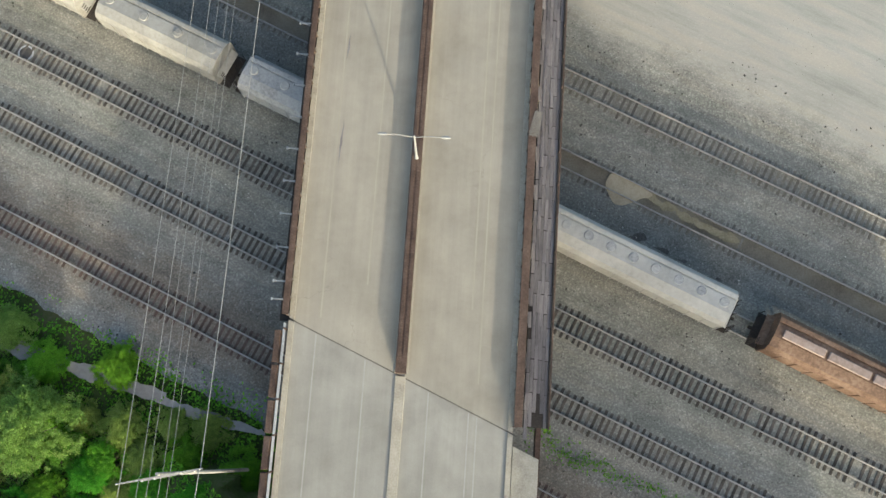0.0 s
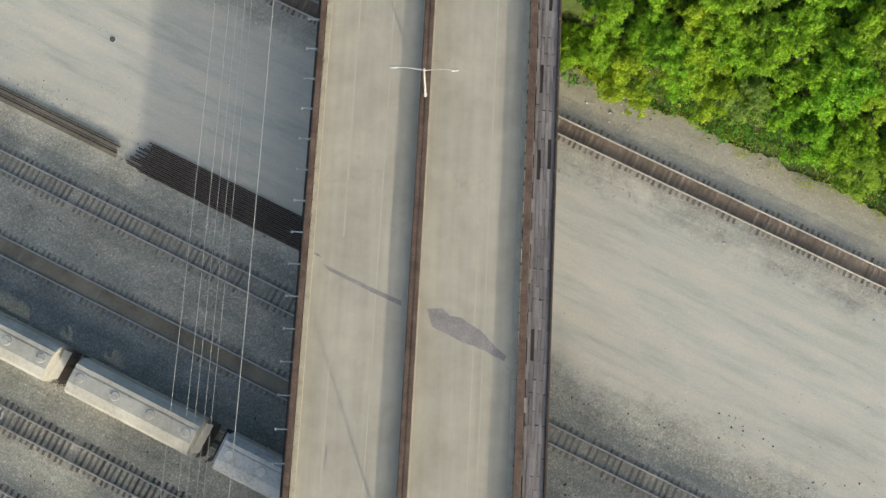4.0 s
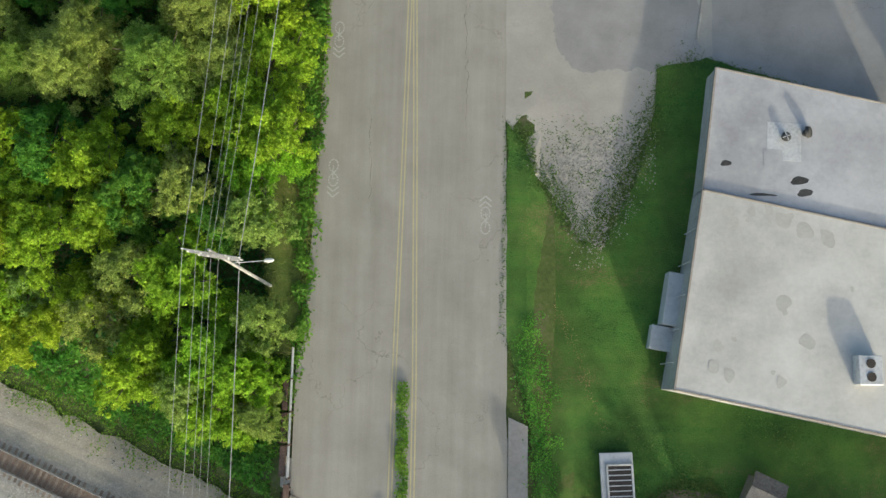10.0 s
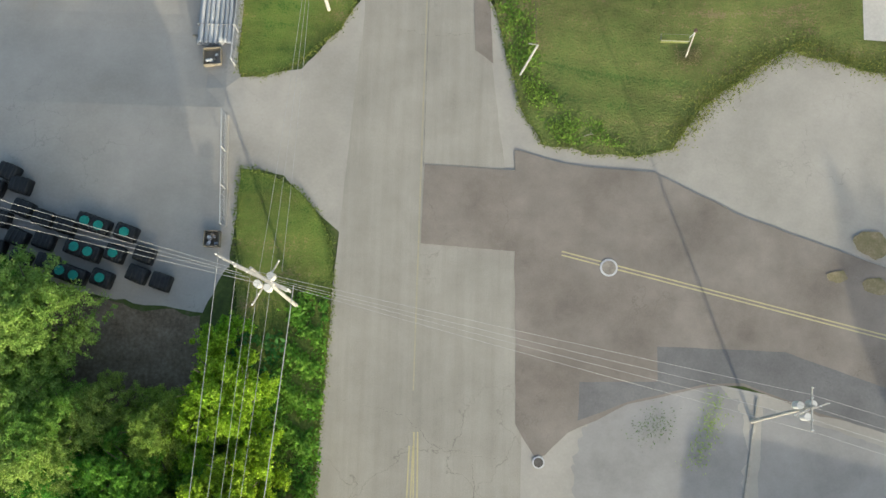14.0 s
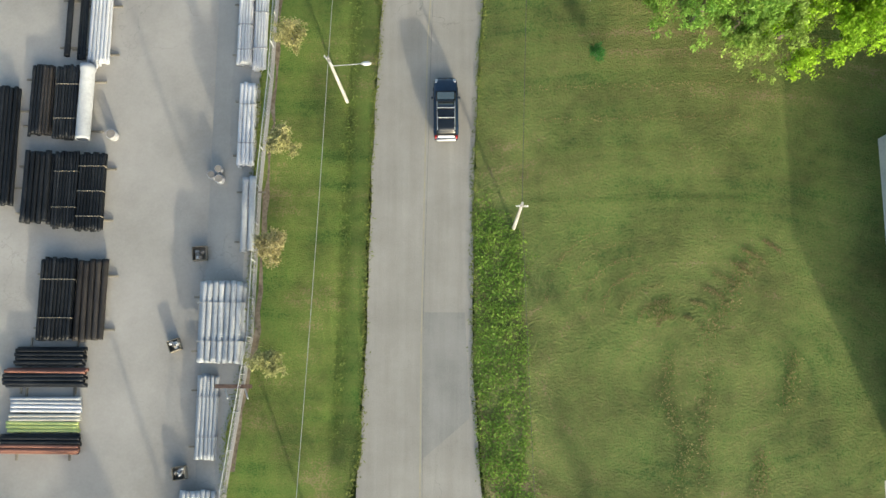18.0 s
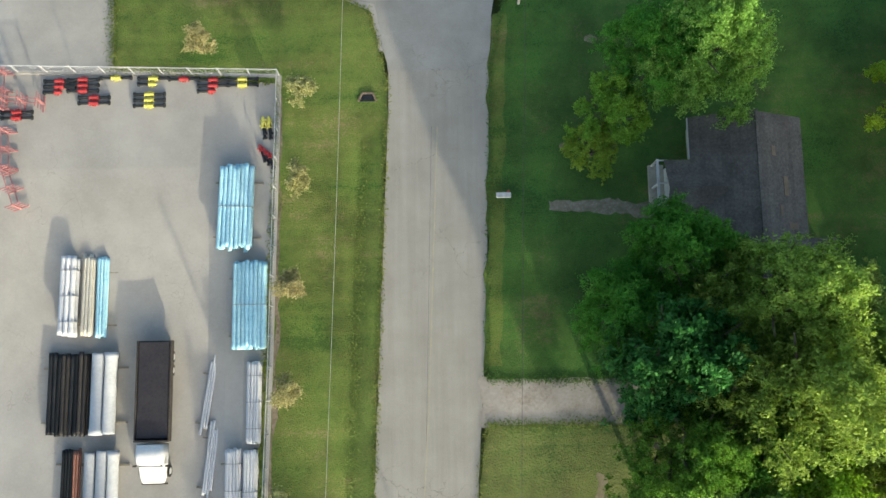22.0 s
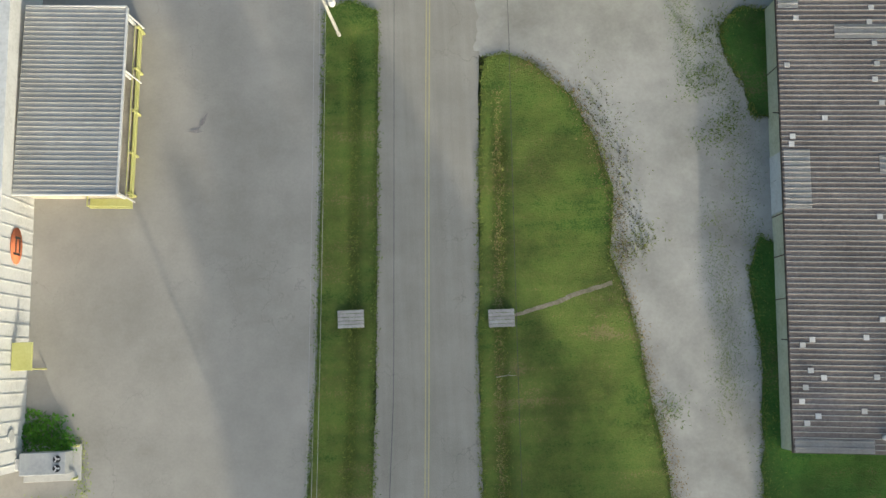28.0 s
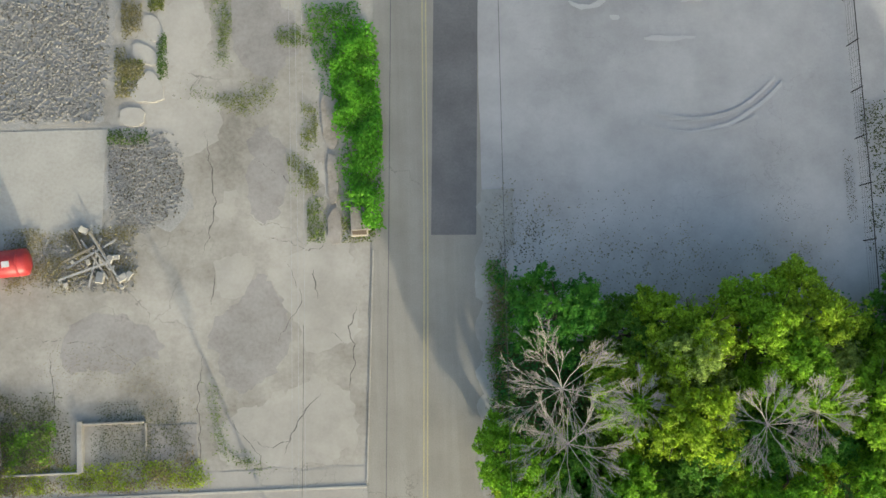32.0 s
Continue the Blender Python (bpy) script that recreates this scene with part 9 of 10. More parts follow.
# shrubs by the fence, dead trees
def shrub_mesh(seed, leaf="shrubleaf"):
    rg = random.Random(seed)
    bm = bmesh.new()
    tips = []
    rod(bm, (0, 0, 0), (0, 0, 1.5), 0.05, 0.04, 6)
    for i in range(22):
        a, e = rg.uniform(0, 6.28), rg.uniform(0.1, 1.3)
        L = rg.uniform(0.75, 1.35)
        z0 = rg.uniform(1.0, 1.5)
        p = (math.cos(a) * math.cos(e) * L, math.sin(a) * math.cos(e) * L, z0 + math.sin(e) * L * 1.45)
        rod(bm, (0, 0, z0), p, 0.02, 0.006, 4)
        for k in range(3):
            f = rg.uniform(.45, .95)
            b = (p[0] * f, p[1] * f, z0 + (p[2] - z0) * f)
            t = (b[0] + rg.uniform(-.35, .35), b[1] + rg.uniform(-.35, .35), b[2] + rg.uniform(.0, .35))
            rod(bm, b, t, 0.01, 0.004, 3)
            tips += [b, t]
        tips += [p, p]
    me = bpy.data.meshes.new("twigs")
    bm.to_mesh(me)
    bm.free()
    me.materials.append(M["deadwood"])
    r2 = np.random.default_rng(seed)
    n = 3600
    p = np.array(tips)[r2.integers(0, len(tips), n)] + r2.normal(size=(n, 3)) * 0.13
    nr = r2.normal(size=(n, 3))
    nr[:, 2] = abs(nr[:, 2]) + .4
    nr /= np.linalg.norm(nr, axis=1)[:, None]
    v, f = leaf_quads(p, nr, 0.08 * r2.uniform(.6, 1.3, n), r2)
    return me, quick_mesh("leaves", v, f, M[leaf])


SHRUB = [shrub_mesh(k) for k in range(3)]
for i, (x, y) in enumerate(((-15.0, 172.8), (-15.2, 164), (-14.6, 181), (-14.2, 189.7), (-13.9, 197.5), (-13.7, 206.1), (-13.6, 214.5), (-13.1, 223.4), (-12.8, 230.9), (-21.3, 235.3))):
    r = empty("small_tree", x + 0.35, y - 0.1, 0.05, rz=i * 47, label="small sparse yellowish tree on a thin stem by the fence", category="tree", group="small trees along the fence")
    r.scale = (1.12, 1.12, 1.15)
    for nm, me in zip(("twigs", "leaves"), SHRUB[i % 3]):
        k = new(nm, me)
        k.parent = r


shoot = empty("young_tree", 10.4, 188.7, 0.06, label="small dark bush standing alone on the mown field", category="bush")
shoot.scale = (0.62, 0.62, 0.55)
for nm, me in zip(("twigs", "leaves"), shrub_mesh(9, "leaf4")):
    new(nm, me).parent = shoot


def twig_bar(vs, fs, a, b, r0, r1, seg):
    """A tapered bar added to plain lists of corners and faces."""
    d = (b - a).normalized()
    u = d.orthogonal().normalized()
    v = d.cross(u)
    k = len(vs)
    for c, r in ((a, r0), (b, r1)):
        vs.extend(c + (u * math.cos(6.2832 * i / seg) + v * math.sin(6.2832 * i / seg)) * r for i in range(seg))
    fs.extend((k + i, k + (i + 1) % seg, k + seg + (i + 1) % seg, k + seg + i) for i in range(seg))


def dead_tree(x, y, R, H, seed, label, lean=(0, 0)):
    r = empty("dead_tree", x, y, height(x, y), label=label, category="tree", group="bare trees")
    rg = random.Random(seed)

    def grow(a, d, L, rad, depth):
        e = a + d * L
        m_ = a + d * L * 0.5 + Vector((rg.uniform(-1, 1), rg.uniform(-1, 1), rg.uniform(-1, 1))) * L * 0.06
        twig_bar(vs, fs, a, m_, rad, rad * 0.8, 5 if rad > .03 else 3)
        twig_bar(vs, fs, m_, e, rad * 0.8, rad * 0.5, 5 if rad > .03 else 3)
        if depth == 0:
            return
        for i in range(4 if depth > 1 else 3):
            nd = (d + Vector((rg.uniform(-1, 1), rg.uniform(-1, 1), rg.uniform(-.35, .4))) * 0.42).normalized()
            f = rg.uniform(.3, 1.0)
            grow(m_.lerp(e, (f - .5) * 2) if f > .5 else a.lerp(m_, f * 2), nd, L * rg.uniform(.45, .68), max(0.008, rad * 0.52), depth - 1)

    base = Vector((lean[0], lean[1], H * 0.5))
    part("trunk", rod(bmesh.new(), (0, 0, -0.3), base, 0.17, 0.11, 8), M["deadwood"], r)
    for i in range(12):
        vs, fs = [], []
        a = i * 0.5236 + rg.uniform(-.25, .25)
        grow(base, Vector((math.cos(a), math.sin(a), rg.uniform(.1, .8))).normalized(), R * 0.66, 0.03, 4)
        new("limb", mesh("limb", vs, fs, M["deadwood"])).parent = r


dead_tree(10.9, 317.4, 3.7, 14, 3, "bare grey dead tree with spreading limbs")
dead_tree(11.2, 313.9, 3.5, 12.5, 4, "bare grey dead tree with spreading limbs")
dead_tree(15.9, 316.2, 1.9, 12, 5, "small bare dead tree in the thicket")
dead_tree(23.7, 314.6, 2.8, 13, 6, "bare grey dead tree with spreading limbs")
dead_tree(26.9, 315.2, 2.5, 13, 7, "bare grey dead tree with spreading limbs")
dead_tree(20.5, 321.0, 1.8, 6, 8, "small bare dead tree at the lot edge")


# ---- wear and small things ----
M["repair"] = mat("purple_grey_repair", ((0.17, 0.155, 0.155), (0.24, 0.22, 0.22), (0.31, 0.29, 0.28)), 0.8, 7, bump=0.1)
patch("deck_repair", [(-10.4, 41.6), (-4.1, 39.05), (-4.1, 38.65), (-10.0, 41.15)], 0.006, M["repair"], "long dark patch over a joint in the deck", "repair patch", jag=0.06, size=0.25, hz=0.0)
patch("deck_repair", [(-2.1, 38.5), (-0.9, 38.7), (-0.3, 38.1), (0.6, 38.0), (2.2, 37), (4.2, 35.2), (4.0, 34.8), (2.4, 35.6), (0.8, 36.1), (-0.3, 36.6), (-1.6, 37.2)], 0.006, M["repair"], "ragged purple-grey patch over a joint in the deck", "repair patch", jag=0.1, size=0.25, hz=0.0)
for x, y, a, l in ((-9.0, 19.4, 88, 3.8), (-9.1, 27, 86, 2.2), (-10.9, 42.3, -20, 0.8), (-16, 294.2, 60, 1.6), (-16.6, 293.4, 0, 1.2)):
    c, s = math.cos(radians(a)) * l / 2, math.sin(radians(a)) * l / 2
    k = 0.09 if y < 100 else 0.16
    ox, oy = -s / l * 2 * k, c / l * 2 * k
    patch("dark_mark", [(x - c, y - s), (x + ox, y + oy), (x + c, y + s), (x - ox, y - oy)], 0.007 if y < 100 else 0.03, M["repair"], "dark scuff worn into the surface", "mark", jag=0.08, size=0.2, hz=0.0)
M["baredirt"] = mat("dry_tan_dirt", ((0.13, 0.13, 0.06), (0.20, 0.17, 0.10), (0.28, 0.235, 0.16)), 0.9, 6, bump=0.3)
fringe_seed = 60
for x, y, r in ((9.6, 226, 0.4), (24.5, 236.5, 0.5), (12, 235.5, 0.4), (22.5, 259, 0.5), (31, 134, 1.2), (28.3, 131.4, 0.6), (31.2, 130.9, 0.7)):
    patch("bare_spot", [(x + r * math.cos(a) * 1.3, y + r * math.sin(a)) for a in np.arange(0, 6.2, 0.7)], 0.075 if y > 140 else 0.06, M["baredirt"], "small bare dirt patch worn through the ground", "bare patch", soft=1, jag=0.4, size=0.25, seed=int(x * 9), hz=0.0)
patch("bare_spot", [(11.0, 199.4), (11.8, 199.3), (11.6, 197.6), (11.3, 195.6), (10.9, 194.2), (10.0, 193.9), (10.1, 194.9), (10.8, 196.2), (10.7, 197.8)], 0.075, M["baredirt"], "bare dirt strip worn through the grass", "bare patch", soft=1, jag=0.55, size=0.22, seed=5, hz=0.0)
M["bluepaint"] = mat("faded_blue_plastic", ((0.03, 0.16, 0.32), (0.06, 0.26, 0.46)), 1, 6, rough=0.5, bump=0.05)


def blue_cart(x, y):
    r = empty("garden_cart", x, y, 0.07, 8, label="small faded blue plastic cart beside the shed", category="cart")
    bm = bmesh.new()
    box(bm, -0.75, -0.45, 0.35, 0.75, 0.45, 0.42, 0.02)
    for a in ((-0.75, -0.45, 0.75, -0.39), (-0.75, 0.39, 0.75, 0.45), (-0.75, -0.39, -0.69, 0.39), (0.69, -0.39, 0.75, 0.39)):
        box(bm, a[0], a[1], 0.42, a[2], a[3], 0.85, 0.02)
    part("tray", bm, M["bluepaint"], r)
    for i in (-0.5, 0.5):
        for j in (-0.5, 0.5):
            part("wheel", rod(bmesh.new(), (i, j - 0.04, 0.2), (i, j + 0.04, 0.2), 0.2, seg=14), M["darksteel"], r)
    part("handle", rod(rod(bmesh.new(), (0.75, 0, 0.5), (1.5, 0, 0.9), 0.025, seg=6), (1.5, -0.2, 0.9), (1.5, 0.2, 0.9), 0.025, seg=6), M["darksteel"], r)


blue_cart(37.4, 265.4)


def red_rack(x, y, rz):
    r = empty("pipe_rack", x, y, 0.03, rz, label="red steel cantilever rack standing in the pipe yard", category="rack", group="red pipe racks")
    for i in (-1.6, 0, 1.6):
        part("upright", bx(-0.08, i - 0.08, 0, 0.08, i + 0.08, 1.7, 0.01), M["redpaint"], r)
        part("foot", bx(-0.7, i - 0.06, 0, 0.7, i + 0.06, 0.12, 0.01), M["redpaint"], r)
        for z in (0.55, 1.05, 1.55):
            part("arm", bx(-0.65, i - 0.04, z, 0.65, i + 0.04, z + 0.08, 0.01), M["redpaint"], r)
    for z in (0.3, 1.6):
        part("rail", bx(-0.04, -1.6, z, 0.04, 1.6, z + 0.06), M["redpaint"], r)


for x, y, rz in ((-37.3, 226.4, 4), (-36.2, 230.6, 86), (-38.0, 231.6, 0), (-36.6, 223.0, 20)):
    red_rack(x, y, rz)


def stick(x, y, rz, l, label):
    r = empty("stick", x, y, 0.09, rz, label=label, category="stick")
    bm = rod(bmesh.new(), (-l / 2, 0, 0.03), (l * 0.1, 0.04, 0.05), 0.035, 0.03, 6)
    rod(bm, (l * 0.1, 0.04, 0.05), (l / 2, -0.05, 0.04), 0.03, 0.015, 6)
    part("branch", bm, M["deadwood"], r)
    part("twig", rod(bmesh.new(), (0.1, 0.03, 0.05), (0.35, 0.3, 0.09), 0.015, 0.006, 5), M["deadwood"], r)


stick(6.4, 273.7, 4, 1.5, "bleached broken stick lying in the verge")
stick(10.3, 193.9, 70, 0.9, "short dead branch lying on the grass")
stick(9.5, 141.9, 20, 0.7, "pale stick by the corner")


def crack(pts, w, z, label="dark branching crack in the old concrete", name="crack", material="tar"):
    """A ragged crack along a few points, open in the middle and closing at its ends."""
    out = []
    for (ax, ay), (bx_, by) in zip(pts[:-1], pts[1:]):
        n = max(2, int(math.hypot(bx_ - ax, by - ay) / 0.22))
        out += [(ax + (bx_ - ax) * i / n, ay + (by - ay) * i / n) for i in range(n)]
    out.append(pts[-1])
    vs, fs, n = [], [], len(out)
    for i, (x, y) in enumerate(out):
        v = noise.noise_vector((x * 1.7, y * 1.7, 4)) * 0.28
        h = w * (0.35 + abs(noise.noise((x * 3, y * 3, 1)))) * min(1, 4 * i / n, 4 * (n - 1 - i) / n)
        vs += [(x + v.x - h, y + v.y + h * 0.4, z), (x + v.x + h, y + v.y - h * 0.4, z)]
    fs = [(2 * i, 2 * i + 1, 2 * i + 3, 2 * i + 2) for i in range(n - 1)]
    tagged(new(name, mesh(name, vs, fs, M[material])), label, name.replace("_", " "), kind="structure")


for p, w in (([(-5.0, 317.3), (-6.5, 315.5), (-7.8, 312.8)], 0.05), ([(-2.2, 323.4), (-2.8, 321.7), (-2.5, 319.6), (-3.0, 317.1)], 0.055), ([(-10.2, 314.1), (-8.2, 313.5), (-6.9, 314.2)], 0.06), ([(-3, 320.6), (-4.4, 321.4)], 0.04),
             ([(-27, 322), (-20, 321), (-16, 318.5)], 0.04), ([(-24, 320.6), (-23.4, 316.4)], 0.04), ([(-12.6, 336), (-12.1, 330.2), (-13, 327)], 0.05), ([(-9.4, 334), (-6.6, 332), (-3.6, 331.6)], 0.05), ([(-9.5, 328.6), (-5.6, 327.2), (-3.5, 327.6)], 0.05), ([(-9.2, 311.3), (-9.4, 313), (-10.4, 314.3), (-11.4, 315.6)], 0.05), ([(-13.4, 311.5), (-13.6, 316.4), (-13.2, 320.4)], 0.04), ([(-7.2, 326.6), (-6.1, 323.6), (-8.2, 320.6)], 0.03), ([(-5.2, 325.8), (-5.0, 323.6)], 0.07), ([(-12.2, 325.8), (-12.4, 323.6)], 0.05)):
    crack(p, w, -0.026)
for p, w in (([(-7.2, 150.5), (-3, 149.6), (1.2, 150)], 0.02), ([(-9.4, 121.4), (-4, 120.2), (-1.5, 118), (4.2, 117)], 0.02), ([(-6.6, 108), (-6.1, 97)], 0.02), ([(1.2, 118), (1.5, 104)], 0.025), ([(-4.8, 258), (-0.2, 257), (3.6, 257.6)], 0.018), ([(-5.6, 224), (-1.6, 225.5), (3, 224.6)], 0.018)):
    crack(p, w, 0.012, "thin wandering crack across the asphalt")


def fringe(pts, n, w, leaf, material, label, seed, z=0.07, h=0.1):
    ob = tufts("weed_fringe", pts, n, w, leaf, material, label, seed, z, h, closed=False)
    ob["category"] = "weeds"


fringe([(5.4, 104.6), (7.6, 101.2), (10.2, 97)], 1500, 0.55, 0.12, "blade2", "ragged grass growing into the gravel", 61, None)
fringe([(11.6, 95.8), (14.6, 101), (17, 107), (20.5, 111.4)], 2600, 0.7, 0.12, "blade2", "ragged grass growing into the gravel", 62, None)
fringe([(17.3, 249.6), (19, 256), (18.4, 266), (17, 274), (15.6, 281), (15.4, 287), (12.8, 295.4), (9, 298.4)], 3600, 0.4, 0.09, "hay", "frayed dry grass at the gravel edge", 63)
fringe([(24.6, 258), (26, 272), (25.6, 283), (24.4, 292), (24, 300)], 2200, 0.7, 0.09, "blade", "sparse weeds spreading over the gravel by the shed", 64)
fringe([(22.6, 270), (23.2, 281), (22.6, 286)], 1200, 0.6, 0.08, "blade", "sparse weeds spreading over the gravel by the shed", 65)
fringe([(8.3, 91.2), (9.8, 88.3), (10.9, 85.4), (11.8, 83), (12.9, 80.4)], 420, 0.25, 0.07, "hay", "faint trodden path of dry grass", 141, None, 0.2)
fringe([(14.4, 80.8), (16.3, 79.6), (18.1, 78), (20.4, 77)], 700, 0.8, 0.06, "blade", "thin dry grass on worn lawn", 142, None, 0.2)
fringe([(22, 82), (25, 81), (28, 79.4), (30, 77.2)], 600, 0.7, 0.06, "blade", "thin dry grass on worn lawn", 143, None, 0.2)
fringe([(16.4, 74.7), (17.8, 76), (20.1, 76.4), (22, 75.5), (20.4, 73.8)], 2200, 0.5, 0.12, "blade2", "grass creeping over bare earth", 144, None, 0.2)
fringe([(14.9, 279.5), (14.9, 283), (15.9, 287.2), (15.3, 291.4), (13.2, 295.8)], 800, 0.6, 0.09, "blade", "sparse weeds creeping from the verge onto gravel", 67, 0.03, 0.05)
fringe([(16.8, 284), (17.2, 290), (15.6, 295), (13.6, 299)], 200, 0.7, 0.09, "blade", "sparse weeds creeping from the verge onto gravel", 68, 0.03, 0.05)
fringe([(5.5, 262), (5.8, 272), (6.3, 284), (6.9, 296)], 1500, 0.22, 0.10, "hay", "dry grass ridge along the verge ditch", 62, 0.08, 0.12)
fringe([(7.6, 308.6), (9.5, 310), (15, 309), (18.5, 306.6), (26, 305), (38, 305)], 3500, 0.6, 0.10, "blade", "rank weeds at the edge of the thicket", 63, 0.03, 0.15)
fringe([(22, 296), (21.4, 303), (23, 306)], 1100, 0.6, 0.08, "blade", "sparse weeds spreading over the gravel by the shed", 66)
fringe([(16, 141.6), (19, 145), (23, 148.4), (26, 149.6), (33, 148)], 2600, 0.6, 0.11, "blade", "dry grass fraying into the pale gravel", 67)
fringe([(-29, 233), (-29.3, 241.5), (-20, 240.8), (-9.5, 240)], 1800, 0.3, 0.11, "blade", "long grass at the street edge", 68)
fringe([(17.4, 117.5), (18.6, 120.2), (19, 122.4)], 420, 0.5, 0.1, "leaf3", "thin weeds round the pole", 69, 0.04)
fringe([(13.4, 119.4), (15.4, 120.4)], 260, 0.6, 0.08, "blade2", "thin weeds on the gravel lot", 70, 0.04)
fringe([(-24, 320), (-18, 319), (-14, 316)], 1500, 0.9, 0.05, "leaf7", "dry stalks scattered over the old lot", 71, 0.04)
fringe([(-12.6, 318), (-12, 313.5), (-9, 312)], 500, 0.3, 0.09, "blade", "grass growing out of a joint", 72, 0.04)
fringe([(2.4, 203), (8, 203.1), (14.5, 203.2)], 900, 0.35, 0.1, "blade", "grass fraying into the gravel driveway", 73)
fringe([(2.6, 206.8), (8, 206.7), (14.5, 206.6)], 900, 0.3, 0.1, "blade2", "grass fraying into the gravel driveway", 74)
def strewn(name, poly, n, size, material, label, seed, z, fray=0.8):
    """Small stones over a polygon with a ragged outline: one joined mesh."""
    rg = np.random.default_rng(seed)
    xs, ys = [p[0] for p in poly], [p[1] for p in poly]
    oct_ = np.array([(1, 0, 0), (0, 1, 0), (-1, 0, 0), (0, -1, 0), (0, 0, 0.7), (0, 0, -0.5)])
    tri = np.array([(0, 1, 4), (1, 2, 4), (2, 3, 4), (3, 0, 4)])
    vs, fs = [], []
    while len(vs) < n:
        x, y = rg.uniform(min(xs), max(xs)), rg.uniform(min(ys), max(ys))
        wx, wy = noise.noise((x * 0.5, y * 0.5, seed)), noise.noise((x * 0.5, y * 0.5, seed + 9))
        if inside(poly, x + fray * (wx + rg.normal() * 0.4), y + fray * (wy + rg.normal() * 0.4)):
            s_ = size * rg.uniform(0.4, 1.5)
            vs.append(oct_ * rg.uniform(0.6, 1.4, (6, 1)) * s_ + (x, y, (height(x, y) if z is None else z) + s_ * 0.1))
            fs.append(tri + 6 * (len(vs) - 1))
    tagged(new(name, quick_mesh(name, np.concatenate(vs), np.concatenate(fs), M[material])), label, "stones", kind="stuff")


M["palestone"] = mat("pale_loose_stone", ((0.30, 0.29, 0.27), (0.48, 0.46, 0.43)), 2, 9, bump=0.2, vary=0.3, island=True)
M["darkstone"] = mat("dark_loose_stone", ((0.06, 0.055, 0.05), (0.13, 0.12, 0.105)), 2, 9, bump=0.2, vary=0.3, island=True)
M["chips"] = mat("grey_gravel_chips", ((0.22, 0.21, 0.185), (0.30, 0.285, 0.26)), 2, 9, bump=0.2, vary=0.2, island=True)
M["soilchips"] = mat("brown_soil_crumbs", ((0.09, 0.08, 0.055), (0.17, 0.15, 0.11)), 2, 9, bump=0.2, vary=0.3, island=True)
V = [(5.2, 105), (7.1, 101.2), (9.3, 99.8), (11.2, 94), (13.4, 96.6), (15.2, 100.4), (17.4, 106)]
strewn("gravel_chips", [(7, 102), (9, 99), (11, 93.2), (12.6, 93.6), (15.4, 99.6), (17, 105), (12, 104)], 4200, 0.085, "chips", "loose gravel chips thinning out into the grass", 5, None, 1.3)
strewn("soil_crumbs", [(7.5, 101.6), (9.4, 98.6), (11.4, 93.6), (12.6, 94.2), (14.6, 99.4), (13, 101.6), (10, 101.4)], 700, 0.05, "soilchips", "dark soil crumbs and dead weeds on the gravel", 6, None, 1.0)
leafy("weeds", V, 2600, 0.1, 0.09, "blade2", "grass growing through the gravel point", "weeds", 141, None, fray=1.6)
strewn("rubble_stones", [(-34, 337.2), (-20.2, 337), (-19.4, 346), (-34, 346)], 6000, 0.1, "chips", "grey broken rubble stones", 7, -0.0, 0.6)
strewn("rubble_stones", [(-34, 337.2), (-20.2, 337), (-19.4, 346), (-34, 346)], 1500, 0.08, "soilchips", "dark broken rubble stones", 17, -0.0, 0.6)
strewn("rubble_stones", [(-19.6, 335.6), (-16.6, 335.4), (-14.2, 332.6), (-14.4, 330.6), (-17.4, 329.6), (-19.6, 330.8)], 800, 0.065, "soilchips", "dark broken rubble stones", 18, -0.0, 0.9)
strewn("rubble_stones", [(-19.6, 336.2), (-16.4, 336), (-14.2, 333.6), (-14.5, 330.4), (-17.7, 328.8), (-19.6, 330.4)], 2200, 0.075, "chips", "grey broken rubble stones", 8, -0.0, 0.7)
strewn("rubble_stones", [(-24.3, 328.6), (-18, 328.8), (-17.6, 325.6), (-21, 324.6), (-24.4, 326)], 900, 0.08, "chips", "broken rubble round the boards", 9, -0.0, 1.8)
strewn("gravel_chips", [(15.6, 281), (17.5, 282), (16.2, 293), (13, 297.5), (14.8, 290)], 500, 0.06, "soilchips", "dark crumbs of soil scattered over the gravel", 10, 0.0, 1.2)
strip("shoulder", 299, 331, lambda y: road_mid(y)[1] - 0.35, lambda y: road_mid(y)[1] + (0.9 if y < 327 else 2.2), 0.085, M["gravel"], "dusty gravel shoulder of the road", "ground", stepy=0.4, jag=0.7)
leafy("weeds", [(6.3, 304), (7.4, 307), (8.2, 312), (8.4, 326), (7.2, 327), (6.9, 312)], 4200, 0.35, 0.07, "leaf7", "dry brown weeds between the road and the thicket", "weeds", 142, 0.02, fray=0.8)
leafy("weeds", [(8, 306.6), (12, 305.6), (19, 305), (28, 304.4), (40, 305), (40, 307), (14, 308.4), (9, 309)], 5200, 0.4, 0.08, "leaf7", "dry weeds in front of the thicket", "weeds", 143, 0.02, fray=1.4)
st(part("curb_line", box(bmesh.new(), 0, -0.1, -0.1, 9.6, 0.1, 0.07, 0.02, Matrix.Translation((22.1, 122.2, 0)) @ pose(0, 0, 0, 0, 0, -99)), M["dirtlot"]), "low worn concrete kerb dividing the corner lot", "kerb")
patch("footpath", [(7.3, 278.35), (7.9, 278.5), (11.1, 279.4), (14.8, 280.5), (14.9, 280.2), (11.2, 279.1), (8.0, 278.25), (7.3, 278.1)], 0.078, M["baredirt2"], "narrow trodden dirt path across the grass", "path", jag=0.15, size=0.3, hz=0.0)
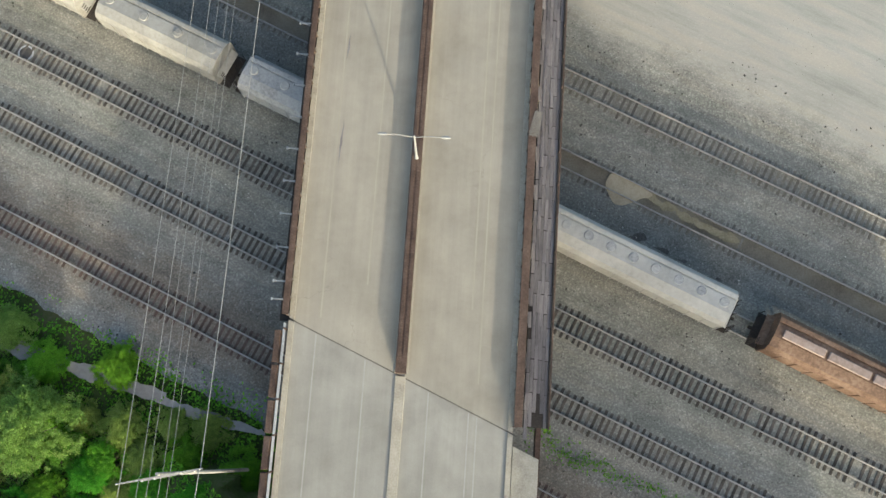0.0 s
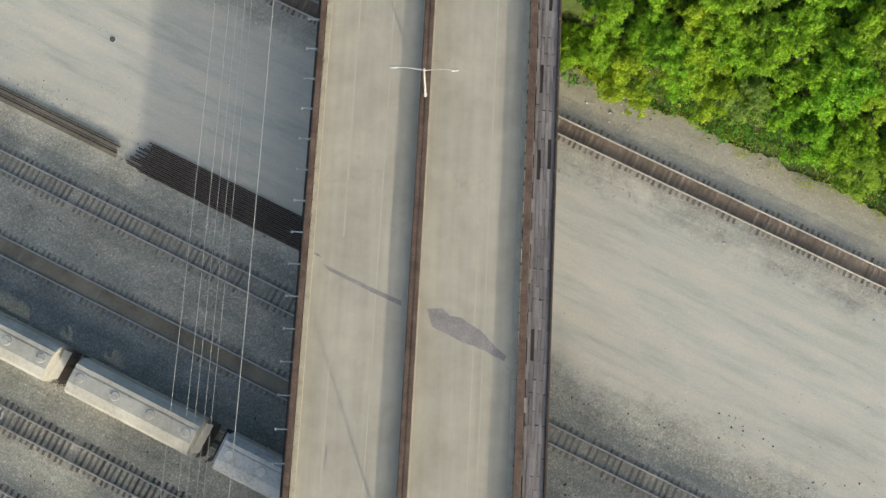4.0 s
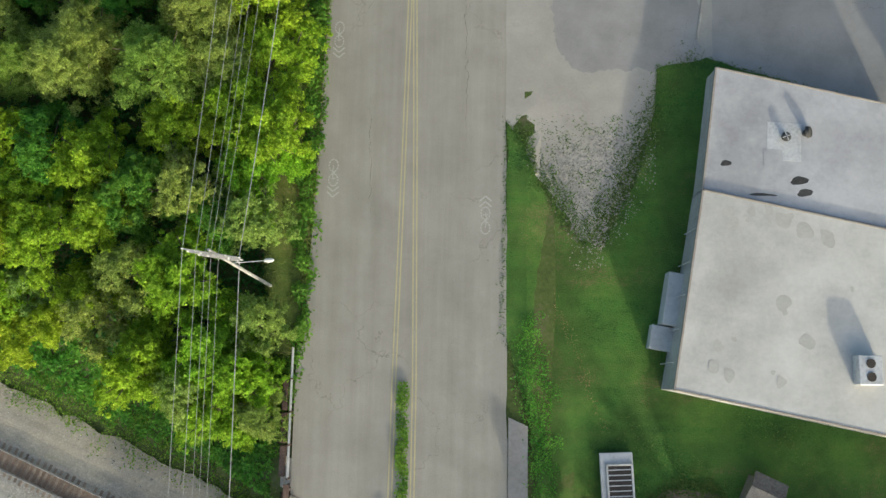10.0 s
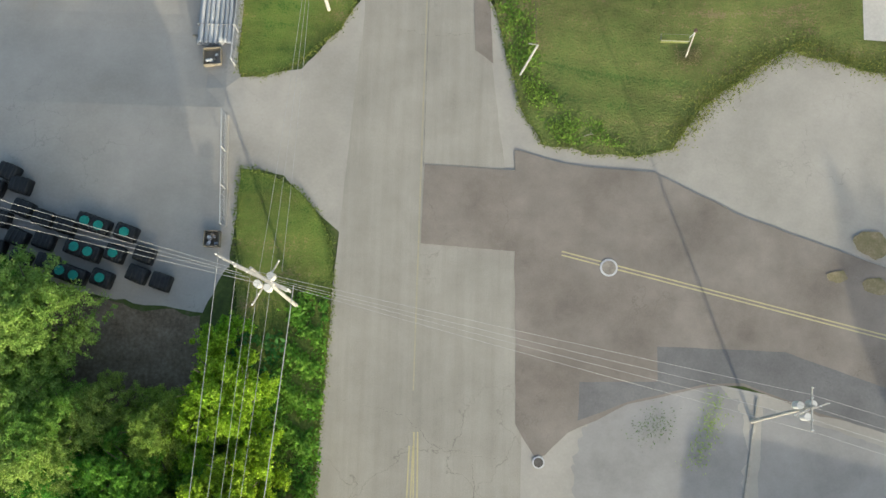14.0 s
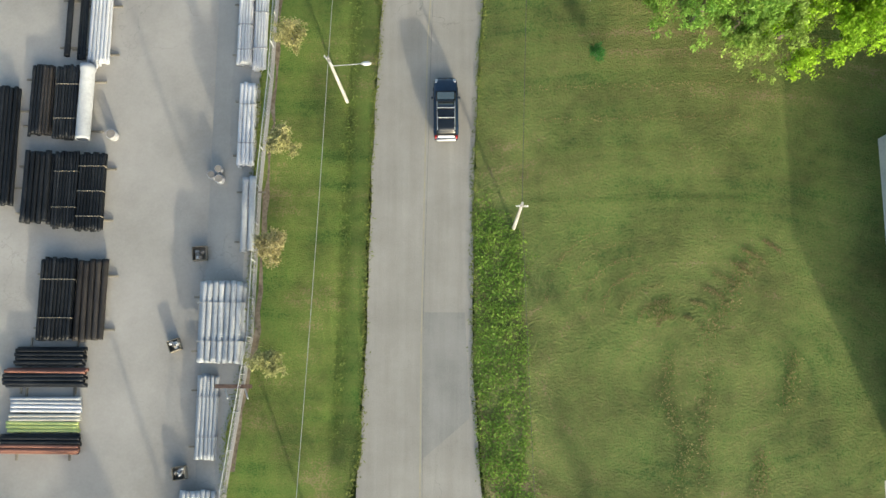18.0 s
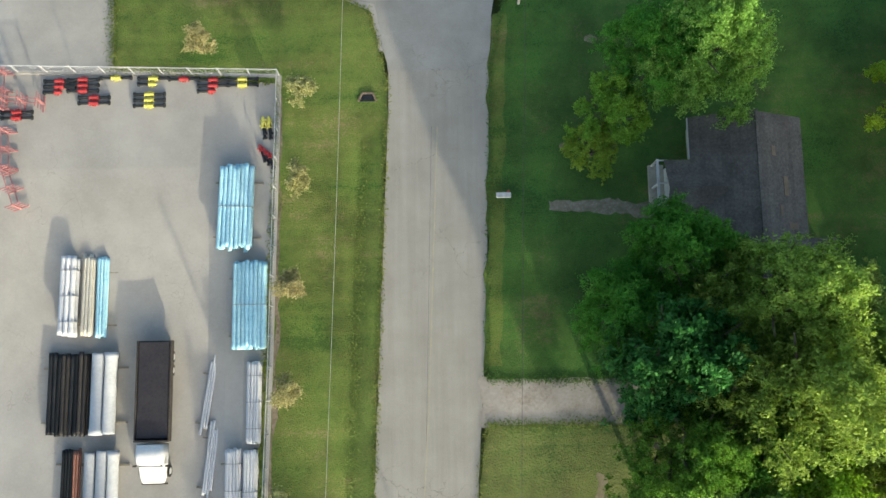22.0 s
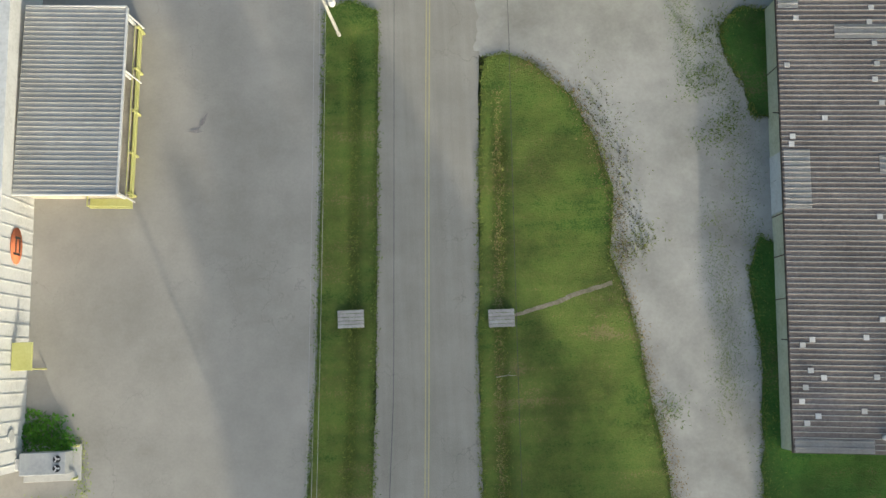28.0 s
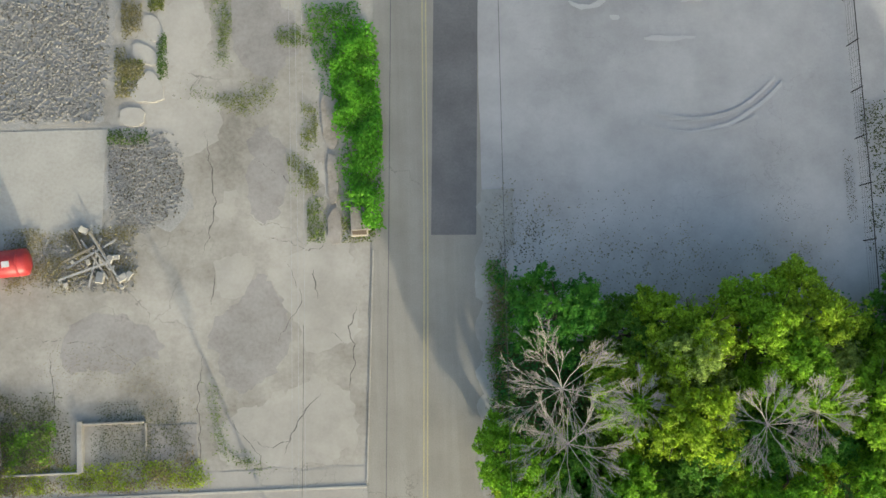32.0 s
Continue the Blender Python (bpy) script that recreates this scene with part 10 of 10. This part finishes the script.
patch("bare_wash", [(16.6, 249.2), (17.6, 251.2), (19.4, 250.8), (19.2, 248.6), (17.8, 247.6)], 0.076, M["baredirt"], "bare dirt wash at the corner of the grass", "bare patch", soft=1, jag=0.3, size=0.3, hz=0.0)
patch("bare_wash", [(4.3, 250.4), (4.5, 263), (4.9, 263.4), (5.1, 256), (5.1, 250)], 0.082, M["baredirt"], "bare eroded strip beside the road", "bare patch", soft=1, jag=0.25, size=0.3, hz=0.0)
for k, (w, pts) in enumerate(((0.35, [(20, 334.9), (22, 334.6), (23.4, 334.7), (24.8, 335.0), (26, 335.6), (27.1, 336.3), (28, 337), (28.9, 337.9)]), (0.28, [(21.5, 335.3), (23, 335.4), (24.3, 335.6), (25.6, 336.1), (26.6, 336.7), (27.6, 337.5), (28.4, 338.3)]))):
    q = [(x, y + w / 2 * min(1, 2.5 * i / len(pts))) for i, (x, y) in enumerate(pts)] + [(x, y - w / 2 * min(1, 2.5 * i / len(pts))) for i, (x, y) in reversed(list(enumerate(pts)))]
    patch("tyre_track", q, 0.026 + 0.003 * k, M["palelot"], "faint pale curved tyre track on the grey lot", "tyre track", jag=0.05, size=0.4, hz=0.0)
for k, pts in enumerate(([(13.5, 344.6), (14.2, 343.9), (15, 343.7), (16.6, 344.4), (16.4, 344.7), (14.9, 344.1)], [(16.7, 343.5), (17.4, 343.5), (17.5, 343.1), (16.8, 343.1)], [(19, 341.7), (22.9, 341.6), (22.8, 341.3), (19.2, 341.3)], [(21.8, 344.4), (23.4, 344.2), (23.4, 344.0), (21.8, 344.1)])):
    patch("pale_smear", pts, 0.027, M["palelot"], "pale dried smear on the grey lot", "mark", soft=1, jag=0.25, size=0.25, seed=k, hz=0.0)
for k, pts in enumerate(([(32.9, 333), (33.3, 333), (33.6, 330), (33.5, 327.4), (33.1, 327.6), (33.1, 330)], [(12, 330.4), (18, 330.6), (20, 328.4), (17, 326.6), (12.6, 327.4)], [(27, 329.4), (29.6, 329.8), (28.6, 327.8), (26.6, 328)])):
    strewn("dirt_crumbs", pts, (260, 150, 60)[k], 0.035, "soilchips", "dark dirt and litter blown along the lot", 40 + k, 0.02, 1.2)
strewn("dirt_crumbs", [(6.9, 331), (8.8, 330.4), (11.2, 328.2), (10.8, 325.6), (7.0, 325.6)], 500, 0.04, "soilchips", "brown dirt crumbs at the road edge", 44, 0.02, 1.4)
fringe([(22.0, 281.4), (23.8, 277.4), (22.9, 271.6)], 1200, 0.8, 0.055, "blade2", "patchy weeds spreading over the gravel", 75, 0.03, 0.05)
fringe([(23.9, 298.7), (25.2, 293.2), (26.5, 287.7)], 1100, 0.7, 0.055, "blade2", "patchy weeds spreading over the gravel", 76, 0.03, 0.05)
leafy("weeds", [(-29.6, 272.8), (-27.5, 271.5), (-25.2, 270.6), (-25.4, 269), (-29.6, 270.4)], 1300, 0.7, 0.15, "leaf2", "dark green weeds behind the cooling unit", "weeds", 81, 0.03)
fringe([(-25.2, 270.5), (-24.9, 266.5), (-26, 265.8), (-29, 265.8)], 500, 0.35, 0.1, "leaf3", "dry weeds round the unit's slab", 77, 0.03)

for i in range(7):      # cut grass left in broken swaths where the mower went round
    k = 1.6 + i * 1.5
    for j, (a0, a1) in enumerate(((1.6 + 0.05 * i, 3.0), (0.7, 1.35 - 0.05 * i))):
        arc_ = [(16.2 + k * 0.95 * math.copysign(abs(math.cos(a)) ** 0.7, math.cos(a)), 166.5 + k * 0.8 * math.copysign(abs(math.sin(a)) ** 0.7, math.sin(a))) for a in np.arange(a0, a1, 0.12)]
        arc_ = [p for p in arc_ if 5.5 < p[0] < 30 and 149 < p[1] < 190]
        if len(arc_) > 2:
            tufts("cut_grass", arc_, 190, 0.10, 0.07, "hay", "thin swath of cut grass on the mown field", 90 + i * 3 + j, 0.06, 0.12, closed=False)
for i, (n_, pts) in enumerate(((620, [(15.6, 165.3), (15.1, 161.6), (16.6, 157.6), (15.2, 153.2)]), (480, [(22.2, 173), (19.9, 168.3), (18.1, 166.2)]), (320, [(25.1, 165), (24.3, 160.9)]), (260, [(22.3, 157.6), (21.7, 153.7)]), (260, [(14, 167.8), (15.8, 168.7)]), (320, [(18.4, 164), (17.6, 155)]))):
    tufts("grass_clods", pts, n_, 0.4, 0.095, "hay", "row of dry clods thrown up on the mown field", 110 + i, 0.06, 0.2, closed=False)
    tufts("grass_clods", pts, n_ // 2, 0.4, 0.095, "blade2", "dark tufts among the clods of the mown field", 120 + i, 0.06, 0.2, closed=False)
for i, (x0, y0, x1, y1) in enumerate(((5, 176.8, 24, 177.2), (5, 186, 24, 186.8), (5.5, 181, 24, 181.4), (6, 183.4, 22, 183.8))):
    tufts("cut_grass", [(x0, y0), ((x0 + x1) / 2 + 0.5, (y0 + y1) / 2), (x1, y1)], 500, 0.14, 0.075, "hay" if i % 2 else "blade2", "thin swath of cut grass on the mown field", 130 + i, 0.06, 0.1, closed=False)
leafy("dead_weeds", [(16.2, 147.8), (18.2, 147.9), (18.4, 149.2), (16.4, 149.4)], 700, 0.4, 0.07, "leaf7", "clump of dry brush at the foot of the sign post", "weeds", 140, 0.05)

for i, (y0, y1, side, off) in enumerate(((158, 230, 0, -1.9), (255, 301, 0, -1.75), (250, 295, 1, 1.7))):
    line = [(road_mid(y)[side] + off, y) for y in np.arange(y0, y1, 3.0)]
    tufts("ditch_grass", line, int((y1 - y0) * 45), 0.35, 0.12, "blade", "rank tufted grass in the roadside ditch", 130 + i, -0.2, 0.2, closed=False)

M["scuff"] = mat("pale_scuff", ((0.36, 0.353, 0.345), (0.42, 0.412, 0.40)), 1.2, 6, bump=0)
for r_, a0, a1 in ((9.6, 4.25, 5.25), (8.5, 4.35, 5.2)):     # pale tyre tracks of a tight turn
    arc_ = [(22.6 + r_ * math.cos(a) * 0.95, 344.0 + r_ * math.sin(a)) for a in np.arange(a0, a1, 0.06)]
    marks("tyre_track", arc_, 0.28, 0.035, M["scuff"], "pale curved tyre track on the grey lot")

def stones(name, n, q0, q1, size, material, label, seed, clumps=0.0):
    """Loose stones strewn over the yard between two lines beside the tracks: one joined mesh."""
    rg = np.random.default_rng(seed)
    oct_ = np.array([(1, 0, 0), (0, 1, 0), (-1, 0, 0), (0, -1, 0), (0, 0, 0.8), (0, 0, -0.5)])
    tri = np.array([(0, 1, 4), (1, 2, 4), (2, 3, 4), (3, 0, 4), (1, 0, 5), (2, 1, 5), (3, 2, 5), (0, 3, 5)])
    vs, fs, k = [], [], 0
    while k < n:
        x, q = rg.uniform(-46, 42), rg.uniform(q0, q1)
        y = q - SLOPE * x
        if noise.noise((x * 0.25, y * 0.25, seed)) < clumps:
            continue
        s = size * rg.uniform(0.4, 1.4)
        a = rg.uniform(0, 6.28)
        m = np.array([[math.cos(a), -math.sin(a), 0], [math.sin(a), math.cos(a), 0], [0, 0, 1]])
        vs.append((oct_ * rg.uniform(0.6, 1.3, (6, 1)) * s) @ m.T + (x, y, YARD + 0.04 + s * 0.2))
        fs.append(tri + 6 * k)
        k += 1
    tagged(new(name, quick_mesh(name, np.concatenate(vs), np.concatenate(fs), M[material])), label, "stones", kind="stuff")


stones("loose_stones", 1500, -8, 38, 0.075, "palestone", "pale loose stones strewn over the yard", 3, 0.0)
stones("loose_stones", 2200, -8, 42, 0.075, "darkstone", "dark loose stones and clinker over the yard", 4, 0.0)
stones("loose_stones", 420, 36, 50, 0.035, "darkstone", "dark stones and scraps on the pale sand", 5, 0.05)
stones("loose_stones", 900, 56, 67, 0.09, "palestone", "pale stones beside the main track", 6, 0.0)
